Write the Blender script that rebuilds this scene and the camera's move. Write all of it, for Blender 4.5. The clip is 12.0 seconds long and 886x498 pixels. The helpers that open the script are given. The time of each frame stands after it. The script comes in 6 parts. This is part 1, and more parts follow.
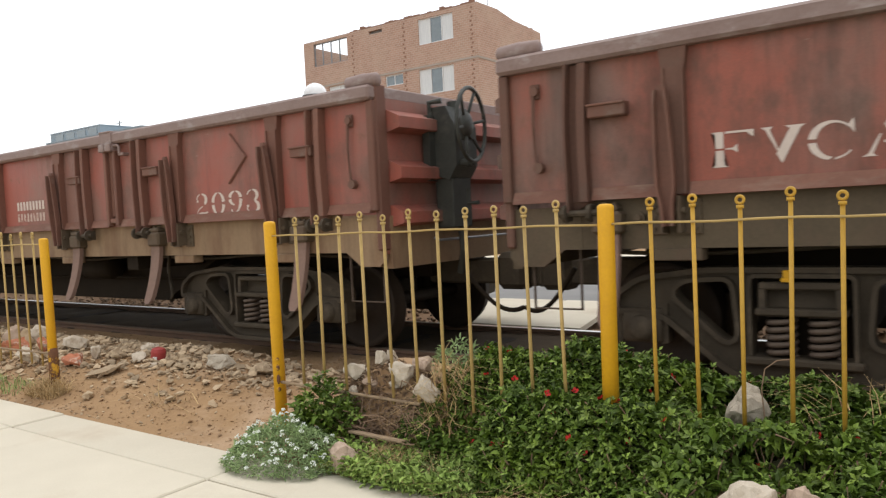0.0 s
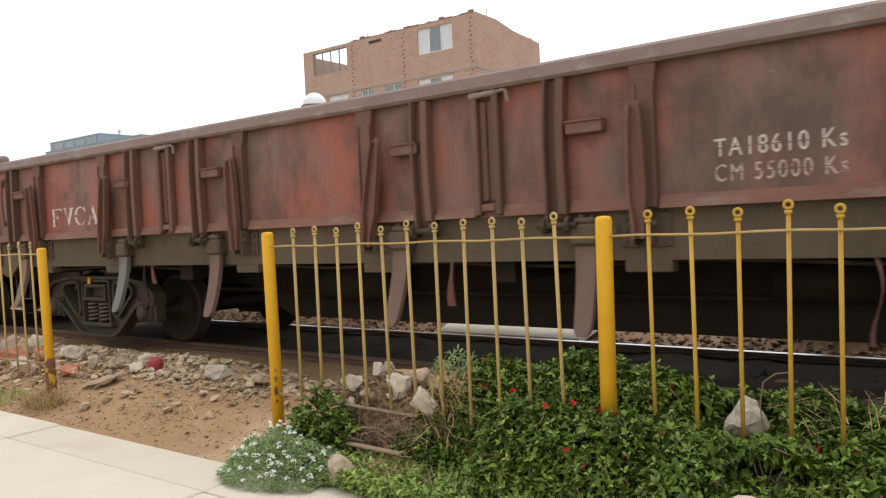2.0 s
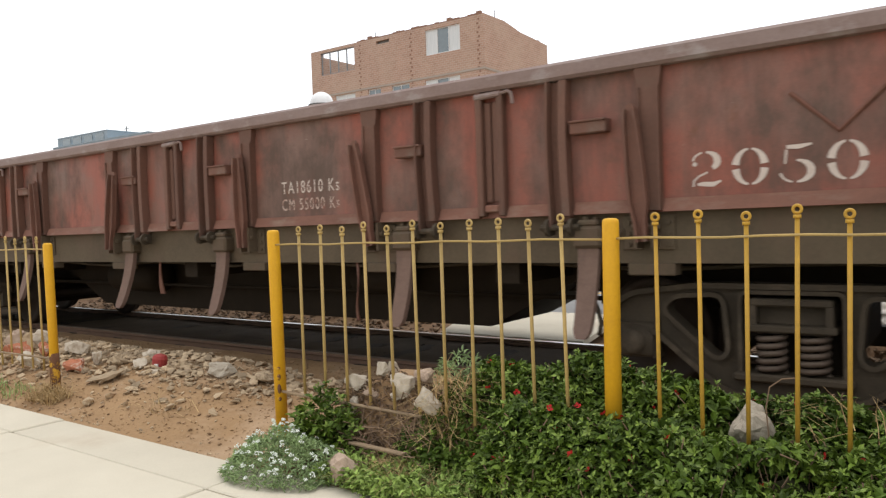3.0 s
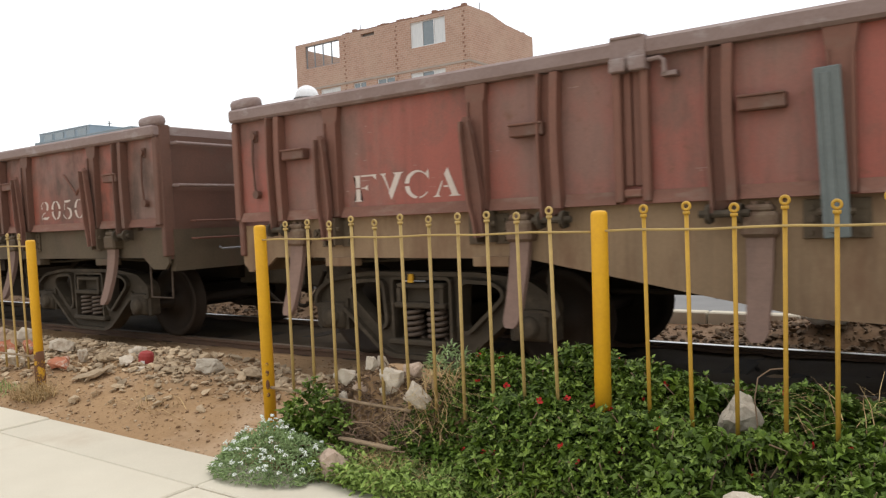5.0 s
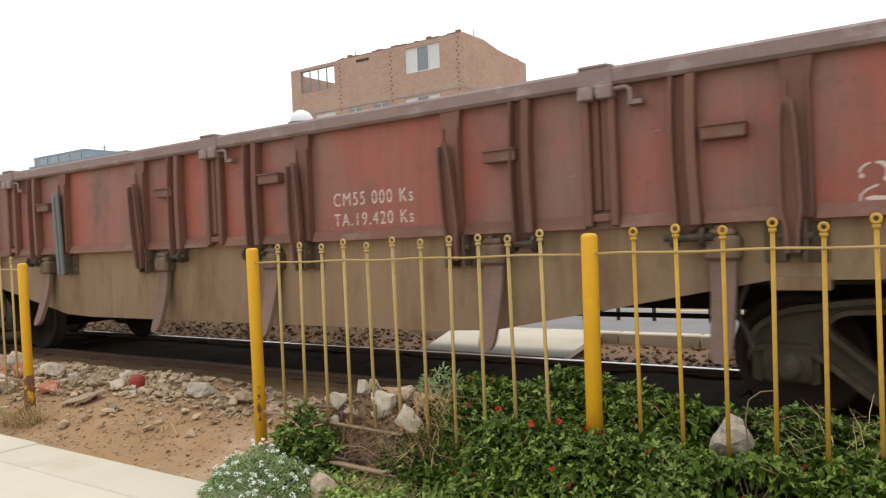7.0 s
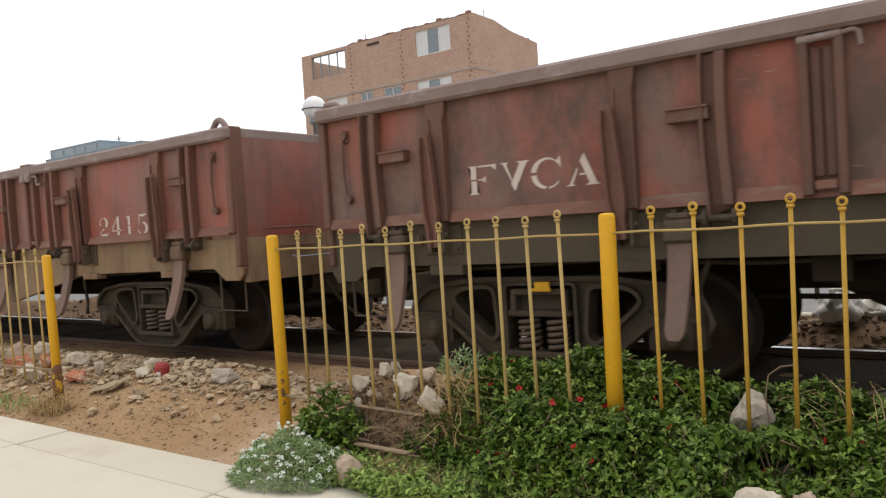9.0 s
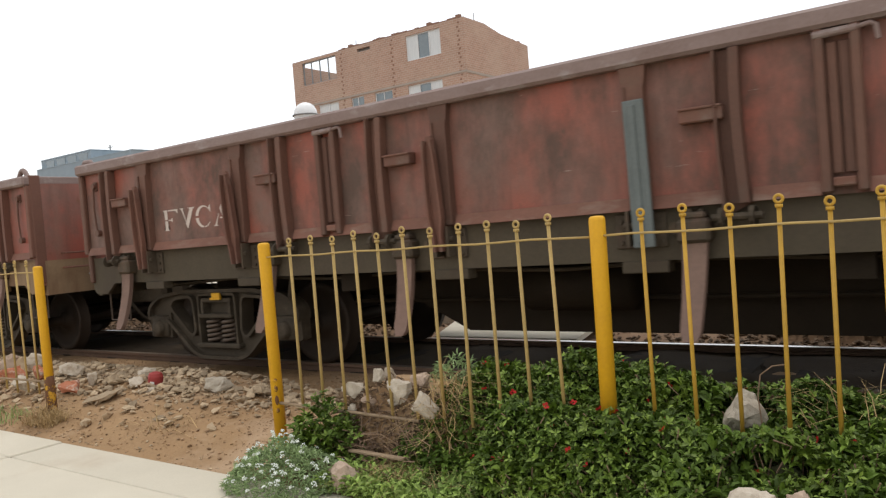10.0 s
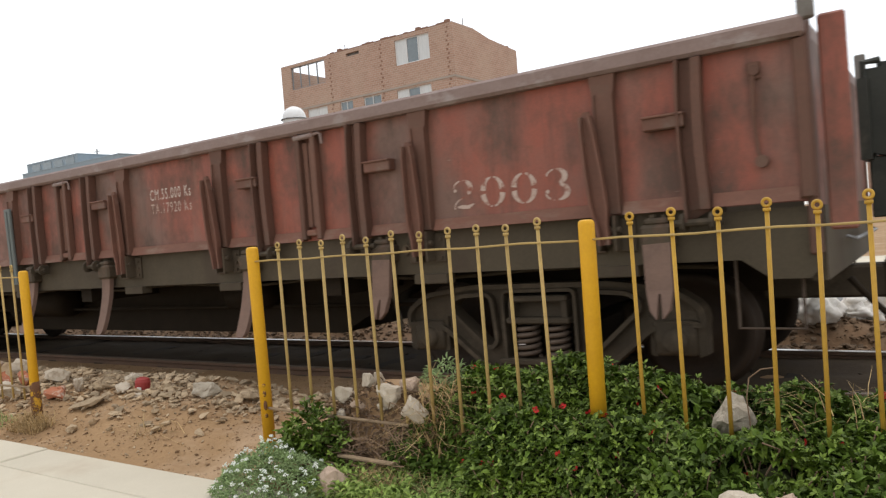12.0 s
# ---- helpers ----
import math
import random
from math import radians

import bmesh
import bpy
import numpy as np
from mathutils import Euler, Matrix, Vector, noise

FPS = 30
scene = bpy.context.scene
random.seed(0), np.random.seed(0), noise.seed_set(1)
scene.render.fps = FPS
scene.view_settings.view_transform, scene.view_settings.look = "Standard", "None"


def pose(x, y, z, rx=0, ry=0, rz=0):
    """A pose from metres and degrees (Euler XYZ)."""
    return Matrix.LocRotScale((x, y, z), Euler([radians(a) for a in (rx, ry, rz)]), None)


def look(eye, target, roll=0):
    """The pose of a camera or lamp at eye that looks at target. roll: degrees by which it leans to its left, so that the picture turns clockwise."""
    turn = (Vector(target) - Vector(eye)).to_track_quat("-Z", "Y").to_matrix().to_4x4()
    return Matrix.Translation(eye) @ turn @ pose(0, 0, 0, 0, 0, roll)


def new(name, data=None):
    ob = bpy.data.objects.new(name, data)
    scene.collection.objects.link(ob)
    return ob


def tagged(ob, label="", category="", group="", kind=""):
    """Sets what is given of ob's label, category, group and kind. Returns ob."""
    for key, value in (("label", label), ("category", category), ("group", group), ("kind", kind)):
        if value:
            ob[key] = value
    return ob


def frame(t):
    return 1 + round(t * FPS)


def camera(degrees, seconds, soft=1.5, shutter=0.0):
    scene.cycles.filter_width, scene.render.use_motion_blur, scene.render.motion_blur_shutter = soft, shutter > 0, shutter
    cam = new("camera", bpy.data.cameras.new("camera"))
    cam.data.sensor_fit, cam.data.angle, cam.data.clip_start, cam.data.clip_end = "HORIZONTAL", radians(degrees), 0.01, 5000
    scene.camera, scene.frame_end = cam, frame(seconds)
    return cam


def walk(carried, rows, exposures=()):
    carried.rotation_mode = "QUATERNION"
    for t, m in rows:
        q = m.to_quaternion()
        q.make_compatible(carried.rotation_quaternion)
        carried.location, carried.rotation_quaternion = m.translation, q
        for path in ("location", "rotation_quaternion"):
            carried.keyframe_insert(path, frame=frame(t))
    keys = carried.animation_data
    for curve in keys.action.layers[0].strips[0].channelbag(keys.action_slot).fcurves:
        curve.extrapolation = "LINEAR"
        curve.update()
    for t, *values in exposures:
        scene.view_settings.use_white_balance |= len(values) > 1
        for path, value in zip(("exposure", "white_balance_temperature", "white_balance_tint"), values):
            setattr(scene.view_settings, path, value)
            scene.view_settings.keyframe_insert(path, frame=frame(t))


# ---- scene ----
cam = camera(61.42, 12.0, soft=1.3, shutter=0.15)
EYE = 1.28
walk(cam, [
    (0.0, pose(-0.001, -0.002, EYE + -0.007, 87.45, 2.80, 35.66)),
    (0.5, pose(-0.000, -0.004, EYE + -0.006, 87.32, 3.11, 35.66)),
    (1.0, pose(0.003, -0.000, EYE + -0.002, 87.27, 3.23, 35.57)),
    (1.5, pose(0.004, 0.001, EYE + -0.003, 87.77, 3.22, 35.58)),
    (2.0, pose(0.001, 0.005, EYE + 0.005, 88.14, 2.69, 35.59)),
    (2.5, pose(-0.009, 0.001, EYE + 0.001, 88.60, 1.65, 35.94)),
    (3.0, pose(-0.009, 0.010, EYE + 0.001, 88.23, 1.92, 35.98)),
    (3.2, pose(-0.005, 0.004, EYE + -0.012, 88.34, 2.12, 35.59)),
    (5.0, pose(-0.023, 0.018, EYE + 0.004, 87.66, 2.39, 34.96)),
    (5.5, pose(0.006, 0.023, EYE + -0.018, 87.23, 2.46, 33.49)),
    (6.0, pose(-0.004, 0.013, EYE + -0.004, 87.57, 2.87, 34.01)),
    (6.5, pose(-0.003, 0.014, EYE + -0.001, 88.40, 2.68, 34.61)),
    (7.0, pose(-0.004, 0.015, EYE + -0.003, 89.50, 2.36, 34.54)),
    (7.2, pose(-0.003, 0.019, EYE + 0.007, 90.40, 2.42, 33.76)),
    (8.8, pose(-0.002, -0.013, EYE + 0.017, 87.80, 3.85, 35.73)),
    (9.0, pose(0.001, -0.024, EYE + -0.001, 88.24, 3.66, 35.64)),
    (9.5, pose(0.006, -0.023, EYE + -0.000, 88.25, 3.93, 35.01)),
    (10.0, pose(0.013, -0.018, EYE + 0.005, 88.49, 4.58, 35.16)),
    (10.5, pose(0.007, -0.010, EYE + 0.007, 88.39, 4.50, 34.87)),
    (11.0, pose(0.005, -0.013, EYE + 0.005, 88.52, 3.96, 34.87)),
    (11.5, pose(0.009, 0.003, EYE + 0.002, 88.45, 4.49, 34.84)),
    (12.0, pose(0.008, -0.015, EYE + 0.003, 88.76, 4.61, 34.31)),
], exposures=[(0.0, 0.2), (3.0, 0.18), (5.0, 0.14), (7.0, 0.22), (9.0, 0.03), (12.0, 0.02)])
# how far the train has run along its track, in metres, at each time
RUN = [(0.0, 0.000), (0.5, -1.878), (1.0, -3.740), (1.5, -5.718), (2.0, -7.620), (2.5, -9.502), (3.0, -11.381), (3.2, -12.127), (5.0, -18.848), (5.5, -20.725), (6.0, -22.607), (6.5, -24.514), (7.0, -26.444), (7.2, -27.203), (8.8, -33.209), (9.0, -33.947), (9.5, -35.681), (10.0, -37.533), (10.5, -39.426), (11.0, -41.359), (11.5, -43.260), (12.0, -45.115)]

# ---- world and light ----
world = bpy.data.worlds.new("world")
scene.world = world
world.use_nodes = True
wn = world.node_tree
wn.nodes.clear()
w_out = wn.nodes.new("ShaderNodeOutputWorld")
w_add = wn.nodes.new("ShaderNodeAddShader")
w_sky = wn.nodes.new("ShaderNodeTexSky")
w_sky.sky_type, w_sky.sun_disc = "NISHITA", False
w_sky.sun_elevation, w_sky.sun_rotation = radians(68), radians(340)
w_b1 = wn.nodes.new("ShaderNodeBackground")
w_b1.inputs["Strength"].default_value = 0.05
w_b2 = wn.nodes.new("ShaderNodeBackground")      # the even cloud cover
w_b2.inputs["Color"].default_value = (1.0, 0.985, 0.955, 1)
w_b2.inputs["Strength"].default_value = 1.03
wn.links.new(w_sky.outputs[0], w_b1.inputs["Color"])
wn.links.new(w_b1.outputs[0], w_add.inputs[0])
wn.links.new(w_b2.outputs[0], w_add.inputs[1])
wn.links.new(w_add.outputs[0], w_out.inputs["Surface"])
sun = new("sun", bpy.data.lights.new("sun", "SUN"))
sun.data.energy, sun.data.angle, sun.data.color = 0.8, radians(25), (1.0, 0.96, 0.9)
sun.matrix_world = look((-6, 13, 26), (-3, 4, 0))
scene.view_settings.exposure = 0.0


# ---- materials ----
def mat(name, base, second=None, rough=0.8, metal=0.0, scale=4.0, fine=60.0, amount=0.5, bump=0.3, third=None, third_scale=1.5, third_at=(0.55, 0.7), stretch=(1, 1, 1), spread=0.0, streak=0.0, coords="Object", gloss=0.25):
    """Paint, soil, stone: two scales of noise between base and second, patches of third, relief; spread: variation from piece to piece."""
    m = bpy.data.materials.new(name)
    m.use_nodes = True
    nt = m.node_tree
    n, l = nt.nodes, nt.links
    b = n["Principled BSDF"]
    tc = n.new("ShaderNodeTexCoord")
    mp = n.new("ShaderNodeMapping")
    mp.inputs["Scale"].default_value = stretch
    l.new(tc.outputs[coords], mp.inputs["Vector"])
    big = n.new("ShaderNodeTexNoise")
    big.inputs["Scale"].default_value, big.inputs["Detail"].default_value, big.inputs["Roughness"].default_value = scale, 6, 0.6
    small = n.new("ShaderNodeTexNoise")
    small.inputs["Scale"].default_value, small.inputs["Detail"].default_value = fine, 3
    l.new(mp.outputs[0], big.inputs["Vector"])
    l.new(tc.outputs[coords], small.inputs["Vector"])
    ad = n.new("ShaderNodeMath")
    ad.operation = "MULTIPLY_ADD"
    l.new(small.outputs["Fac"], ad.inputs[0])
    ad.inputs[1].default_value = 0.5
    l.new(big.outputs["Fac"], ad.inputs[2])
    rp = n.new("ShaderNodeMapRange")
    rp.inputs["From Min"].default_value, rp.inputs["From Max"].default_value = 0.75 - 0.35 * amount - 0.05, 0.75 + 0.35 * amount
    l.new(ad.outputs[0], rp.inputs["Value"])
    mx = n.new("ShaderNodeMix")
    mx.data_type = "RGBA"
    l.new(rp.outputs[0], mx.inputs["Factor"])
    second = second or tuple(c * 0.6 for c in base)
    mx.inputs["A"].default_value, mx.inputs["B"].default_value = (*base, 1), (*second, 1)
    col = mx.outputs["Result"]
    if third:
        pn = n.new("ShaderNodeTexNoise")
        pn.inputs["Scale"].default_value, pn.inputs["Detail"].default_value, pn.inputs["Roughness"].default_value = third_scale, 8, 0.65
        l.new(mp.outputs[0], pn.inputs["Vector"])
        pr = n.new("ShaderNodeMapRange")
        pr.inputs["From Min"].default_value, pr.inputs["From Max"].default_value = third_at
        l.new(pn.outputs["Fac"], pr.inputs["Value"])
        m2 = n.new("ShaderNodeMix")
        m2.data_type = "RGBA"
        l.new(pr.outputs[0], m2.inputs["Factor"])
        l.new(col, m2.inputs["A"])
        m2.inputs["B"].default_value = (*third, 1)
        col = m2.outputs["Result"]
    if streak:
        sp = n.new("ShaderNodeMapping")
        sp.inputs["Scale"].default_value = (9, 9, 0.5)
        l.new(tc.outputs[coords], sp.inputs["Vector"])
        sn = n.new("ShaderNodeTexNoise")
        sn.inputs["Scale"].default_value, sn.inputs["Detail"].default_value, sn.inputs["Roughness"].default_value = 1.3, 6, 0.7
        l.new(sp.outputs[0], sn.inputs["Vector"])
        sr = n.new("ShaderNodeMapRange")
        sr.inputs["From Min"].default_value, sr.inputs["From Max"].default_value, sr.inputs["To Max"].default_value = 0.5, 0.75, streak
        l.new(sn.outputs["Fac"], sr.inputs["Value"])
        m3 = n.new("ShaderNodeMix")
        m3.data_type = "RGBA"
        l.new(sr.outputs[0], m3.inputs["Factor"])
        l.new(col, m3.inputs["A"])
        m3.inputs["B"].default_value = (0.06, 0.04, 0.03, 1)
        col = m3.outputs["Result"]
    if spread:
        oi = n.new("ShaderNodeObjectInfo")
        gi = n.new("ShaderNodeNewGeometry")
        sm = n.new("ShaderNodeMath")
        sm.operation = "ADD"
        l.new(oi.outputs["Random"], sm.inputs[0])
        l.new(gi.outputs["Random Per Island"], sm.inputs[1])
        fr = n.new("ShaderNodeMath")
        fr.operation = "FRACT"
        l.new(sm.outputs[0], fr.inputs[0])
        vr = n.new("ShaderNodeMapRange")
        vr.inputs["To Min"].default_value, vr.inputs["To Max"].default_value = 1 - spread, 1 + spread
        l.new(fr.outputs[0], vr.inputs["Value"])
        hs = n.new("ShaderNodeHueSaturation")
        l.new(vr.outputs[0], hs.inputs["Value"])
        l.new(col, hs.inputs["Color"])
        col = hs.outputs["Color"]
    l.new(col, b.inputs["Base Color"])
    b.inputs["Roughness"].default_value, b.inputs["Metallic"].default_value = rough, metal
    b.inputs["Specular IOR Level"].default_value = gloss
    if bump:
        bp = n.new("ShaderNodeBump")
        bp.inputs["Strength"].default_value, bp.inputs["Distance"].default_value = bump, 0.01
        l.new(ad.outputs[0], bp.inputs["Height"])
        l.new(bp.outputs[0], b.inputs["Normal"])
    return m


def wagon_paint(name, red, dull, soot, soot_at, streaks):
    """Old red sheet steel: faded patches, soot, drips of grime, dust runs, pale scuffs and shallow dents; each sheet differs."""
    m = bpy.data.materials.new(name)
    m.use_nodes = True
    n, l = m.node_tree.nodes, m.node_tree.links
    b = n["Principled BSDF"]
    tc = n.new("ShaderNodeTexCoord")
    oi = n.new("ShaderNodeObjectInfo")
    sh = n.new("ShaderNodeVectorMath")
    sh.operation = "MULTIPLY_ADD"
    l.new(oi.outputs["Random"], sh.inputs[0])
    sh.inputs[1].default_value = (61, 17, 23)
    l.new(tc.outputs["Object"], sh.inputs[2])

    def grain(stretch, scale, detail, rough, lo, hi, top=1.0):
        mp = n.new("ShaderNodeMapping")
        mp.inputs["Scale"].default_value = stretch
        l.new(sh.outputs[0], mp.inputs["Vector"])
        t = n.new("ShaderNodeTexNoise")
        t.inputs["Scale"].default_value, t.inputs["Detail"].default_value, t.inputs["Roughness"].default_value = scale, detail, rough
        l.new(mp.outputs[0], t.inputs["Vector"])
        r = n.new("ShaderNodeMapRange")
        r.inputs["From Min"].default_value, r.inputs["From Max"].default_value, r.inputs["To Max"].default_value = lo, hi, top
        l.new(t.outputs["Fac"], r.inputs["Value"])
        return r.outputs[0], t.outputs["Fac"]

    def over(col, fac, paint):
        x = n.new("ShaderNodeMix")
        x.data_type = "RGBA"
        l.new(fac, x.inputs["Factor"])
        if isinstance(col, tuple):
            x.inputs["A"].default_value = (*col, 1)
        else:
            l.new(col, x.inputs["A"])
        x.inputs["B"].default_value = (*paint, 1)
        return x.outputs["Result"]
    fade, wave = grain((1, 1, 0.7), 0.9, 5, 0.6, 0.42, 0.6)
    col = over(red, fade, dull)
    grime, _ = grain((1.2, 1, 0.8), 1.7, 9, 0.68, *soot_at, 0.85)
    col = over(col, grime, soot)
    col = over(col, grain((5, 5, 0.5), 1.1, 7, 0.72, 0.5, 0.74, streaks)[0], (0.055, 0.038, 0.028))
    col = over(col, grain((7, 7, 0.4), 1.0, 6, 0.7, 0.56, 0.76, 0.3)[0], (0.27, 0.175, 0.125))
    col = over(col, grain((1, 1, 1), 5.5, 8, 0.75, 0.6, 0.7, 0.7)[0], (0.17, 0.075, 0.04))
    col = over(col, grain((5, 5, 42), 1.0, 4, 0.6, 0.715, 0.74, 0.6)[0], (0.42, 0.32, 0.27))
    fine, rise = grain((1, 1, 1), 85, 3, 0.6, 0.3, 0.75, 0.28)
    col = over(col, fine, (0.10, 0.055, 0.04))
    l.new(col, b.inputs["Base Color"])
    rr = n.new("ShaderNodeMapRange")
    rr.inputs["To Min"].default_value, rr.inputs["To Max"].default_value = 0.5, 0.85
    l.new(grime, rr.inputs["Value"])
    l.new(rr.outputs[0], b.inputs["Roughness"])
    b.inputs["Specular IOR Level"].default_value = 0.35
    dent = n.new("ShaderNodeBump")
    dent.inputs["Strength"].default_value, dent.inputs["Distance"].default_value = 0.5, 0.05
    l.new(wave, dent.inputs["Height"])
    pit = n.new("ShaderNodeBump")
    pit.inputs["Strength"].default_value, pit.inputs["Distance"].default_value = 0.2, 0.004
    l.new(rise, pit.inputs["Height"])
    l.new(dent.outputs[0], pit.inputs["Normal"])
    l.new(pit.outputs[0], b.inputs["Normal"])
    return m


# wagon reds and sooty posts, paled in colour for lens haze
red_paint = wagon_paint("wagon_red_paint", (0.335, 0.094, 0.066), (0.24, 0.125, 0.096), (0.155, 0.102, 0.08), (0.5, 0.7), 0.4)
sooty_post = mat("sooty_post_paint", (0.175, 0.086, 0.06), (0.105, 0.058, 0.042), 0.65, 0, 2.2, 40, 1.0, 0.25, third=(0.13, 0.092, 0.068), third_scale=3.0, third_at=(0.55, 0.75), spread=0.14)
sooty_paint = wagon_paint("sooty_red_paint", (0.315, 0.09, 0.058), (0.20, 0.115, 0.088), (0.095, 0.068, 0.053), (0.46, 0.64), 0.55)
lip_paint = mat("dusty_lip_paint", (0.23, 0.105, 0.073), (0.15, 0.075, 0.053), 0.7, 0, 3.0, 50, 0.9, 0.25, third=(0.24, 0.165, 0.125), third_scale=2.5, third_at=(0.5, 0.72), stretch=(1, 1, 3), spread=0.1)
post_paint = mat("wagon_post_paint", (0.205, 0.092, 0.064), (0.135, 0.068, 0.048), 0.65, 0, 2.2, 40, 1.0, 0.25, third=(0.17, 0.115, 0.085), third_scale=3.0, third_at=(0.55, 0.75), spread=0.14)
# chord paint greyed and lifted, with glare from the sky mixed into it
chord_paint = mat("glare_paled_chord_paint", (0.27, 0.20, 0.18), (0.19, 0.125, 0.105), 0.6, 0, 3.5, 50, 0.9, 0.25, third=(0.34, 0.295, 0.275), third_scale=2.5, stretch=(1, 1, 2), gloss=0.4)
ochre_sill = mat("ochre_dusty_sill_steel", (0.30, 0.205, 0.12), (0.22, 0.145, 0.085), 0.75, 0, 1.4, 50, 0.9, 0.2, third=(0.16, 0.085, 0.048), third_scale=1.8, third_at=(0.48, 0.72), stretch=(1.6, 1, 0.5), streak=0.3)
dark_sill = mat("oily_sill_steel", (0.105, 0.083, 0.054), (0.062, 0.049, 0.033), 0.7, 0, 2.0, 50, 0.9, 0.2, third=(0.07, 0.05, 0.036), third_scale=1.8, third_at=(0.52, 0.72), stretch=(1, 1, 0.6), gloss=0.2)
brown_fitting = mat("rusty_brown_fitting", (0.17, 0.105, 0.068), (0.105, 0.068, 0.046), 0.75, 0, 5, 60, 0.9, 0.3, third=(0.22, 0.16, 0.105), third_scale=3, spread=0.12)
dark_fitting = mat("oily_fitting", (0.10, 0.075, 0.05), (0.06, 0.046, 0.032), 0.75, 0, 5, 60, 0.9, 0.3, third=(0.13, 0.08, 0.055), third_scale=3, spread=0.12)
sill_paint = mat("dusty_sill_steel", (0.13, 0.097, 0.06), (0.075, 0.056, 0.036), 0.75, 0, 2.5, 50, 0.9, 0.2, third=(0.12, 0.078, 0.052), third_scale=2.0, third_at=(0.52, 0.72), stretch=(1, 1, 0.6))
arm_paint = mat("worn_arm_paint", (0.20, 0.092, 0.064), (0.13, 0.068, 0.049), 0.65, 0, 5, 60, 0.9, 0.25, third=(0.19, 0.14, 0.11), third_scale=3.0, spread=0.12)
blade_paint = mat("pinkish_rust_steel", (0.24, 0.15, 0.115), (0.15, 0.098, 0.075), 0.75, 0, 6, 60, 0.9, 0.25, third=(0.15, 0.1, 0.08), third_scale=4, spread=0.15)
grey_plate_paint = mat("blue_grey_steel", (0.17, 0.19, 0.18), (0.12, 0.135, 0.13), 0.6, 0, 5, 60, 0.8, 0.2, third=(0.15, 0.1, 0.07), third_scale=4, third_at=(0.6, 0.8))
bogie_steel = mat("oily_dusty_cast_steel", (0.08, 0.061, 0.04), (0.045, 0.035, 0.024), 0.75, 0.1, 5, 60, 0.9, 0.3, third=(0.115, 0.088, 0.06), third_scale=3)
spring_steel = mat("dusty_spring_steel", (0.15, 0.11, 0.082), (0.09, 0.066, 0.05), 0.6, 0.2, 8, 60, 0.8, 0.2)
steel_grey = mat("bare_dull_steel", (0.2, 0.185, 0.165), (0.14, 0.125, 0.11), 0.6, 0.1, 5, 60, 0.8, 0.2, third=(0.12, 0.085, 0.065), third_scale=4)
# near-black, so the shade beneath the wagon floors sits in the colour
dark_steel = mat("shade_black_steel", (0.034, 0.025, 0.016), (0.022, 0.016, 0.011), 0.7, 0.1, 5, 50, 0.8, 0.3, gloss=0.08)
wheel_steel = mat("rusty_wheel_steel", (0.05, 0.034, 0.024), (0.03, 0.022, 0.016), 0.65, 0.3, 4, 40, 0.8, 0.2)
brake_black = mat("weathered_black_casting", (0.06, 0.062, 0.052), (0.035, 0.037, 0.033), 0.55, 0.2, 5, 50, 0.8, 0.3, third=(0.09, 0.085, 0.07), third_scale=3)
white_stencil = mat("worn_white_stencil_paint", (0.66, 0.58, 0.51), (0.52, 0.42, 0.36), 0.7, 0, 12, 80, 0.9, 0.05, third=(0.3, 0.13, 0.1), third_scale=9, third_at=(0.66, 0.78))
faint_stencil = mat("faded_stencil_paint", (0.55, 0.44, 0.38), (0.45, 0.32, 0.26), 0.7, 0, 12, 80, 0.9, 0.05, third=(0.25, 0.085, 0.058), third_scale=14, third_at=(0.51, 0.61))
rail_rust = mat("rusty_rail_side", (0.16, 0.095, 0.062), (0.1, 0.066, 0.048), 0.75, 0.2, 5, 60, 0.8, 0.3)
rail_dull = mat("dusty_rail_head", (0.19, 0.14, 0.10), (0.12, 0.085, 0.062), 0.6, 0.2, 5, 60, 0.8, 0.2)
rail_bright = mat("polished_rail_head", (0.62, 0.6, 0.57), (0.5, 0.48, 0.45), 0.28, 0.9, 8, 80, 0.6, 0.05)
rust_flake = mat("flaking_rust", (0.17, 0.075, 0.035), (0.10, 0.05, 0.03), 0.9, 0, 14, 80, 0.9, 0.6, third=(0.55, 0.30, 0.03), third_scale=14, third_at=(0.5, 0.56))
yellow_paint = mat("chipped_yellow_paint", (0.74, 0.40, 0.018), (0.62, 0.32, 0.02), 0.5, 0, 6, 70, 0.7, 0.12, third=(0.17, 0.075, 0.035), third_scale=7, third_at=(0.64, 0.72), stretch=(1, 1, 0.6))
fresh_bar_paint = mat("orange_yellow_bar_paint", (0.54, 0.31, 0.04), (0.40, 0.235, 0.04), 0.5, 0, 8, 70, 0.8, 0.12, third=(0.22, 0.12, 0.06), third_scale=9, third_at=(0.64, 0.76), spread=0.1)
ochre_paint = mat("dull_ochre_bar_paint", (0.50, 0.345, 0.125), (0.36, 0.25, 0.095), 0.55, 0, 8, 70, 0.8, 0.12, third=(0.2, 0.11, 0.06), third_scale=9, third_at=(0.62, 0.74), spread=0.12)
concrete = mat("pale_pavement_concrete", (0.63, 0.575, 0.46), (0.53, 0.48, 0.38), 0.9, 0, 1.6, 120, 0.8, 0.12, third=(0.47, 0.39, 0.29), third_scale=0.9, third_at=(0.54, 0.76), spread=0.03)
dirt = mat("dry_brown_dirt", (0.37, 0.232, 0.118), (0.25, 0.155, 0.08), 0.95, 0, 3.0, 38, 1.0, 0.9, third=(0.44, 0.315, 0.205), third_scale=1.2, third_at=(0.5, 0.75))
far_soil = mat("dark_trodden_soil", (0.24, 0.142, 0.078), (0.15, 0.092, 0.052), 0.95, 0, 3.0, 38, 1.0, 0.9, third=(0.25, 0.18, 0.12), third_scale=1.2, third_at=(0.5, 0.75))
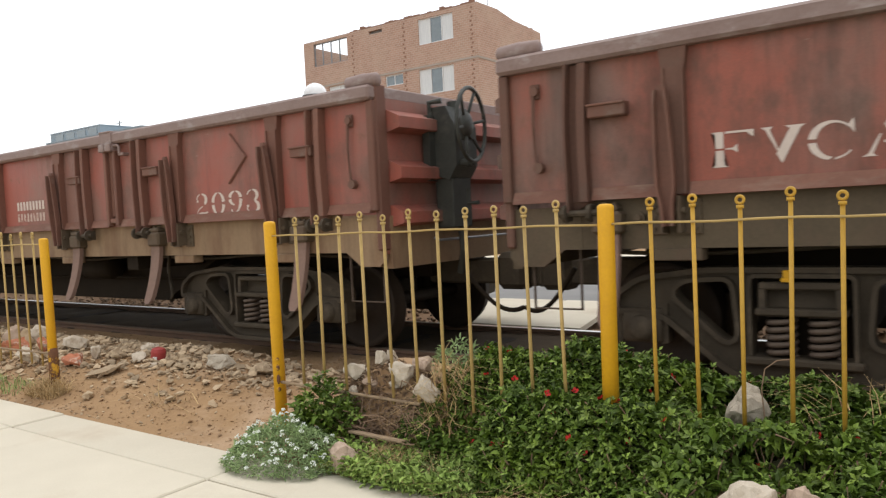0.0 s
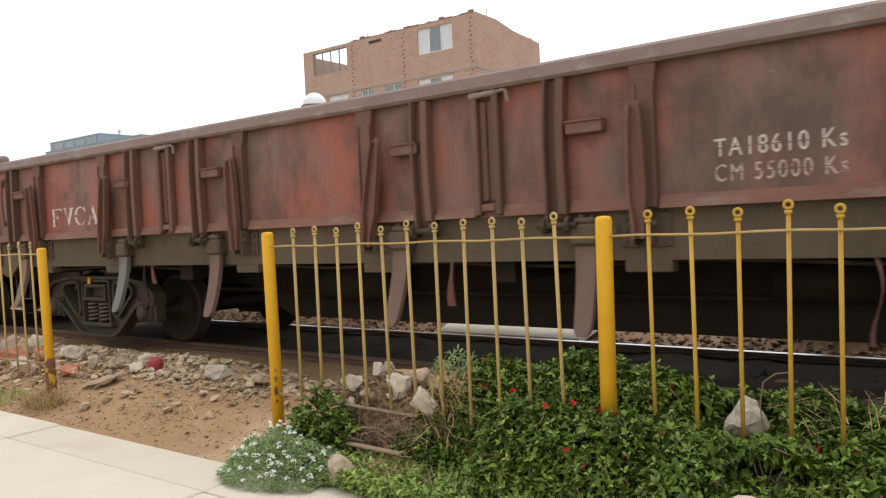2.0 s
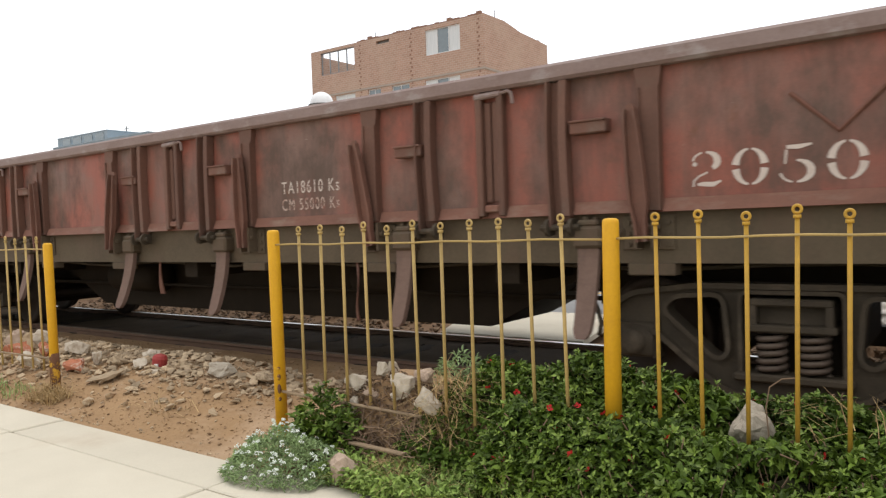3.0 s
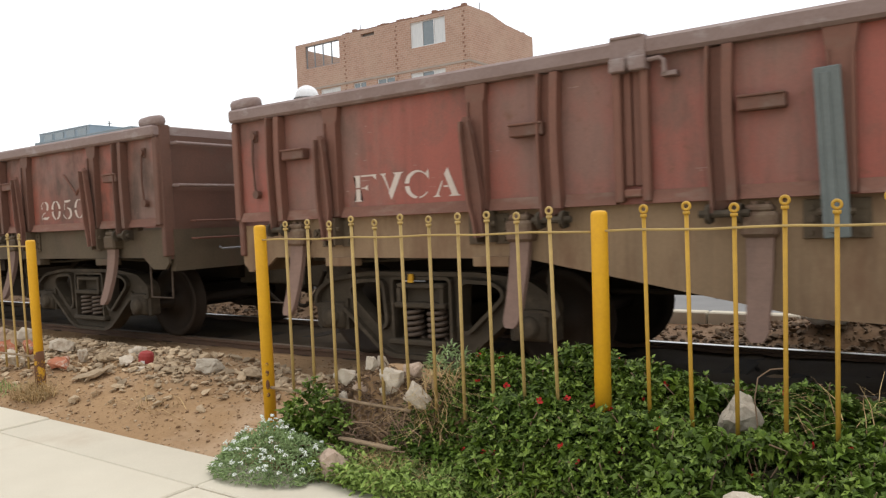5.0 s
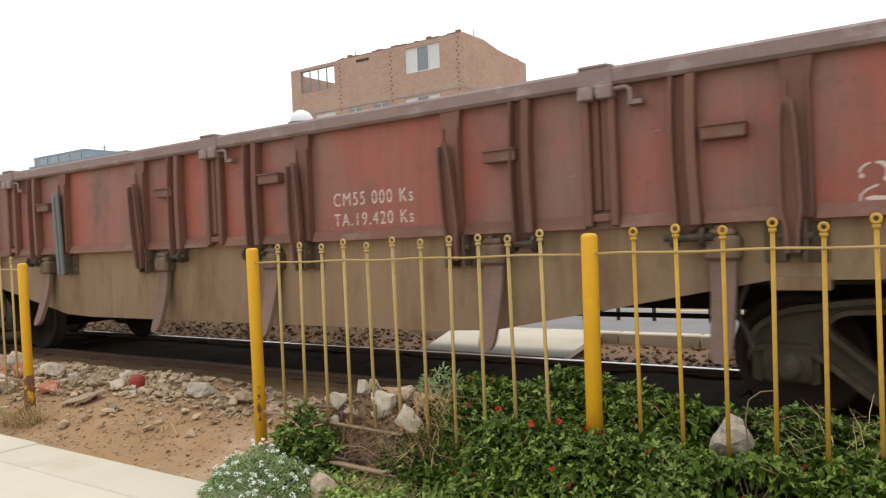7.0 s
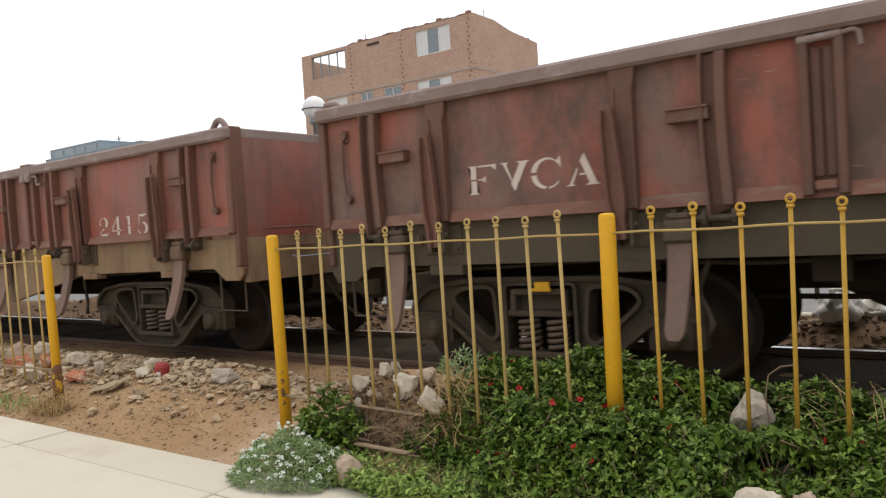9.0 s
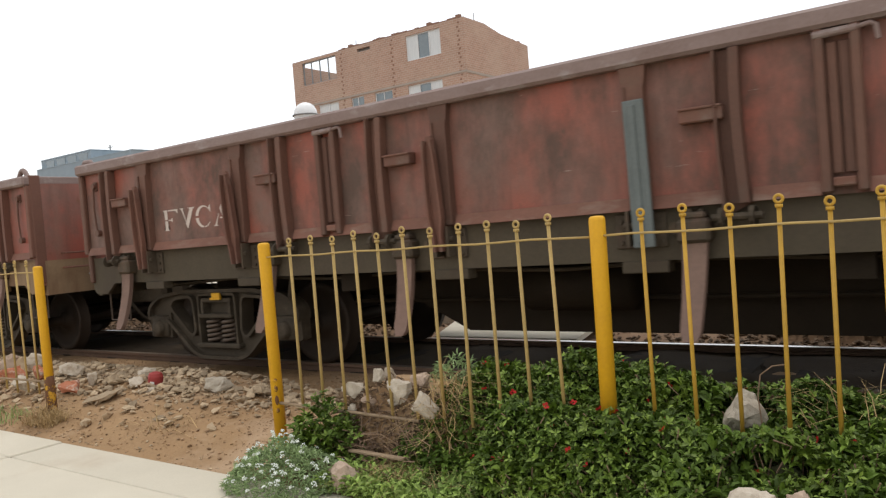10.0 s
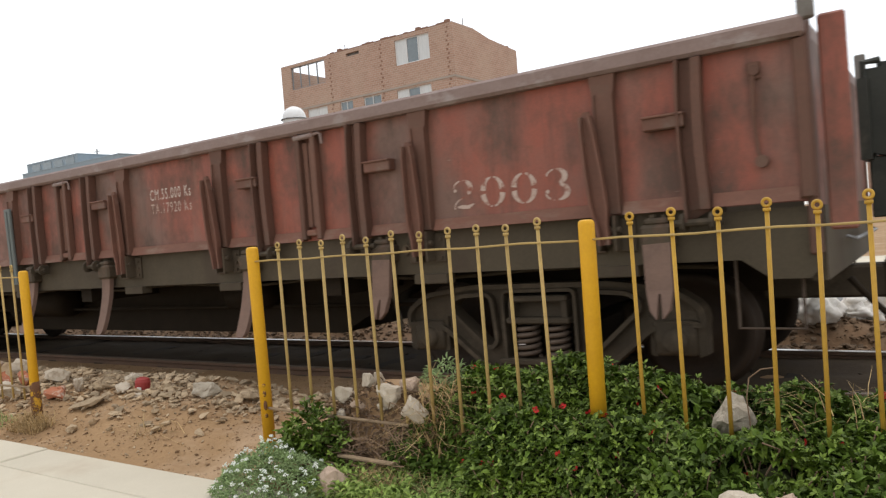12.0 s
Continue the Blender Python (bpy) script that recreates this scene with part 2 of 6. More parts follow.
# oily bed and ballast, darkened further to hold the shade beneath the train
track_dirt = mat("oily_shaded_track_bed", (0.08, 0.058, 0.037), (0.048, 0.035, 0.023), 0.95, 0, 2.5, 45, 0.9, 0.7, third=(0.06, 0.045, 0.032), third_scale=1.5, gloss=0.08)
dark_stone = mat("oily_shaded_ballast", (0.055, 0.045, 0.036), (0.035, 0.03, 0.024), 0.95, 0, 8, 70, 0.9, 0.5, spread=0.35, gloss=0.08)
brown_stone = mat("brown_rubble", (0.36, 0.235, 0.135), (0.26, 0.165, 0.095), 0.92, 0, 8, 70, 0.9, 0.5, spread=0.3)
far_stone = mat("dark_brown_rubble", (0.19, 0.125, 0.075), (0.12, 0.08, 0.05), 0.92, 0, 8, 70, 0.9, 0.5, spread=0.45)
rubble_stone = mat("rubble_stone", (0.46, 0.355, 0.235), (0.31, 0.225, 0.14), 0.92, 0, 8, 70, 0.9, 0.5, spread=0.33)
pale_rock = mat("pale_broken_rock", (0.59, 0.515, 0.41), (0.42, 0.345, 0.26), 0.92, 0, 5, 60, 0.9, 0.5, third=(0.3, 0.22, 0.15), third_scale=3)
white_rock = mat("chalky_white_rock", (0.60, 0.53, 0.43), (0.43, 0.36, 0.28), 0.92, 0, 5, 60, 0.9, 0.5, third=(0.4, 0.31, 0.22), third_scale=3, third_at=(0.58, 0.72))
grey_rock = mat("grey_boulder", (0.50, 0.44, 0.35), (0.30, 0.25, 0.19), 0.92, 0, 7, 60, 0.9, 0.5)
pink_rock = mat("sandstone_lump", (0.5, 0.38, 0.29), (0.38, 0.28, 0.21), 0.92, 0, 6, 60, 0.9, 0.4)
brick_red = mat("fired_clay", (0.48, 0.17, 0.085), (0.36, 0.15, 0.09), 0.9, 0, 6, 60, 0.9, 0.4, third=(0.5, 0.42, 0.34), third_scale=4, third_at=(0.55, 0.66))
can_red = mat("dusty_red_plastic", (0.36, 0.045, 0.04), (0.24, 0.04, 0.035), 0.55, 0, 6, 60, 0.9, 0.1)
asphalt = mat("pale_worn_asphalt", (0.24, 0.235, 0.225), (0.18, 0.176, 0.17), 0.9, 0, 1.5, 80, 0.8, 0.2, third=(0.3, 0.28, 0.25), third_scale=0.5)
label_white = mat("white_paper_label", (0.75, 0.72, 0.68), (0.6, 0.58, 0.55), 0.7, 0, 20, 90, 0.6, 0.05)
leaf_green = mat("shrub_leaf", (0.098, 0.155, 0.015), (0.037, 0.068, 0.008), 0.6, 0, 2.5, 60, 0.9, 0.0, third=(0.15, 0.21, 0.02), third_scale=3, third_at=(0.55, 0.75), spread=0.45)
tip_green = mat("young_shrub_leaf", (0.19, 0.26, 0.036), (0.10, 0.155, 0.02), 0.55, 0, 4, 60, 0.9, 0.0, spread=0.4, gloss=0.4)
weed_green = mat("pale_weed_leaf", (0.30, 0.38, 0.14), (0.19, 0.27, 0.08), 0.6, 0, 5, 60, 0.8, 0.0, spread=0.35)
alyssum_leaf = mat("grey_green_leaf", (0.33, 0.42, 0.20), (0.22, 0.30, 0.125), 0.65, 0, 5, 60, 0.8, 0.0, spread=0.3)
verge_leaf = mat("bright_verge_leaf", (0.29, 0.38, 0.09), (0.18, 0.265, 0.06), 0.6, 0, 4, 60, 0.9, 0.0, spread=0.35)
# near-black green standing in for the shade between the leaves
core_shade_green = mat("shaded_canopy_core", (0.035, 0.055, 0.016), (0.06, 0.05, 0.025), 0.9, 0, 9, 60, 0.9, 0.6)
straw = mat("dry_straw", (0.5, 0.36, 0.18), (0.36, 0.24, 0.11), 0.85, 0, 5, 60, 0.8, 0.0, spread=0.3)
twig = mat("dry_twig", (0.24, 0.16, 0.1), (0.16, 0.105, 0.07), 0.9, 0, 8, 60, 0.8, 0.0, spread=0.3)
petal_white = mat("white_petal", (0.82, 0.84, 0.78), (0.72, 0.76, 0.68), 0.7, 0, 8, 60, 0.5, 0.0, spread=0.1)
petal_red = mat("red_petal", (0.55, 0.028, 0.022), (0.40, 0.02, 0.02), 0.6, 0, 8, 60, 0.5, 0.0, spread=0.2)
wood_pale = mat("weathered_pale_timber", (0.40, 0.29, 0.18), (0.2, 0.145, 0.095), 0.9, 0, 9, 60, 0.9, 0.5, stretch=(0.3, 3, 3))
# sleeper timber lowered in tone for the shade under the wagons
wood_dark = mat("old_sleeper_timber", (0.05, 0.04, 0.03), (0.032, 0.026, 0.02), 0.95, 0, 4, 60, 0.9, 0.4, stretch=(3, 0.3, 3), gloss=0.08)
sack_white = mat("white_woven_sack", (0.84, 0.81, 0.76), (0.68, 0.63, 0.56), 0.8, 0, 5, 120, 0.7, 0.4)
frame_white = mat("white_window_frame", (0.75, 0.76, 0.76), (0.68, 0.69, 0.69), 0.5, 0, 3, 30, 0.4, 0.0)
pane_mat = mat("reflecting_window_glass", (0.16, 0.2, 0.22), (0.12, 0.155, 0.17), 0.06, 0.0, 0.8, 5, 0.5, 0.0)
pane_mat.node_tree.nodes["Principled BSDF"].inputs["Specular IOR Level"].default_value = 1.0
curtain = mat("pale_curtain_cloth", (0.72, 0.74, 0.74), (0.58, 0.61, 0.62), 0.9, 0, 6, 40, 0.6, 0.2, stretch=(6, 1, 0.3))
slot_shade = mat("shaded_slot_inside", (0.2, 0.19, 0.17), (0.15, 0.14, 0.13), 0.9, 0, 2, 20, 0.5, 0.0)
tooth_brown = mat("shadowed_brick_tooth", (0.30, 0.17, 0.12), (0.22, 0.13, 0.095), 0.92, 0, 5, 40, 0.8, 0.2)
mortar_grey = mat("grey_cement", (0.42, 0.37, 0.32), (0.33, 0.28, 0.24), 0.9, 0, 1.5, 40, 0.8, 0.3)
blue_wall = mat("blue_grey_render", (0.31, 0.37, 0.42), (0.25, 0.31, 0.35), 0.85, 0, 1.0, 20, 0.7, 0.1)
lamp_globe = mat("milky_lamp_globe", (0.85, 0.85, 0.84), (0.78, 0.78, 0.77), 0.25, 0, 3, 30, 0.3, 0.0)
lamp_grey = mat("lamp_metal", (0.3, 0.3, 0.3), (0.22, 0.22, 0.22), 0.5, 0.5, 3, 30, 0.5, 0.05)


def brick_material():
    """Hollow clay bricks with pale joints, 0.24 x 0.10 m; far off, so the courses stay in the material."""
    m = bpy.data.materials.new("clay_brickwork")
    m.use_nodes = True
    n, l = m.node_tree.nodes, m.node_tree.links
    b = n["Principled BSDF"]
    tc = n.new("ShaderNodeTexCoord")
    sp = n.new("ShaderNodeSeparateXYZ")
    l.new(tc.outputs["Object"], sp.inputs[0])
    ad = n.new("ShaderNodeMath")
    ad.operation = "ADD"
    l.new(sp.outputs["X"], ad.inputs[0])
    l.new(sp.outputs["Y"], ad.inputs[1])
    cb = n.new("ShaderNodeCombineXYZ")
    l.new(ad.outputs[0], cb.inputs["X"])
    l.new(sp.outputs["Z"], cb.inputs["Y"])
    br = n.new("ShaderNodeTexBrick")
    br.inputs["Scale"].default_value = 1.0
    br.inputs["Brick Width"].default_value, br.inputs["Row Height"].default_value, br.inputs["Mortar Size"].default_value = 0.25, 0.115, 0.012
    # brick and mortar tones lightened towards pink to include the distance haze
    br.inputs["Color1"].default_value, br.inputs["Color2"].default_value, br.inputs["Mortar"].default_value = (0.455, 0.285, 0.21, 1), (0.375, 0.23, 0.165, 1), (0.48, 0.39, 0.33, 1)
    l.new(cb.outputs[0], br.inputs["Vector"])
    ns = n.new("ShaderNodeTexNoise")
    ns.inputs["Scale"].default_value, ns.inputs["Detail"].default_value = 0.5, 8
    l.new(tc.outputs["Object"], ns.inputs["Vector"])
    mr = n.new("ShaderNodeMapRange")
    mr.inputs["From Min"].default_value, mr.inputs["From Max"].default_value, mr.inputs["To Max"].default_value = 0.45, 0.8, 0.7
    l.new(ns.outputs["Fac"], mr.inputs["Value"])
    mx = n.new("ShaderNodeMix")
    mx.data_type = "RGBA"
    l.new(mr.outputs[0], mx.inputs["Factor"])
    l.new(br.outputs["Color"], mx.inputs["A"])
    mx.inputs["B"].default_value = (0.49, 0.37, 0.285, 1)
    l.new(mx.outputs["Result"], b.inputs["Base Color"])
    b.inputs["Roughness"].default_value = 0.92
    bp = n.new("ShaderNodeBump")
    bp.inputs["Strength"].default_value, bp.inputs["Distance"].default_value = 0.5, 0.01
    l.new(br.outputs["Fac"], bp.inputs["Height"])
    bp.invert = True
    l.new(bp.outputs[0], b.inputs["Normal"])
    return m


brickwork = brick_material()


# ---- mesh helpers ----
def mesh_of(bm, material, smooth=False):
    me = bpy.data.meshes.new("mesh")
    bmesh.ops.recalc_face_normals(bm, faces=bm.faces)
    bm.to_mesh(me)
    bm.free()
    me.materials.append(material)
    if smooth:
        for p in me.polygons:
            p.use_smooth = True
    return me


def part(name, data, parent=None, label="", at=None):
    """One mesh object (a ready mesh) under a thing or a part."""
    ob = new(name, data)
    if parent:
        ob.parent = parent
    if at is not None:
        ob.matrix_basis = at if isinstance(at, Matrix) else Matrix.Translation(at)
    return tagged(ob, label) if label else ob


def thing(name, label, category, group="", kind="", at=None, data=None):
    ob = new(name, data)
    if at is not None:
        ob.matrix_basis = at if isinstance(at, Matrix) else Matrix.Translation(at)
    return tagged(ob, label, category, group, kind)


def box(bm, x0, x1, y0, y1, z0, z1, bevel=0.0):
    r = bmesh.ops.create_cube(bm, size=1, matrix=Matrix.Translation(((x0 + x1) / 2, (y0 + y1) / 2, (z0 + z1) / 2)) @ Matrix.Diagonal((x1 - x0, y1 - y0, z1 - z0, 1)))
    if bevel:
        edges = list({e for v in r["verts"] for e in v.link_edges})
        bmesh.ops.bevel(bm, geom=edges, offset=bevel, segments=1, affect="EDGES")


def prism(bm, outline, y0, y1):
    """A plate in the x-z plane with the given outline, from y0 to y1."""
    a = [bm.verts.new((x, y0, z)) for x, z in outline]
    b = [bm.verts.new((x, y1, z)) for x, z in outline]
    bm.faces.new(a)
    bm.faces.new(b[::-1])
    for i in range(len(a)):
        j = (i + 1) % len(a)
        bm.faces.new((a[i], b[i], b[j], a[j]))


def rod(bm, points, radius, segments=8):
    """A round rod along a line of points."""
    points = [Vector(p) for p in points]
    rings = []
    for i, p in enumerate(points):
        d = (points[min(i + 1, len(points) - 1)] - points[max(i - 1, 0)]).normalized()
        s = d.cross(Vector((0, 0, 1)))
        s = (s if s.length > 0.05 else d.cross(Vector((0, 1, 0)))).normalized()
        u = d.cross(s)
        rings.append([bm.verts.new(p + radius * (math.cos(a) * s + math.sin(a) * u)) for a in (2 * math.pi * k / segments for k in range(segments))])
    for r, q in zip(rings, rings[1:]):
        for k in range(segments):
            bm.faces.new((r[k], r[(k + 1) % segments], q[(k + 1) % segments], q[k]))
    bm.faces.new(rings[0][::-1])
    bm.faces.new(rings[-1])


def lathe(bm, profile, segments=24, axis="z", centre=(0, 0, 0)):
    """A turned body: profile of (radius, along)."""
    rings = []
    for r, a in profile:
        ring = []
        for k in range(segments):
            c, s = math.cos(2 * math.pi * k / segments) * r, math.sin(2 * math.pi * k / segments) * r
            co = (c, s, a) if axis == "z" else (c, a, s) if axis == "y" else (a, c, s)
            ring.append(bm.verts.new(Vector(co) + Vector(centre)))
        rings.append(ring)
    for r, q in zip(rings, rings[1:]):
        for k in range(segments):
            bm.faces.new((r[k], r[(k + 1) % segments], q[(k + 1) % segments], q[k]))
    bm.faces.new(rings[0][::-1])
    bm.faces.new(rings[-1])


def ring(bm, centre, radius, thick, axis="y", seg=24, sub=6):
    """A torus about the given axis."""
    rows = []
    for i in range(seg):
        a = 2 * math.pi * i / seg
        row = []
        for j in range(sub):
            b = 2 * math.pi * j / sub
            rr, h = radius + thick * math.cos(b), thick * math.sin(b)
            co = (rr * math.cos(a), h, rr * math.sin(a)) if axis == "y" else (h, rr * math.cos(a), rr * math.sin(a)) if axis == "x" else (rr * math.cos(a), rr * math.sin(a), h)
            row.append(bm.verts.new(Vector(co) + Vector(centre)))
        rows.append(row)
    for i in range(seg):
        for j in range(sub):
            bm.faces.new((rows[i][j], rows[(i + 1) % seg][j], rows[(i + 1) % seg][(j + 1) % sub], rows[i][(j + 1) % sub]))


CACHE = {}


def cached(key, material, build, smooth=False):
    if key not in CACHE:
        bm = bmesh.new()
        build(bm)
        CACHE[key] = mesh_of(bm, material, smooth)
    return CACHE[key]


def boxed(material, w, d, h, bevel=0.006):
    """A shared box w x d x h, centred on x, its back face on y = 0 and its base on z = 0."""
    return cached(("box", material.name, round(w, 3), round(d, 3), round(h, 3)), material, lambda bm: box(bm, -w / 2, w / 2, -d, 0, 0, h, bevel))


def stone_mesh(material, seed, rough=0.25, flat=1.0, taper=0.0, detail=False):
    """A broken stone about 1 across."""
    def build(bm):
        rnd = random.Random(seed)
        pts = [Vector((rnd.gauss(0, 1), rnd.gauss(0, 1), rnd.gauss(0, 1))).normalized() * rnd.uniform(0.5 - rough * 0.5, 0.5) for _ in range(16)]
        vs = [bm.verts.new((p.x * (1 - taper * (p.z + 0.5)), p.y * 0.8 * (1 - taper * (p.z + 0.5)), p.z * 0.7 * flat)) for p in pts]
        res = bmesh.ops.convex_hull(bm, input=vs)
        bmesh.ops.delete(bm, geom=[v for v in bm.verts if not v.link_faces], context="VERTS")
        if detail:
            bmesh.ops.subdivide_edges(bm, edges=bm.edges[:], cuts=3, use_grid_fill=True)
            for v in bm.verts:
                v.co += v.co.normalized() * (0.07 * noise.noise(v.co * 5 + Vector((seed, 0, 0))) + 0.04 * noise.noise(v.co * 11) + 0.02 * noise.noise(v.co * 26))
    return cached(("stone", material.name, seed, rough, flat, taper, detail), material, build)


def joined(verts, faces, material, smooth=False):
    me = bpy.data.meshes.new("mesh")
    me.from_pydata(verts, [], faces)
    me.materials.append(material)
    if smooth:
        for p in me.polygons:
            p.use_smooth = True
    return me


# ---- ground, pavement, track ----
def smooth_step(a, b, v):
    v = min(1.0, max(0.0, (v - a) / (b - a)))
    return v * v * (3 - 2 * v)


def ground_height(x, y):
    """Pavement level is 0; a worn dirt strip, a soil bank under the shrubs, the track bed, rough land beyond."""
    lumps = 0.03 * noise.noise((x * 1.3, y * 1.3, 0)) + 0.015 * noise.noise((x * 4, y * 4, 3))
    if y < 2.66:
        z = -0.06
        lumps *= 0.3
    else:
        strip = 0.11 * smooth_step(2.62, 3.2, y) * (1 - smooth_step(3.9, 4.8, y)) - 0.02
        rubble = 0.10 * smooth_step(-4.2, -5.2, x) * smooth_step(3.0, 3.6, y) * (1 - smooth_step(3.9, 4.8, y))
        bank = 0.38 * smooth_step(-3.25, -2.75, x) * smooth_step(2.84, 3.12, y) * (1 - smooth_step(3.3, 4.3, y))
        z = max(strip + rubble, bank - 0.02)
    spill = smooth_step(-1.1, -0.75, x) * smooth_step(2.25, 2.6, y) * (1 - smooth_step(3.3, 4.3, y))
    if spill > 0:
        z = max(z, -0.06 + 0.33 * spill)
    z += 0.10 * math.exp(-((x + 2.65) / 0.33) ** 2) * smooth_step(2.98, 3.16, y) * (1 - smooth_step(3.3, 3.8, y))
    if y > 7.4:
        rough = smooth_step(7.4, 8.2, y) * (1 - smooth_step(8.3, 8.7, y))
        heap = smooth_step(7.1, 7.8, y) * (1 - smooth_step(8.3, 9.0, y))
        z += heap * (0.26 * math.exp(-((x + 0.9) / 0.9) ** 2) + 0.16 * math.exp(-((x + 10) / 1.6) ** 2) + 0.12 * math.exp(-((x + 14) / 1.5) ** 2) + 0.24 * smooth_step(-6.2, -7.4, x) * smooth_step(7.6, 8.3, y))
        z += -0.05 + rough * (0.12 * noise.noise((x * 0.7, y * 0.7, 8)) + 0.04 * noise.noise((x * 2.5, y * 2.5, 2)))
        lumps *= 1 - smooth_step(40, 80, y)
        if y > 20:
            z *= 1 - smooth_step(20, 60, y)
    if 4.9 < y < 7.2:
        lumps *= 0.4
    return z + lumps


def spread_steps(inner0, inner1, step, far0, far1):
    a = list(np.arange(inner0, inner1 + 1e-6, step))
    d, v = step, inner1
    while v < far1:
        d *= 1.35
        v += d
        a.append(min(v, far1))
    d, v = step, inner0
    while v > far0:
        d *= 1.35
        v -= d
        a.insert(0, max(v, far0))
    return a


def build_ground():
    xs = spread_steps(-14, 2.5, 0.09, -900, 900)
    ys = spread_steps(2.5, 10.5, 0.08, -600, 1500)
    verts = [(x, y, ground_height(x, y)) for y in ys for x in xs]
    w = len(xs)
    faces = [(j * w + i, j * w + i + 1, (j + 1) * w + i + 1, (j + 1) * w + i) for j in range(len(ys) - 1) for i in range(w - 1)]
    me = joined(verts, faces, dirt, True)
    me.materials.append(far_soil)
    for p in me.polygons:
        if 6.9 < p.center.y < 9.0:
            p.material_index = 1
    tagged(new("ground", me), "dry brown dirt ground with loose gravel and a soil bank", "ground", kind="structure")


build_ground()

# the pavement: concrete slabs with open joints
pavement = thing("pavement", "pale concrete pavement slabs with dark joints", "pavement", kind="structure")
JOINTS = [-14.0, -11.6, -9.4, -7.35, -5.3, -3.2, -1.1, 1.0, 3.2, 5.3, 7.4, 9.5]
for i, (a, b) in enumerate(zip(JOINTS, JOINTS[1:])):
    for c, d in ((2.30, 2.655), (0.9, 2.292), (-1.2, 0.892), (-3.4, -1.208)):
        bm = bmesh.new()
        box(bm, a + 0.005, b - 0.005, c, d, -0.12, 0.004 * math.sin(i * 2.1 + c), 0.008)
        part("slab", mesh_of(bm, concrete), pavement)


def build_rail(name, y, top, label):
    track = thing(name, "worn steel rail with polished head and rusty sides", "rail", "rails of the track", "structure")
    prof = [(-0.07, -0.07), (0.07, -0.07), (0.07, -0.055), (0.012, -0.04), (0.012, 0.03), (0.035, 0.04), (0.035, 0.066), (-0.035, 0.066), (-0.035, 0.04), (-0.012, 0.03), (-0.012, -0.04), (-0.07, -0.055)]
    bm = bmesh.new()
    a = [bm.verts.new((-120, y + p, z)) for p, z in prof]
    b = [bm.verts.new((80, y + p, z)) for p, z in prof]
    for i in range(len(prof)):
        j = (i + 1) % len(prof)
        bm.faces.new((a[i], a[j], b[j], b[i]))
    part("web", mesh_of(bm, rail_rust), track, "rusty rail web and foot")
    bm = bmesh.new()
    box(bm, -120, 80, y - 0.03, y + 0.03, 0.0662, 0.07)
    part("head", mesh_of(bm, top), track, label)


build_rail("rail", 5.26, rail_dull, "dusty dull rail head")
build_rail("rail", 6.74, rail_bright, "polished bright rail head")
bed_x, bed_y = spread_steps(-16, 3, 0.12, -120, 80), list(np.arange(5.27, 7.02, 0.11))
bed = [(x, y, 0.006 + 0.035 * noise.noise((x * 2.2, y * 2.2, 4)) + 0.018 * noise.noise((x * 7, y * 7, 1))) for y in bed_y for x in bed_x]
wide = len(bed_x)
tagged(new("track_bed", joined(bed, [(j * wide + i, j * wide + i + 1, (j + 1) * wide + i + 1, (j + 1) * wide + i) for j in range(len(bed_y) - 1) for i in range(wide - 1)], track_dirt, True)), "oily dirt bed between and beside the rails, darkened for train shade", "track bed", kind="structure")
sleepers = thing("sleepers", "old timber sleepers half buried in dirt, darkened for train shade", "sleepers", kind="structure")
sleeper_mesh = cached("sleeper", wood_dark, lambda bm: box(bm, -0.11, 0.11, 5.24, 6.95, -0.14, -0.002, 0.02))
for i in range(44):
    part("sleeper", sleeper_mesh, sleepers, at=pose(-20 + i * 0.58 + 0.03 * math.sin(i * 7), 0, 0.01 * math.sin(i * 3), 0, 0, 1.2 * math.sin(i * 5)))


# ---- the fence ----
def bar_mesh(height, paint):
    def build(bm):
        rod(bm, [(0, 0, 0), (0, 0, height - 0.05)], 0.0088, 8)
        rod(bm, [(0, 0, height - 0.055), (0, 0, height - 0.042)], 0.0145, 8)
        ring(bm, (0, 0, height - 0.022), 0.0145, 0.0062, "y", 14, 6)
    return cached(("bar", round(height, 2), paint.name), paint, build, True)


def post_mesh(height):
    return cached(("fence_post", round(height, 2)), yellow_paint, lambda bm: lathe(bm, [(0.036, 0), (0.036, height - 0.02), (0.034, height - 0.008), (0.026, height - 0.001), (0.008, height + 0.001)], 20), True)


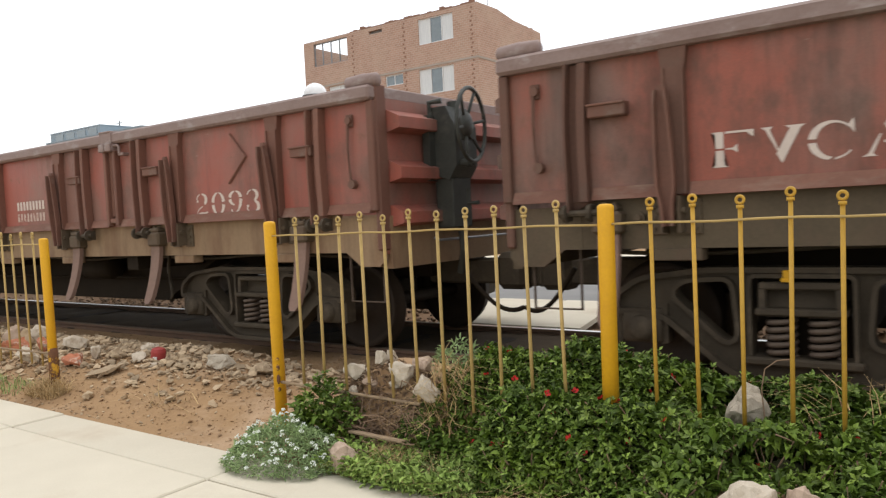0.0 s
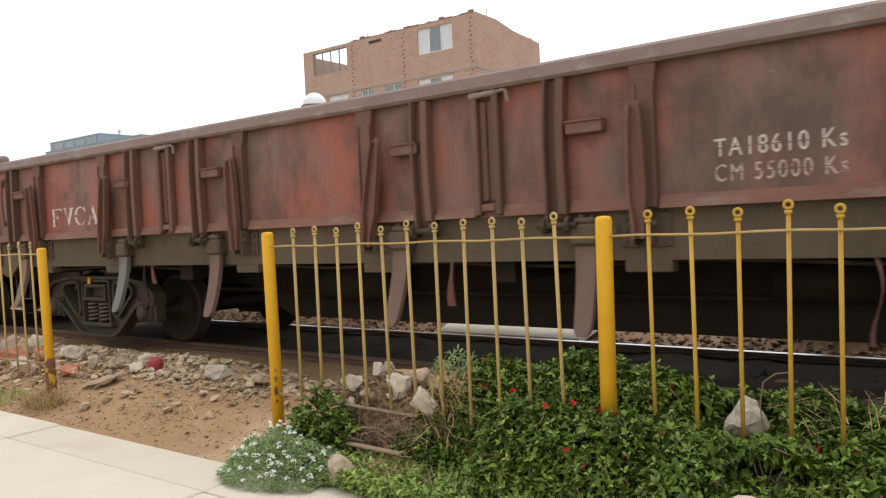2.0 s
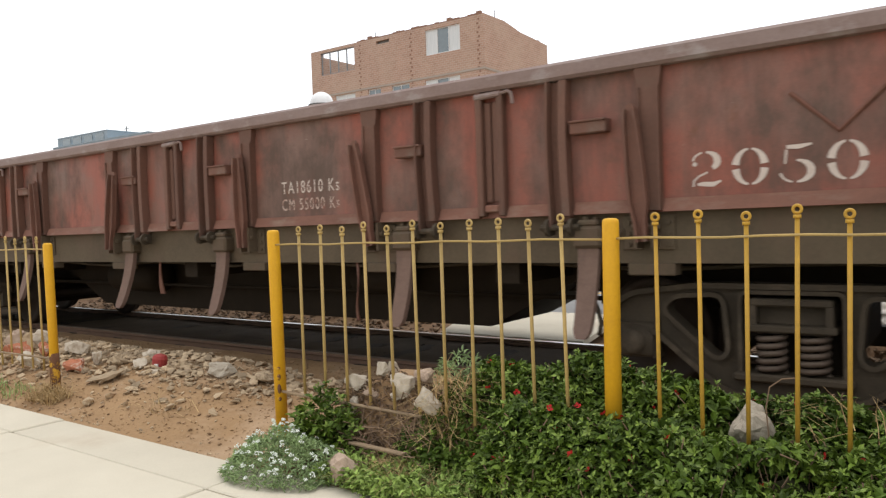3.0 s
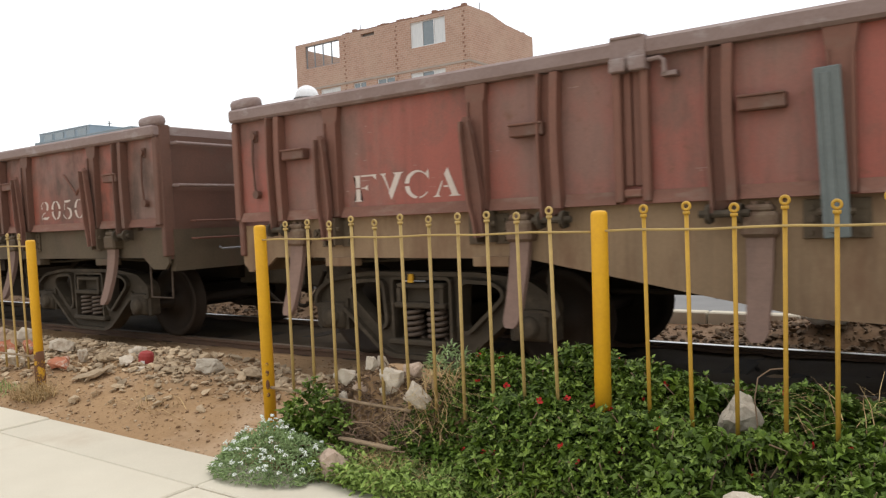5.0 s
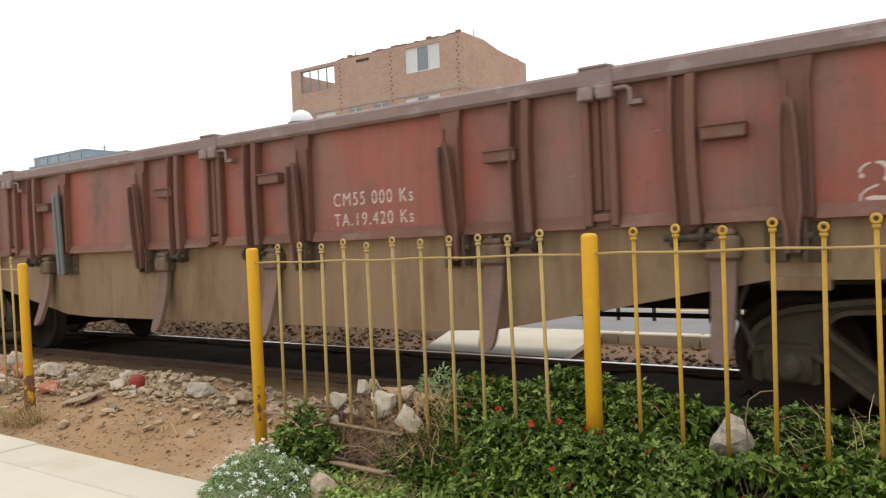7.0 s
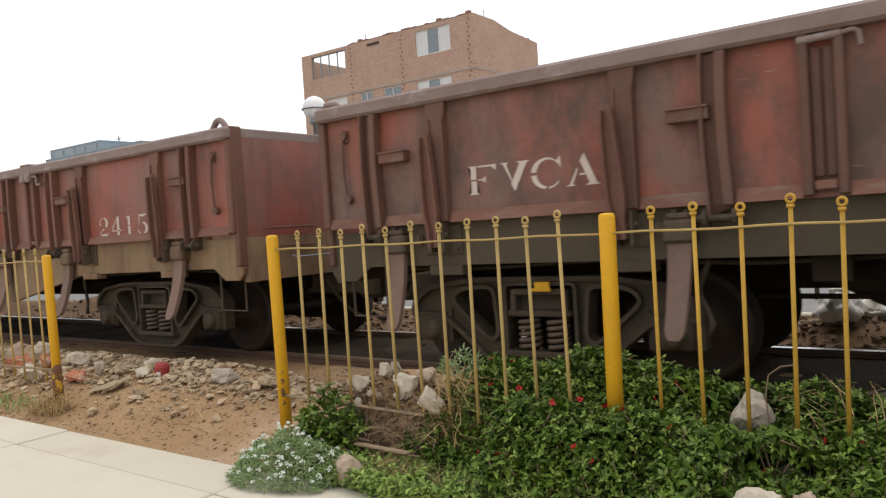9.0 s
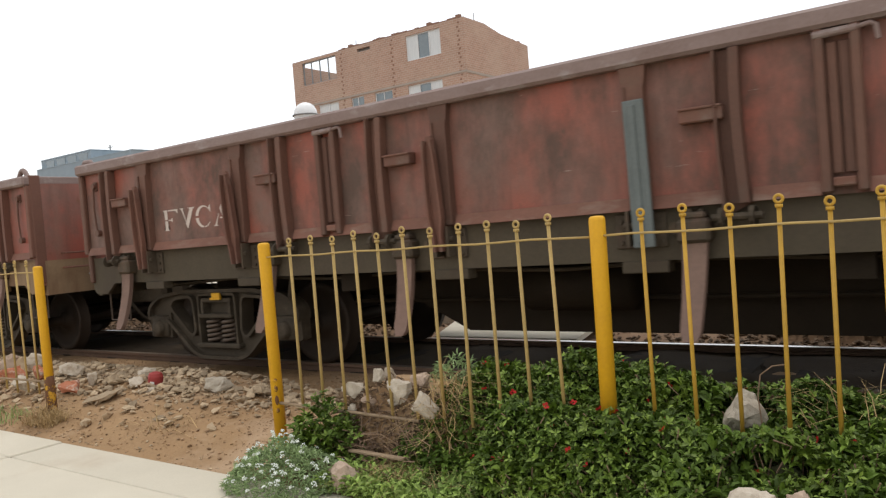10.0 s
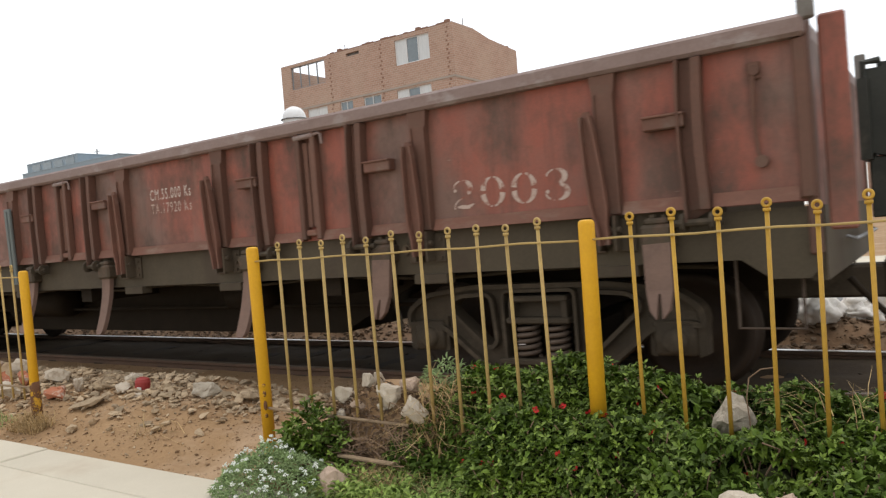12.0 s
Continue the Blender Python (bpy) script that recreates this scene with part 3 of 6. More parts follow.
def build_fence(label, x_posts, x_bars, x0, x1, low, lean, foot=0.28, paint=None):
    paint = paint or ochre_paint
    f = thing("fence", label, "fence", "yellow railings along the track", at=(0, 3.0, 0))
    for x, base, ln, top in x_posts:
        p = part("post", post_mesh(top - base), f, "round yellow post with chipped paint", pose(x, 0, base, 0, ln, 0))
        if foot < 0.25:
            part("rusty_foot", cached("rusty_foot", rust_flake, lambda bm: lathe(bm, [(0.0405, 0), (0.040, 0.16), (0.0385, 0.26), (0.037, 0.34)], 20), True), p, "rust-eaten foot of the post")
        elif x < -3:
            part("rust_patch", cached("rust_patch", rust_flake, lambda bm: [bmesh.ops.create_icosphere(bm, subdivisions=2, radius=1, matrix=Matrix.Translation((0.022, -0.027, z)) @ Matrix.Diagonal((0.012, 0.011, h, 1))) for z, h in ((0.30, 0.03), (0.37, 0.02), (0.24, 0.014), (0.42, 0.012))]), p, "patches of bare rust")
    for i, x in enumerate(x_bars):
        part("bar", bar_mesh(1.31 - foot, paint), f, at=pose(x, 0, foot + 0.012 * math.sin(i * 9), 0, lean + 0.5 * math.sin(i * 5 + x), 0))
    bm = bmesh.new()
    n = 14
    rod(bm, [(x0 + (x1 - x0) * k / n, -0.012, 1.203 + 0.003 * math.sin(k * 1.7)) for k in range(n + 1)], 0.0056, 6)
    part("top_rail", mesh_of(bm, ochre_paint, True), f)
    if low:
        bm = bmesh.new()
        rod(bm, [(low[0], -0.012, low[2]), (low[1], -0.012, low[3])], 0.009, 6)
        part("low_rail", mesh_of(bm, wood_pale, True), f, "dull low rail, partly buried")
    return f


LEFT_BARS = [-6.28 - 0.185 * k for k in range(14)]
MID_BARS = [-3.206 + 0.1685 * k for k in range(11)]
RIGHT_BARS = [-1.103 + 0.1735 * k for k in range(11)]
build_fence("yellow metal railing section ending beside the rubble", [(-6.10, 0.02, -1.3, 1.25), (-8.9, 0.0, 0, 1.25)], LEFT_BARS, -8.9, -6.1, (-8.9, -6.1, 0.28, 0.315), -1.5, 0.2)
build_fence("yellow metal railing section with ringed bars over rocks and shrubs", [(-3.415, 0.05, -0.6, 1.29), (-1.31, 0.2, 0.6, 1.29)], MID_BARS, -3.4, -1.33, (-3.4, -2.35, 0.333, 0.31), -0.3, 0.30)
build_fence("yellow metal railing section standing in red-flowered shrubs", [(0.86, 0.2, 0, 1.30)], RIGHT_BARS, -1.29, 0.84, None, 0.4, 0.30, fresh_bar_paint)


# ---- far side of the track ----
def build_building():
    b = thing("apartment_building", "four-storey unplastered orange brick apartment building with white-framed windows", "building", at=(-20.28, 32.0, 0))
    # the front runs along -x from the corner; the flank runs along +y
    W, D, H = 12.3, 6.7, 11.9
    T = 0.25
    wins = [  # x0, x1, z0, z1 on the front
        (-3.72, -1.48, 10.34, 11.68), (-11.5, -8.82, 10.4, 11.72), (-3.80, -1.55, 7.72, 9.05), (-10.4, -8.84, 7.72, 9.08), (-7.85, -6.92, 8.36, 9.1),
        (-6.12, -4.88, 8.5, 9.08), (-7.15, -6.2, 11.52, 11.70),
        (-3.80, -1.55, 4.9, 6.3), (-10.4, -8.84, 4.9, 6.3), (-7.85, -6.92, 5.5, 6.3), (-3.80, -1.55, 2.0, 3.4), (-10.4, -8.84, 2.0, 3.4)]
    xs = sorted({-W, 0.0, *[w[0] for w in wins], *[w[1] for w in wins]})
    zs = sorted({0.0, H, *[w[2] for w in wins], *[w[3] for w in wins]})
    bm = bmesh.new()
    for x0, x1 in zip(xs, xs[1:]):
        for z0, z1 in zip(zs, zs[1:]):
            cx, cz = (x0 + x1) / 2, (z0 + z1) / 2
            if not any(w[0] < cx < w[1] and w[2] < cz < w[3] for w in wins):
                box(bm, x0, x1, 0, T, z0, z1)
    bmesh.ops.remove_doubles(bm, verts=bm.verts, dist=0.001)
    part("front_wall", mesh_of(bm, brickwork), b)
    bm = bmesh.new()
    prism(bm, [(0, 0), (D, 0), (D, 11.45), (D * 0.55, 11.62), (D * 0.3, 11.9), (0, 11.9)], -T, 0)
    for v in bm.verts:
        v.co = Vector((v.co.y, v.co.x, v.co.z))
    for v in bm.verts:
        if v.co.y < T:
            v.co.y = T
    part("flank_wall", mesh_of(bm, brickwork), b)
    bm = bmesh.new()
    box(bm, -W, -T, D - T, D, 0, 11.4)
    box(bm, -W, -W + T, T, D - T, 0, 11.7)
    part("rear_wall", mesh_of(bm, brickwork), b)
    for z in (2.9, 5.75, 8.7):
        bm = bmesh.new()
        box(bm, -W + T, -T, T, D - T, z - 0.2, z)
        part("storey_slab", mesh_of(bm, mortar_grey), b)
    bm = bmesh.new()
    box(bm, -8.4, -T, T, D - T, 11.3, 11.45)
    part("roof", mesh_of(bm, mortar_grey), b)
    # ragged parapet: loose bricks and stubs of reinforcement
    rnd = random.Random(4)
    paras = [cached(("para_brick", h), tooth_brown, lambda bm: box(bm, -0.128, 0.128, 0.0, 0.2, 0, h)) for h in (0.05, 0.09, 0.12, 0.18)]
    para = paras[1]
    x = -8.45
    while x < -0.1:
        part("brick", paras[rnd.choice((0, 0, 1, 1, 2, 3))], b, at=(x, 0, H - 0.01))
        x += 0.262
    for k in range(9):
        part("brick", para, b, at=pose(-0.22, 0.5 + k * 0.7, 11.88 if k < 3 else 11.58, 0, 0, 90))
    for x, y, h in ((-7.3, 0.12, 0.35), (-0.12, 1.2, 0.4)):
        bm = bmesh.new()
        rod(bm, [(x, y, 11.5), (x + 0.03, y, 11.9 + h)], 0.02, 5)
        part("reinforcement_bar", mesh_of(bm, rail_rust), b, "rusty reinforcement stub")
    # toothed joints beside the concrete columns
    dark_tooth = cached("dark_tooth", tooth_brown, lambda bm: box(bm, -0.055, 0.055, -0.012, 0.0, 0, 0.10))
    for cx in (-8.4, -4.7, -0.35):
        for k in range(52):
            z = 0.4 + k * 0.22
            part("tooth_brick", dark_tooth, b, at=(cx + (0.04 if k % 2 else -0.04), 0, z))
    for z in (2.8, 5.7, 9.1):
        for x0, x1, y0, y1, z0, z1 in ((-W, 0.02, -0.03, 0.0, z + 0.03, z + 0.14), (0.0, 0.03, 0.0, D, z, z + 0.12)):
            bm = bmesh.new()
            box(bm, x0, x1, y0, y1, z0, z1)
            part("floor_band", mesh_of(bm, mortar_grey), b, "grey cement floor band")
    # dark panel added in the open slot, coloured as its shaded inside
    bm = bmesh.new()
    box(bm, wins[6][0], wins[6][1], 0.15, 0.25, wins[6][2], wins[6][3])
    part("bricked_slot", mesh_of(bm, slot_shade), b)
    for x0, x1, z0, z1 in wins[:6] + wins[7:]:
        w = new("window")
        w.parent = b
        tagged(w, "white-framed window with pale curtains")
        fr = 0.05
        bm = bmesh.new()
        box(bm, x0, x1, 0.06, 0.14, z0, z0 + fr)
        box(bm, x0, x1, 0.06, 0.14, z1 - fr, z1)
        box(bm, x0, x0 + fr, 0.06, 0.14, z0 + fr, z1 - fr)
        box(bm, x1 - fr, x1, 0.06, 0.14, z0 + fr, z1 - fr)
        open_bay = x0 < -11
        n = 4 if open_bay else 3 if x1 - x0 > 2 else 2
        for k in range(1, n):
            xx = x0 + (x1 - x0) * k / n
            box(bm, xx - 0.02, xx + 0.02, 0.06, 0.14, z0 + fr, z1 - fr)
        part("window_frame", mesh_of(bm, frame_white if not open_bay else lamp_grey), w)
        if True:
            for k in range(0 if open_bay else n):
                a0, a1 = x0 + (x1 - x0) * k / n + 0.03, x0 + (x1 - x0) * (k + 1) / n - 0.03
                bm = bmesh.new()
                cover = open_bay or ((k != 1) if n == 3 else True)
                box(bm, a0, a1, 0.10 if not cover else 0.09, 0.11, z0 + fr, z1 - fr)
                small = z1 - z0 < 0.9
                part("pane", mesh_of(bm, pane_mat if (small or not cover) else curtain), w, "dark glass pane" if (small or not cover) else "")
    # left bay under construction: upper storey open to the sky behind its frame
    return b


build_building()

far_house = thing("blue_house", "low blue-grey rendered house with a flat roof far behind the track", "house", at=(-59.7, 30, 0))
bm = bmesh.new()
box(bm, 0, 13.0, 0, 9, 0, 8.42)
box(bm, 0, 7.2, 0.4, 8, 8.42, 9.17)
part("wall", mesh_of(bm, blue_wall), far_house)
bm = bmesh.new()
box(bm, -0.02, 13.02, -0.02, 9.02, 8.42, 8.5)
box(bm, -0.02, 7.22, 0.38, 8.02, 9.17, 9.25)
part("roof", mesh_of(bm, blue_wall), far_house)
for k in range(4):
    bm = bmesh.new()
    box(bm, 0.8 + k * 1.6, 2.0 + k * 1.6, 0.37, 0.42, 8.58, 9.07)
    part("window", mesh_of(bm, pane_mat), far_house)
bm = bmesh.new()
rod(bm, [(5.5, 3, 9.1), (5.5, 3, 9.9)], 0.05, 6)
rod(bm, [(5.1, 3, 9.7), (5.9, 3, 9.7)], 0.03, 6)
part("aerial", mesh_of(bm, lamp_grey), far_house)

lamp = thing("street_lamp", "white globe street lamp on a grey pole behind the track", "street lamp", at=(-9.95, 10.0, 0))
bm = bmesh.new()
lathe(bm, [(0.09, -0.2), (0.09, 0.3), (0.05, 0.34), (0.05, 3.3), (0.11, 3.34), (0.11, 3.4)], 14)
part("pole", mesh_of(bm, lamp_grey, True), lamp)
bm = bmesh.new()
bmesh.ops.create_uvsphere(bm, u_segments=24, v_segments=14, radius=0.22, matrix=Matrix.Translation((0, 0, 3.62)))
part("globe", mesh_of(bm, lamp_globe, True), lamp, "milky white globe")
bm = bmesh.new()
ring(bm, (0, 0, 3.6), 0.235, 0.012, "z", 28, 6)
part("ring", mesh_of(bm, lamp_grey, True), lamp)

# pale slab path beyond the far rail
bm = bmesh.new()
vs = [bm.verts.new(p) for p in ((-5.05, 6.84, 0.02), (-3.28, 6.84, 0.02), (-3.7, 8.8, 0.02), (-5.9, 8.8, 0.02))]
bm.faces.new(vs)
r = bmesh.ops.extrude_face_region(bm, geom=bm.faces[:])
for v in r["geom"]:
    if isinstance(v, bmesh.types.BMVert):
        v.co.z += 0.055
tagged(new("far_pavement", mesh_of(bm, concrete)), "pale concrete path crossing beyond the track", "pavement", kind="structure")
bm = bmesh.new()
box(bm, -90, 60, 9.0, 15.3, -0.3, 0.02)
tagged(new("road", mesh_of(bm, asphalt)), "pale worn asphalt road beyond the track", "road", kind="structure")
kerb = thing("kerb", "pale concrete kerb stones along the road", "kerb", kind="structure")
kerb_mesh = cached("kerb_stone", concrete, lambda bm: box(bm, -0.49, 0.49, 8.82, 9.0, -0.1, 0.07, 0.015))
for k in range(26):
    part("kerb_stone", kerb_mesh, kerb, at=(-20 + k, 0, 0))
line_mesh = cached("road_line", yellow_paint, lambda bm: box(bm, -1.0, 1.0, 12.0, 12.12, 0.01, 0.024))
lines = thing("road_marking", "worn yellow dashes painted on the road", "road marking", kind="structure")
for k in range(8):
    part("dash", line_mesh, lines, at=(-16 + k * 3.2, 0, 0))
low_fence = thing("low_fence", "short dark posts along the far edge of the road", "fence", at=(0, 10.6, 0))
for k in range(18):
    part("post", cached("short_post", bogie_steel, lambda bm: rod(bm, [(0, 0, 0), (0, 0, 0.42)], 0.03, 8)), low_fence, at=(-11 + k * 0.62 + 0.1 * math.sin(k * 4), 0, 0.01))
bm = bmesh.new()
box(bm, -60, 30, 15.3, 17.0, -0.1, 0.14)
tagged(new("far_road_pavement", mesh_of(bm, concrete)), "pale concrete pavement along the far street", "pavement", kind="structure")


# ---- the train ----
CENTRE, RAIL = 6.0, 0.07
HALF = 1.5
Z_TOP, Z_LIP, Z_RED, Z_SILL = 2.252, 1.335, 1.265, 0.935    # heights above the rail
RADIUS = 0.40


def rounded(points, r, n=4):
    """The closed outline with its corners rounded off."""
    out = []
    for k, p in enumerate(points):
        a, b, c = Vector(points[k - 1]), Vector(p), Vector(points[(k + 1) % len(points)])
        e0 = b + (a - b).normalized() * min(r, (a - b).length * 0.45)
        e1 = b + (c - b).normalized() * min(r, (c - b).length * 0.45)
        out += [e0 * (1 - u) ** 2 + b * (2 * u * (1 - u)) + e1 * u ** 2 for u in (i / n for i in range(n + 1))]
    return out


def holed_plate(bm, outer, holes, y0, y1):
    """A plate in the x-z plane with holes through it."""
    fresh = []
    for loop in (outer, *holes):
        vs = [bm.verts.new((p[0], y0, p[1])) for p in loop]
        fresh += [bm.edges.new((vs[k - 1], vs[k])) for k in range(len(vs))]
    made = bmesh.ops.triangle_fill(bm, use_beauty=True, use_dissolve=False, edges=fresh)
    faces = [g for g in made["geom"] if isinstance(g, bmesh.types.BMFace)]
    more = bmesh.ops.extrude_face_region(bm, geom=faces, use_keep_orig=True)
    for g in more["geom"]:
        if isinstance(g, bmesh.types.BMVert):
            g.co.y = y1


def side_frame(bm):
    """The cast side frame of a bogie in the x-z plane, centred on the bolster: two rounded windows, a spring opening, raised rims and pedestals."""
    half = [(0.55, 0.80), (0.98, 0.745), (1.17, 0.62), (1.18, 0.47), (1.05, 0.50), (0.84, 0.47), (0.44, 0.14), (0.30, 0.09)]
    outer = rounded([(-x, z) for x, z in half[::-1]] + half, 0.07)
    window = [(0.40, 0.715), (0.68, 0.70), (0.76, 0.63), (0.43, 0.335), (0.37, 0.37)]
    holes = [rounded(window, 0.06), rounded([(-x, z) for x, z in window[::-1]], 0.06), rounded([(-0.275, 0.735), (0.275, 0.735), (0.275, 0.24), (-0.275, 0.24)], 0.03)]
    holed_plate(bm, outer, holes, -0.045, 0.05)
    # raised rims round the edge and the openings
    for loop, w in ((outer, -0.035), (holes[0], 0.03), (holes[1], 0.03), (holes[2], 0.025)):
        mid = Vector((sum(p[0] for p in loop) / len(loop), sum(p[1] for p in loop) / len(loop)))
        inset = []
        for k, p in enumerate(loop):
            t = (Vector(loop[(k + 1) % len(loop)]) - Vector(loop[k - 1]))
            nrm = Vector((t.y, -t.x)).normalized()
            area = sum(loop[i - 1][0] * loop[i][1] - loop[i][0] * loop[i - 1][1] for i in range(len(loop)))
            inset.append(Vector(p) + nrm * (w if area > 0 else -w))
        n = len(loop)
        quad = [[bm.verts.new((q[0], yy, q[1])) for q in ring_pts] for yy in (-0.10, -0.04) for ring_pts in (loop, inset)]
        for k in range(n):
            i2 = (k + 1) % n
            for a, b in ((0, 1), (1, 3), (3, 2), (2, 0)):
                bm.faces.new((quad[a][k], quad[a][i2], quad[b][i2], quad[b][k]))
    # spring seat and pedestal jaws over the axle boxes
    box(bm, -0.33, 0.33, -0.12, 0.06, 0.205, 0.255, 0.012)
    for s in (-1, 1):
        prism(bm, [(s * 0.80, 0.56), (s * 0.80, 0.30), (s * 0.845, 0.29), (s * 0.86, 0.50)], -0.07, 0.04)
        prism(bm, [(s * 1.17, 0.56), (s * 1.10, 0.50), (s * 1.115, 0.29), (s * 1.17, 0.31)], -0.07, 0.04)


def coil(bm):
    turns, seg = 5.5, 80
    rod(bm, [(0.074 * math.cos(2 * math.pi * turns * k / seg), 0.074 * math.sin(2 * math.pi * turns * k / seg), 0.0 + 0.25 * k / seg) for k in range(seg + 1)], 0.0185, 6)


def wheelset(bm):
    for s in (-1, 1):
        y = s * 0.74
        # tread, flange on the inner side, dished web and hub
        prof = [(0.06, s * 0.11), (0.10, s * 0.10), (0.13, s * 0.035), (0.32, s * 0.045), (0.34, s * 0.07), (0.395, s * 0.07), (RADIUS, s * 0.055), (RADIUS + 0.004, -s * 0.03), (RADIUS + 0.03, -s * 0.045), (RADIUS + 0.03, -s * 0.06), (0.35, -s * 0.065), (0.32, -s * 0.03), (0.13, -s * 0.02), (0.1, -s * 0.07)]
        lathe(bm, prof, 36, "y", (0, y, 0))
    rod(bm, [(0, -1.12, 0), (0, 1.12, 0)], 0.065, 12)


def arm_mesh(material):
    """A door arm: narrow at its pin, broad in the middle, round at the top, with a raised flange along each edge."""
    def build(bm):
        right = [(0.032, 0.0), (0.036, 0.12), (0.056, 0.24), (0.054, 0.45), (0.044, 0.72), (0.034, 0.81), (0.018, 0.84)]
        prism(bm, right + [(-x, z) for x, z in right[::-1]], -0.024, 0.0)
        for u in (-1, 1):
            edge = right[:-1]
            prism(bm, [(u * x, z) for x, z in edge] + [(u * (x - 0.016), z) for x, z in edge[::-1]], -0.068 if u < 0 else -0.05, -0.02)
    return cached(("arm", material.name), material, build)


def blade_mesh(bm):
    """A curved hanging leg: wide at the pivot, narrow and swept outward at the toe."""
    rows = []
    for u in (0, 0.15, 0.3, 0.45, 0.6, 0.72, 0.82, 0.895, 0.95, 1.0):
        z, out, w = -0.60 * u, -0.02 - 0.15 * u ** 1.8, (0.074 - 0.016 * u) * (1 if u < 0.9 else 0.9 if u < 0.97 else 0.55)
        rows.append([bm.verts.new((-w, out, z)), bm.verts.new((w, out, z)), bm.verts.new((w, out + 0.045, z)), bm.verts.new((-w, out + 0.045, z))])
    for a, b in zip(rows, rows[1:]):
        for k in range(4):
            bm.faces.new((a[k], a[(k + 1) % 4], b[(k + 1) % 4], b[k]))
    bm.faces.new(rows[0])
    bm.faces.new(rows[-1][::-1])


def short_blade_mesh(bm):
    """A short hanging leg with a pointed, slit toe."""
    prism(bm, [(-0.085, 0.0), (0.085, 0.0), (0.082, -0.28), (0.06, -0.40), (0.02, -0.45), (0.006, -0.30), (-0.006, -0.30), (-0.02, -0.45), (-0.06, -0.40), (-0.082, -0.28)], -0.05, -0.01)
    for v in bm.verts:
        v.co.y -= 0.09 * (v.co.z / 0.45) ** 2


def lever_mesh(bm):
    """A door lever: one bowed channel, a thin flange, a sunk web and a flat outer face, from the pivot to under the chord."""
    rings = []
    for k in range(9):
        u = k / 8
        bow, z = 0.014 * math.sin(math.pi * u), 0.835 * u
        low = -0.12 if k == 0 else z
        sec = ((-0.072, 0.0, low), (-0.072, -0.095, low), (-0.057, -0.095, low), (-0.057, -0.025, z), (0.018, -0.025, z), (0.018, -0.08, z), (0.072, -0.08, z), (0.072, 0.0, z))
        rings.append([bm.verts.new((x - bow, y, h - (0.045 if k == 0 and h == 0 else 0))) for x, y, h in sec])
    for a, b in zip(rings, rings[1:]):
        for k in range(8):
            bm.faces.new((a[k], a[(k + 1) % 8], b[(k + 1) % 8], b[k]))
    bm.faces.new(rings[0][::-1])
    bm.faces.new(rings[-1])


def pivot_mesh(bm):
    """Two hinge lugs with a pin."""
    for s in (-1, 1):
        rod(bm, [(s * 0.085 - 0.012, -0.07, 0), (s * 0.085 + 0.012, -0.07, 0)], 0.058, 12)
        box(bm, s * 0.085 - 0.012, s * 0.085 + 0.012, -0.07, 0.0, -0.05, 0.05)
    rod(bm, [(-0.14, -0.07, 0), (0.14, -0.07, 0)], 0.022, 8)


def plate_mesh(bm):
    """The bolted bracket plate under an arm."""
    for a, b in ((-0.17, -0.045), (0.05, 0.16)):
        box(bm, a, b, -0.02, 0.0, -0.215, 0.0, 0.004)
    for x in (-0.13, 0.125):
        for z in (-0.18, -0.115, -0.045):
            rod(bm, [(x, -0.036, z), (x, -0.015, z)], 0.015, 6)
    box(bm, -0.062, -0.043, -0.12, -0.0, -0.2, 0.02)
    box(bm, 0.048, 0.067, -0.12, -0.0, -0.2, 0.02)
    rod(bm, [(-0.085, -0.085, -0.07), (0.09, -0.085, -0.07)], 0.02, 8)


def text_mesh(words, x0, x1, z0, z1, material):
    """Stencilled words filling the given field on the side, with a stencil bridge across the middle."""
    cu = bpy.data.curves.new("stencil", "FONT")
    cu.body, cu.size, cu.space_character, cu.offset = words, 1.0, 1.22, 0.0
    tmp = bpy.data.objects.new("stencil", cu)
    me = bpy.data.meshes.new_from_object(tmp)
    bpy.data.objects.remove(tmp)
    bm = bmesh.new()
    bm.from_mesh(me)
    bmesh.ops.triangulate(bm, faces=bm.faces)
    xa, xb = min(v.co.x for v in bm.verts), max(v.co.x for v in bm.verts)
    ya, yb = min(v.co.y for v in bm.verts), max(v.co.y for v in bm.verts)
    for v in bm.verts:
        v.co = Vector((x0 + (v.co.x - xa) / (xb - xa) * (x1 - x0), 0, z0 + (v.co.y - ya) / (yb - ya) * (z1 - z0)))
    mid, gap = z0 + 0.47 * (z1 - z0), 0.03 * (z1 - z0)
    for z in (mid - gap, mid + gap):
        bmesh.ops.bisect_plane(bm, geom=bm.verts[:] + bm.edges[:] + bm.faces[:], plane_co=(0, 0, z), plane_no=(0, 0, 1))
    bmesh.ops.delete(bm, geom=[f for f in bm.faces if abs(f.calc_center_median().z - mid) < gap], context="FACES")
    bm.to_mesh(me)
    bm.free()
    me.materials.append(material)
    return me


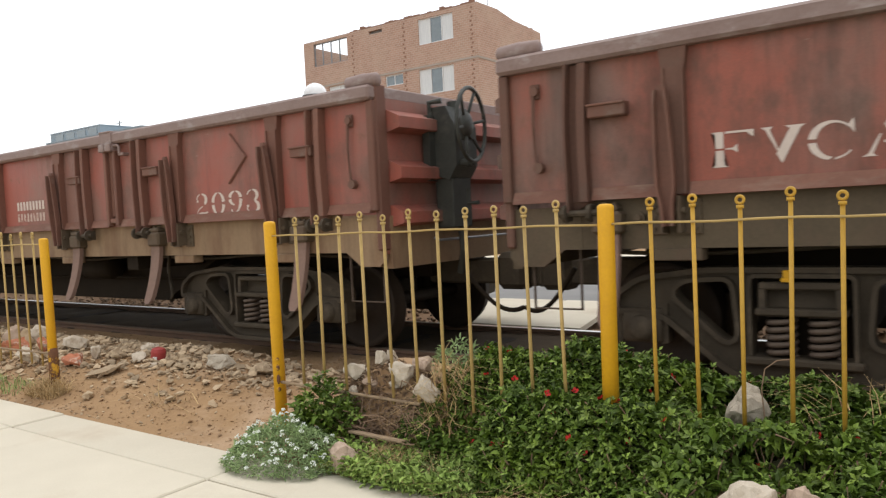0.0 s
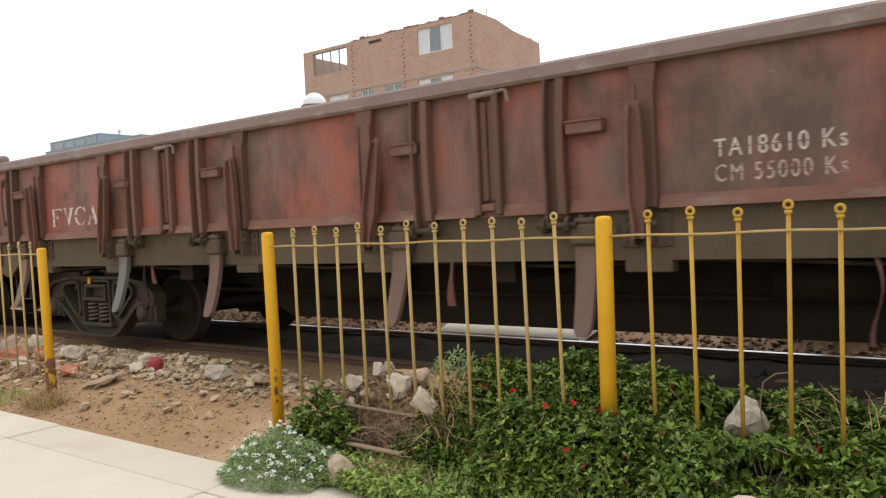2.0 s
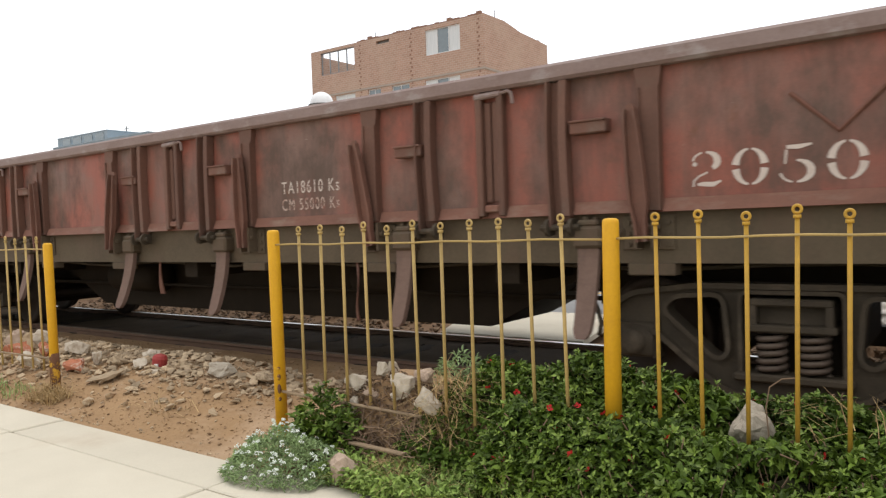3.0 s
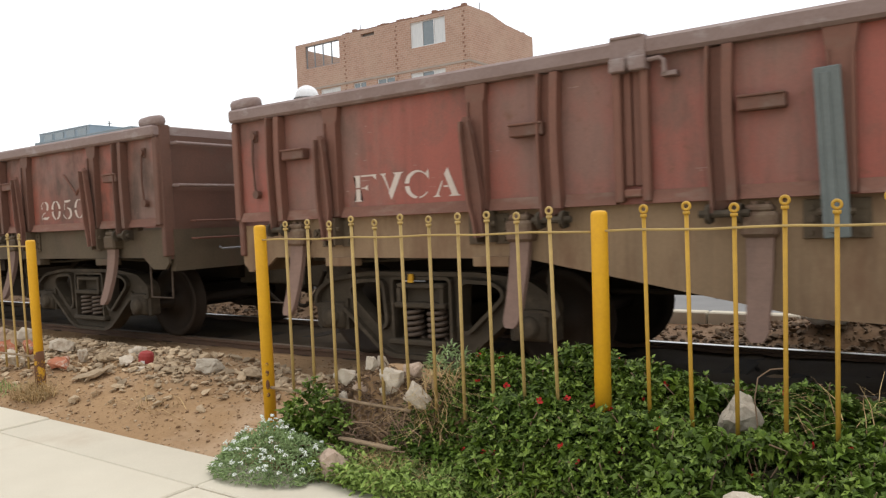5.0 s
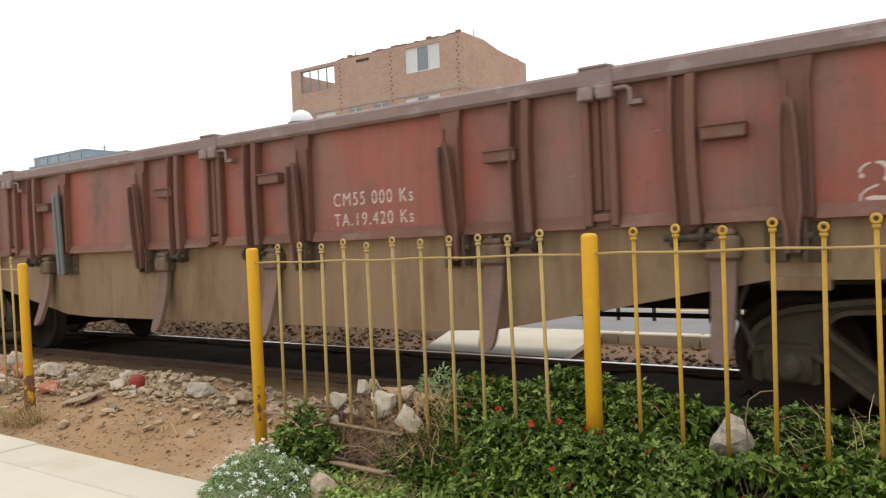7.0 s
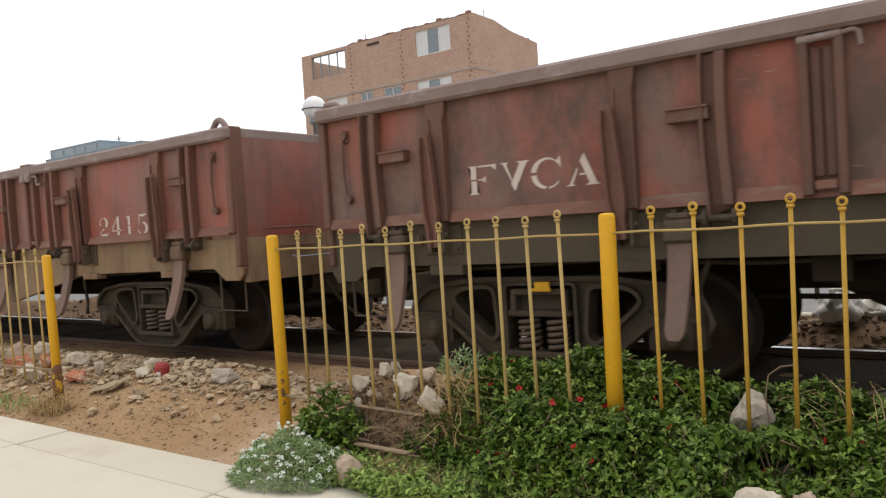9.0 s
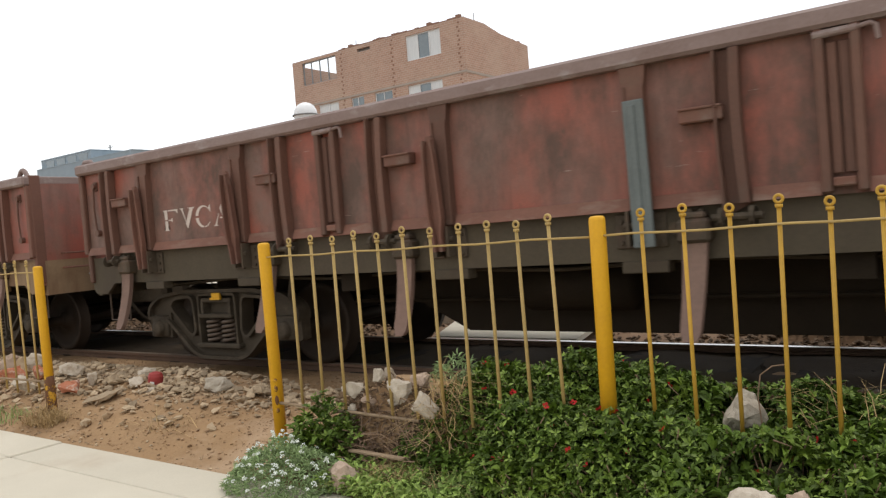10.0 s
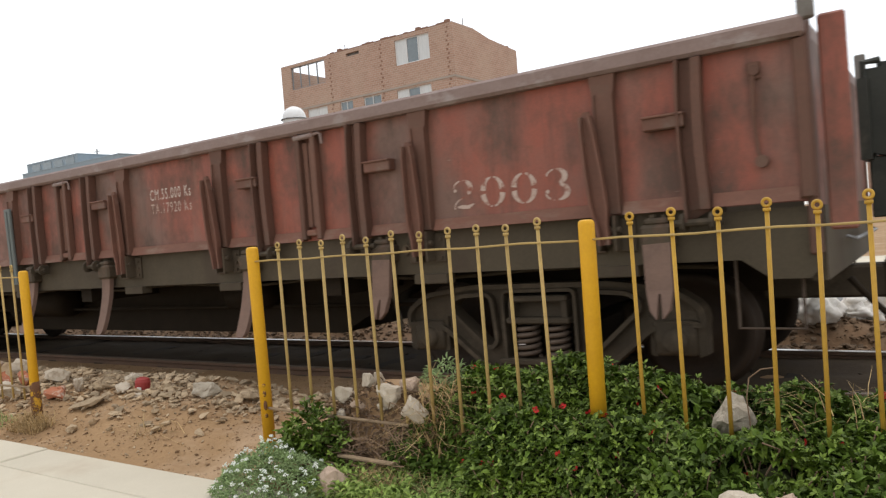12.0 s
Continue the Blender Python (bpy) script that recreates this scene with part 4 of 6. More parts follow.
def mark_mesh(x0, x1, z0, z1, material):
    """The four large serif stencil capitals of the fleet mark, each with its stencil bridges."""
    bm = bmesh.new()
    wide, high = (x1 - x0) / 1.02, (z1 - z0) / 0.2

    def shape(at, *pts):
        bm.faces.new([bm.verts.new((x0 + (at + a) * wide, 0, z0 + b * high)) for a, b in pts])

    def arc(at, a0, a1, n=12):
        out, inn = [], []
        for k in range(n + 1):
            a = radians(a0 + (a1 - a0) * k / n)
            out.append(bm.verts.new((x0 + (at + 0.118 + 0.118 * math.cos(a)) * wide, 0, z0 + (0.1 + 0.103 * math.sin(a)) * high)))
            inn.append(bm.verts.new((x0 + (at + 0.134 + 0.092 * math.cos(a)) * wide, 0, z0 + (0.1 + 0.089 * math.sin(a)) * high)))
        for k in range(n):
            bm.faces.new((out[k], out[k + 1], inn[k + 1], inn[k]))
    # F
    shape(0, (0, 0), (0.094, 0), (0.072, 0.014), (0.07, 0.095), (0.024, 0.095), (0.022, 0.014))
    shape(0, (0.024, 0.106), (0.07, 0.106), (0.07, 0.2), (0, 0.2), (0.022, 0.186))
    shape(0, (0.082, 0.188), (0.2, 0.188), (0.236, 0.158), (0.24, 0.2), (0.082, 0.2))
    shape(0, (0.082, 0.098), (0.12, 0.096), (0.148, 0.078), (0.148, 0.126), (0.12, 0.106), (0.082, 0.106))
    # V
    shape(0.275, (0, 0.2), (0.066, 0.2), (0.05, 0.184), (0.094, 0.075), (0.088, 0.068), (0.026, 0.184))
    shape(0.275, (0.13, 0.2), (0.238, 0.2), (0.212, 0.186), (0.112, 0), (0.082, 0.052), (0.156, 0.186))
    # C
    arc(0.52, 42, 173, 16)
    arc(0.52, 185, 262)
    arc(0.52, 274, 322, 7)
    shape(0.52, (0.196, 0.172), (0.23, 0.13), (0.226, 0.206), (0.21, 0.19))
    # A
    shape(0.78, (0, 0), (0.07, 0), (0.052, 0.014), (0.094, 0.112), (0.085, 0.112), (0.03, 0.014))
    shape(0.78, (0.14, 0), (0.25, 0), (0.226, 0.014), (0.14, 0.206), (0.108, 0.16), (0.172, 0.014))
    shape(0.78, (0.104, 0.066), (0.144, 0.066), (0.14, 0.078), (0.104, 0.078))
    bmesh.ops.triangulate(bm, faces=bm.faces[:])
    return mesh_of(bm, material)


def number_mesh(digits, x0, x1, z0, z1, material):
    """Fat-faced stencil numerals: swelling upright strokes, hairline horizontals, bridges between."""
    bm = bmesh.new()
    pitch, high = (x1 - x0 + 0.04) / len(digits), z1 - z0
    wide = pitch - 0.04

    def stroke(at, pts):
        ends = []
        for k, (a, b, w) in enumerate(pts):
            p, q = pts[max(0, k - 1)], pts[min(len(pts) - 1, k + 1)]
            t = Vector((q[0] - p[0], q[1] - p[1])).normalized()
            ends.append([bm.verts.new((at + (a + u * t.y * w / 2) * wide, 0, z0 + (b - u * t.x * w / 2) * high)) for u in (1, -1)])
        for (a, b), (c, d) in zip(ends, ends[1:]):
            bm.faces.new((a, b, d, c))

    def bow(at, cx, cz, rx, rz, a0, a1, fat=0.2, thin=0.045):
        arc = [radians(a0 + (a1 - a0) * k / 9) for k in range(10)]
        stroke(at, [(cx + rx * math.cos(a), cz + rz * math.sin(a), thin + (fat - thin) * abs(math.cos(a)) ** 1.6) for a in arc])
    for k, c in enumerate(digits):
        at = x0 + k * pitch
        if c == "0":
            for a0, a1 in ((97, 173), (187, 263), (83, 7), (-7, -83)):
                bow(at, 0.5, 0.5, 0.38, 0.47, a0, a1)
        elif c == "2":
            bow(at, 0.48, 0.72, 0.34, 0.25, 175, 105, 0.06)
            stroke(at, [(0.13, 0.64, 0.05), (0.19, 0.66, 0.14), (0.25, 0.66, 0.05)])
            bow(at, 0.48, 0.72, 0.34, 0.25, 85, -52)
            stroke(at, [(0.55, 0.42, 0.05), (0.3, 0.32, 0.05), (0.16, 0.2, 0.05), (0.14, 0.04, 0.05)])
            stroke(at, [(0.26, 0.1, 0.06), (0.45, 0.1, 0.13), (0.7, 0.08, 0.13), (0.92, 0.17, 0.04)])
        elif c == "3":
            bow(at, 0.46, 0.75, 0.32, 0.22, 172, 103, 0.06)
            bow(at, 0.46, 0.75, 0.32, 0.22, 85, -68)
            bow(at, 0.46, 0.27, 0.38, 0.25, 68, -85)
            bow(at, 0.46, 0.27, 0.38, 0.25, -103, -172, 0.06)
            stroke(at, [(0.08, 0.3, 0.05), (0.15, 0.3, 0.14), (0.21, 0.3, 0.05)])
        elif c == "5":
            stroke(at, [(0.24, 0.93, 0.09), (0.55, 0.92, 0.12), (0.86, 0.97, 0.05)])
            stroke(at, [(0.24, 0.86, 0.06), (0.2, 0.5, 0.05)])
            bow(at, 0.46, 0.3, 0.38, 0.28, 85, -85)
            bow(at, 0.46, 0.3, 0.38, 0.28, -103, -172, 0.06)
        elif c == "1":
            stroke(at, [(0.5, 0.04, 0.2), (0.5, 0.46, 0.2)])
            stroke(at, [(0.5, 0.51, 0.2), (0.5, 0.96, 0.2)])
            stroke(at, [(0.28, 0.02, 0.04), (0.72, 0.02, 0.04)])
            stroke(at, [(0.26, 0.88, 0.03), (0.42, 0.94, 0.06)])
        elif c == "4":
            stroke(at, [(0.68, 0.04, 0.2), (0.68, 0.25, 0.2)])
            stroke(at, [(0.68, 0.31, 0.2), (0.68, 0.98, 0.2)])
            stroke(at, [(0.55, 0.86, 0.05), (0.1, 0.34, 0.05)])
            stroke(at, [(0.08, 0.28, 0.05), (0.56, 0.28, 0.05)])
            stroke(at, [(0.8, 0.28, 0.05), (0.96, 0.28, 0.05)])
            stroke(at, [(0.48, 0.02, 0.04), (0.88, 0.02, 0.04)])
        elif c == "9":
            for a0, a1 in ((97, 173), (187, 263)):
                bow(at, 0.5, 0.68, 0.36, 0.29, a0, a1)
            bow(at, 0.5, 0.68, 0.38, 0.29, 83, 5)
            stroke(at, [(0.88, 0.64, 0.2), (0.84, 0.4, 0.17), (0.7, 0.17, 0.09), (0.5, 0.05, 0.05)])
            stroke(at, [(0.42, 0.04, 0.05), (0.28, 0.08, 0.06), (0.22, 0.2, 0.1)])
    return mesh_of(bm, material)


def bars_mesh(x0, x1, z0, z1, count, material):
    """A row of worn writing that cannot be read: plain upright bars."""
    bm = bmesh.new()
    step = (x1 - x0) / count
    for k in range(count):
        box(bm, x0 + k * step, x0 + (k + 0.62) * step, -0.001, 0, z0, z1)
    return mesh_of(bm, material)


def hinge_caps(bm):
    """Two clip blocks under the chord, a keeper plate on top of it and a hook beside."""
    for x in (-0.062, 0.062):
        box(bm, x - 0.052, x + 0.052, -0.115, 0.0, -0.085, 0.0, 0.008)
    box(bm, -0.11, 0.11, -0.09, 0.0, -0.06, 0.125)
    box(bm, -0.11, 0.09, -0.10, 0.06, 0.112, 0.132, 0.006)
    rod(bm, [(0.1, -0.07, -0.03), (0.19, -0.07, -0.025), (0.215, -0.07, -0.045), (0.22, -0.07, -0.12)], 0.015, 8)
    box(bm, 0.20, 0.29, -0.075, 0.0, -0.14, -0.11, 0.004)


def hinge_tube(bm):
    """A short pin tube under the chord with a bent hook."""
    rod(bm, [(-0.11, -0.06, -0.035), (0.10, -0.06, -0.03)], 0.022, 10)
    rod(bm, [(0.09, -0.06, -0.03), (0.16, -0.06, -0.02), (0.185, -0.06, -0.035), (0.195, -0.06, -0.11)], 0.013, 8)


def side_parts(w, spec):
    y = -HALF
    # the body is hinged in four sections; each has two posts, and a lever beside each joint
    joints = spec["joints"]
    pp = spec["post"]
    tall = Z_TOP - 0.115 - Z_RED
    post = cached(("post", pp.name), pp, lambda bm: (prism(bm, [(-0.07, 0), (0.07, 0), (0.066, tall - 0.15), (0.085, tall), (-0.085, tall), (-0.066, tall - 0.15)], -0.055, 0.0), box(bm, -0.066, -0.05, -0.068, -0.054, 0.0, tall - 0.12), box(bm, 0.05, 0.066, -0.068, -0.054, 0.0, tall - 0.12)))
    thin = boxed(pp, 0.05, 0.07, tall, 0.008)
    lever = cached("lever" + pp.name, pp, lever_mesh)
    pivot = cached("pivot", bogie_steel, pivot_mesh)
    plate = cached("plate" + spec["sill"].name, spec["fitting"], plate_mesh)
    block = cached("block", arm_paint, lambda bm: (box(bm, -0.125, 0.125, -0.085, 0.0, 0.012, 0.095, 0.008), box(bm, -0.125, 0.125, -0.10, 0.0, 0.085, 0.1, 0.004)))
    blade = cached("blade", blade_paint, blade_mesh)
    head = cached("blade_head" + spec["fitting"].name, spec["fitting"], lambda bm: (box(bm, -0.10, 0.10, -0.13, 0.0, -0.10, 0.045, 0.02), box(bm, -0.075, 0.075, -0.12, 0.0, 0.04, 0.085, 0.015), rod(bm, [(-0.03, -0.07, 0.08), (-0.03, -0.07, 0.105)], 0.02, 8), rod(bm, [(0.04, -0.07, 0.08), (0.04, -0.07, 0.1)], 0.016, 8)))
    tab = boxed(spec["sill"], 0.3, 0.12, 0.075, 0.006)
    rnd = random.Random(spec["seed"])
    for k in range(4):
        a, b = joints[k], joints[k + 1]
        for s in (-1, 1):
            px = (a + (1.14 if k else 1.21)) if s < 0 else b - (1.12 if k < 3 else 1.16)
            lx = (a + (0.54 if k else 0.58)) if s < 0 else b - (0.55 if k < 3 else 0.62)
            part("post", post, w, at=(px, y, Z_RED))
            part("lever", lever, w, at=pose(lx, y - 0.005, Z_RED + 0.03, 0, 1.0 * rnd.uniform(-1, 1), 0))
            part("hinge_lug", pivot, w, at=(lx, y - 0.01, Z_RED - 0.09))
            part("stop_block", block, w, at=(lx + (0.21 if s < 0 else -0.17), y, 1.742 + 0.02 * rnd.uniform(-1, 1)))
            grey = (k, s) in spec["grey"]
            am = cached("grey_plank", grey_plate_paint, lambda bm: (box(bm, -0.065, 0.065, -0.03, 0, 0, 0.90, 0.006), box(bm, -0.03, 0.012, -0.042, -0.028, 0.03, 0.87, 0.004), rod(bm, [(0.038, -0.034, 0.33), (0.038, -0.028, 0.33)], 0.009, 6), rod(bm, [(0.038, -0.034, 0.40), (0.038, -0.028, 0.40)], 0.009, 6))) if grey else arm_mesh(arm_paint)
            lean = spec["lean"].get((k, s), -1.5 + 1.2 * rnd.uniform(-1, 1) if s < 0 else -4.5 + 1.2 * rnd.uniform(-1, 1))
            ax = px - 0.075 if s < 0 else px - 0.02 + spec["arm_shift"]
            part("door_arm", am, w, "blue-grey painted door arm" if grey else "", pose(px - (0.025 if s < 0 else -0.02), y - 0.072, Z_RED - 0.24, 1.0, lean, 0) if grey else pose(ax + 0.04, y - 0.075, Z_RED - 0.19, 1.5, lean, 0))
            part("bracket_plate", plate, w, at=(ax + 0.04, y + 0.03, Z_RED - 0.03))
            if not (spec["deep"] and 2.8 < px < 12.2):
                part("pedestal", tab, w, at=(ax + 0.05, y + 0.12, Z_SILL - 0.075))
            hx = lx - s * 0.22 - 0.04
            part("blade_head", head, w, at=(hx, y + 0.05, Z_RED - 0.13))
            if (k, s) not in spec["no_blade"]:
                pale = (k, s) in spec["pale_leg"]
                part("hanging_leg", cached("pale_blade", steel_grey, blade_mesh) if pale else cached("short_blade", blade_paint, short_blade_mesh) if (k, s) in spec["short_leg"] else blade, w, "bare grey steel hanging leg" if pale else "", pose(hx, y - 0.03, Z_RED - 0.20, 0, spec["swing"].get((k, s), 3 * rnd.uniform(-1, 1)), 0))
        if k:
            for s in (-1, 1):
                part("hinge_post", thin, w, at=(a + s * 0.087, y, Z_RED))
                part("hinge_leaf", boxed(pp, 0.052, 0.03, 0.70, 0.006), w, at=(a + s * 0.032, y, Z_RED + 0.1))
            part("hinge_ledge", boxed(lip_paint, 0.115, 0.06, 0.05, 0.008), w, at=(a, y, Z_RED + 0.03))
            cap = cached("hinge_caps", chord_paint, hinge_caps) if spec["clips"] else cached("hinge_tube", chord_paint, hinge_tube)
            part("hinge_cap", cap, w, at=(a, y, Z_TOP - 0.112))
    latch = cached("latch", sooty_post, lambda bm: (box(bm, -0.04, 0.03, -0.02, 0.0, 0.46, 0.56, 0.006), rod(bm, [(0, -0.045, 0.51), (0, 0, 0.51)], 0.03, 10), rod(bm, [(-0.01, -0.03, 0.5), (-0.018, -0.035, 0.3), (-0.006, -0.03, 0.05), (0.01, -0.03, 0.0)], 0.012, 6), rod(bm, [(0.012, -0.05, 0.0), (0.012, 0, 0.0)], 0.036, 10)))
    for x in (0.27, joints[4] - 0.27):
        part("door_latch", latch, w, "greasy black latch rod", (x, y, 1.49))
    for x in (0.035, joints[4] - 0.035):
        part("corner_post", boxed(pp, 0.07, 0.05, Z_TOP - 0.115 - Z_RED, 0.01), w, at=(x, y, Z_RED))


def characters(me, material):
    """One mesh for each written character: islands that share a stretch of the line belong together."""
    root = list(range(len(me.vertices)))

    def find(i):
        while root[i] != i:
            root[i] = root[root[i]]
            i = root[i]
        return i
    for e in me.edges:
        root[find(e.vertices[0])] = find(e.vertices[1])
    islands = {}
    for p in me.polygons:
        islands.setdefault(find(p.vertices[0]), []).append(p)
    spans = []
    for ps in islands.values():
        xs = [me.vertices[i].co.x for p in ps for i in p.vertices]
        spans.append([min(xs), max(xs), list(ps)])
    spans.sort(key=lambda s: s[0])
    merged = []
    for s in spans:
        if merged and s[0] < merged[-1][1] - 0.004:
            merged[-1][1] = max(merged[-1][1], s[1])
            merged[-1][2] += s[2]
        else:
            merged.append(s)
    for _, _, ps in merged:
        used = sorted({i for p in ps for i in p.vertices})
        at = {i: k for k, i in enumerate(used)}
        yield joined([me.vertices[i].co.copy() for i in used], [tuple(at[i] for i in p.vertices) for p in ps], material)


def text_on(w, words, x0, x1, z0, z1, material):
    if words == "FVCA":
        me = mark_mesh(x0, x1, z0, z1, material)
    elif isinstance(words, str) and words.isdigit():
        me = number_mesh(words, x0, x1, z0, z1, material)
    else:
        me = bars_mesh(x0, x1, z0, z1, words, material) if isinstance(words, int) else text_mesh(words, x0, x1, z0, z1, material)
    for piece in characters(me, material):
        part("stencil_bar" if isinstance(words, int) else "stencil_letter", piece, w, "worn white stencil paint", (0, -HALF - 0.004, 0))


def build_wagon(spec):
    w = thing("ore_wagon", spec["label"], "freight wagon", "wagons of the ore train", at=(spec["at"], CENTRE, RAIL))
    L, H = spec["joints"][-1], HALF
    # sheet-steel body, open at the top
    bm = bmesh.new()
    for s in (-1, 1):
        a, b = sorted((s * H, s * (H - 0.05)))
        box(bm, 0, L, a, b, Z_RED - 0.012, Z_TOP - 0.02)
        part("body_side", mesh_of(bm, spec["paint"]), w, "red-brown painted steel side, grimy and scuffed")
        bm = bmesh.new()
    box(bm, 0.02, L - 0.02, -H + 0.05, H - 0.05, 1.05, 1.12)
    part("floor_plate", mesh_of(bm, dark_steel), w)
    for e, xa in ((0, 0.0), (1, L)):
        d = 1 if e else -1
        bm = bmesh.new()
        box(bm, *sorted((xa - d * 0.05, xa - d * 0.002)), -H + 0.052, H - 0.052, 0.92, Z_TOP - 0.03)
        end = part("end_wall", mesh_of(bm, spec["post"] if e and spec["rungs"] else spec["paint"]), w)
        bm = bmesh.new()
        ribs = (1.22, 1.58, 1.98) if not (e and (spec["plain_end"] or spec["rungs"])) else ()
        if e and spec["rungs"]:
            for z in (1.66, 2.08):
                rung = bmesh.new()
                rod(rung, [(xa, -H + 0.12, z), (xa + 0.09, -H + 0.12, z), (xa + 0.09, H - 0.3, z), (xa, H - 0.3, z)], 0.016, 8)
                part("end_rung", mesh_of(rung, chord_paint), end, "round grab rail across the end wall")
        for z in ribs:
            bm2 = [(xa, z - 0.09), (xa + d * 0.13, z - 0.06), (xa + d * 0.13, z + 0.03), (xa, z + 0.09)]
            prism(bm, bm2, -H + 0.12, H - 0.12)
        if ribs:
            part("end_rib", mesh_of(bm, spec["paint"]), end, "pressed horizontal end ribs")
        else:
            bm.free()
        for s in (-1, 1):
            part("end_post", cached("end_post" + spec["post"].name, spec["post"], lambda bm: box(bm, -0.03, 0.03, -0.065, 0.065, 0.95, Z_TOP + 0.01, 0.012)), w, at=(xa - d * 0.02, s * (H - 0.055), 0))
        for s in (-1, 1):
            if spec["stake"] and e:
                part("corner_stake", boxed(steel_grey, 0.085, 0.05, 0.26, 0.01), w, "dusty grey upright stake on the corner", (xa + 0.012, s * H - 0.02, Z_TOP - 0.03))
                flange = bmesh.new()
                box(flange, xa + 0.052, xa + 0.19, *sorted((s * (H - 0.03), s * (H - 0.07))), 1.08, Z_TOP + 0.0, 0.012)
                part("end_flange", mesh_of(flange, spec["paint"]), w, "deep red-brown flange of the end frame")
            elif e not in spec["caps"]:
                hook = bmesh.new()
                rod(hook, [(xa - d * (0.30 - 0.026 * k), s * (H - 0.02), Z_TOP - 0.02 + 0.105 * math.sin(math.pi * min(1.0, k / 9))) for k in range(11)] if e else [(xa + 0.02, s * (H - 0.02), Z_TOP - 0.01), (xa + 0.06, s * (H - 0.02), Z_TOP + 0.035), (xa + 0.16, s * (H - 0.02), Z_TOP + 0.03), (xa + 0.2, s * (H - 0.02), Z_TOP - 0.01)], 0.03, 8)
                part("corner_loop", mesh_of(hook, chord_paint, True), w, "bent steel lifting loop on the corner")
            else:
                part("corner_cap", cached("corner_cap", chord_paint, lambda bm: lathe(bm, [(0.03, -0.17), (0.055, -0.15), (0.065, 0.0), (0.055, 0.15), (0.03, 0.17)], 12, "x"), True), w, "rounded steel corner cap", (xa - d * 0.14, s * (H - 0.02), Z_TOP + 0.045))
        # steps, coupler, hose
        for s in (-1, 1):
            part("step_stirrup", cached("stirrup", spring_steel, lambda bm: rod(bm, [(-0.18, 0, 0.43), (-0.18, 0, 0), (0.18, 0, 0), (0.18, 0, 0.43)], 0.011, 6)), w, "bent steel step stirrup", (xa - d * 0.30, s * (H - 0.14), 0.52))
        bm = bmesh.new()
        box(bm, *sorted((xa - d * 0.6, xa + d * 0.22)), -0.11, 0.11, 0.55, 0.78, 0.02)
        box(bm, *sorted((xa + d * 0.2, xa + d * 0.5)), -0.16, 0.12, 0.50, 0.84, 0.05)
        box(bm, *sorted((xa + d * 0.42, xa + d * 0.58)), d * 0.02 - 0.05, d * 0.02 + 0.09, 0.52, 0.82, 0.03)
        part("coupler", mesh_of(bm, bogie_steel), w, "cast knuckle coupler")
        bm = bmesh.new()
        rod(bm, [(xa + d * (0.02 + 0.55 * u), -0.42 + 0.12 * u, 0.72 - 0.38 * math.sin(math.pi * 0.62 * u)) for u in [k / 12 for k in range(13)]], 0.021, 8)
        part("brake_hose", mesh_of(bm, dark_steel, True), w, "black rubber brake hose")
        bm = bmesh.new()
        prism(bm, [(xa - d * 0.0, 1.22), (xa - d * 0.0, 0.88), (xa - d * 0.06, 0.82), (xa - d * 0.26, 0.82), (xa - d * 0.42, Z_SILL + 0.0), (xa - d * 0.55, Z_SILL + 0.0), (xa - d * 0.55, 1.22)], -H + 0.026, -H + 0.056)
        box(bm, *sorted((xa - d * 0.06, xa + d * 0.02)), -H + 0.09, H - 0.09, 0.80, 1.22)
        part("end_sill", mesh_of(bm, spec["sill"]), w, "dusty steel end sill with a notched gusset")
        bm = bmesh.new()
        rod(bm, [(xa + d * 0.07, -0.9, 1.02), (xa + d * 0.12, -0.9, 1.0), (xa + d * 0.12, 0.5, 1.0), (xa + d * 0.07, 0.5, 1.02)], 0.012, 6)
        part("uncoupling_rod", mesh_of(bm, lamp_grey), w)
    # top chord and lip
    bm = bmesh.new()
    for s in (-1, 1):
        a, b = sorted((s * (H + 0.085), s * (H - 0.07)))
        box(bm, 0, L, a, b, Z_TOP - 0.115, Z_TOP, 0.02)
    for xa in (0.0, L - 0.12):
        box(bm, xa, xa + 0.12, -H + 0.07, H - 0.07, Z_TOP - 0.10, Z_TOP - 0.004, 0.01)
    part("top_chord", mesh_of(bm, chord_paint), w, "dull weathered top rail of the body, paled for sky glare")
    for k in range(4):
        ja, jb = spec["joints"][k], spec["joints"][k + 1]
        la, lb = ja + (0.54 if k else 0.58), jb - (0.55 if k < 3 else 0.62)
        pa, pb = ja + (1.14 if k else 1.21), jb - (1.12 if k < 3 else 1.16)
        for x0, x1 in ((ja + (0.115 if k else 0.075), la - 0.08), (la + 0.08, pa - 0.075), (pa + 0.075, pb - 0.075), (pb + 0.075, lb - 0.08), (lb + 0.08, jb - (0.115 if k < 3 else 0.075))):
            bm = bmesh.new()
            prism(bm, [(x0, Z_RED - 0.01), (x1, Z_RED - 0.01), (x1, Z_LIP), (x0, Z_LIP)], -H - 0.05, -H)
            for v in bm.verts:
                if v.co.z > Z_LIP - 0.01 and v.co.y < -H - 0.01:
                    v.co.y += 0.032
            part("lower_lip", mesh_of(bm, lip_paint), w)
    # side sill, straight or deepened in the middle
    if spec["deep"]:
        outline = [(0.5, Z_RED - 0.004), (0.5, Z_SILL), (2.9, Z_SILL - 0.02), (4.7, 0.575), (5.2, 0.555), (9.8, 0.555), (10.3, 0.575), (12.1, Z_SILL - 0.02), (L - 0.5, Z_SILL), (L - 0.5, Z_RED - 0.004)]
    else:
        outline = [(0.5, Z_RED - 0.004), (0.5, Z_SILL), (L - 0.5, Z_SILL), (L - 0.5, Z_RED - 0.004)]
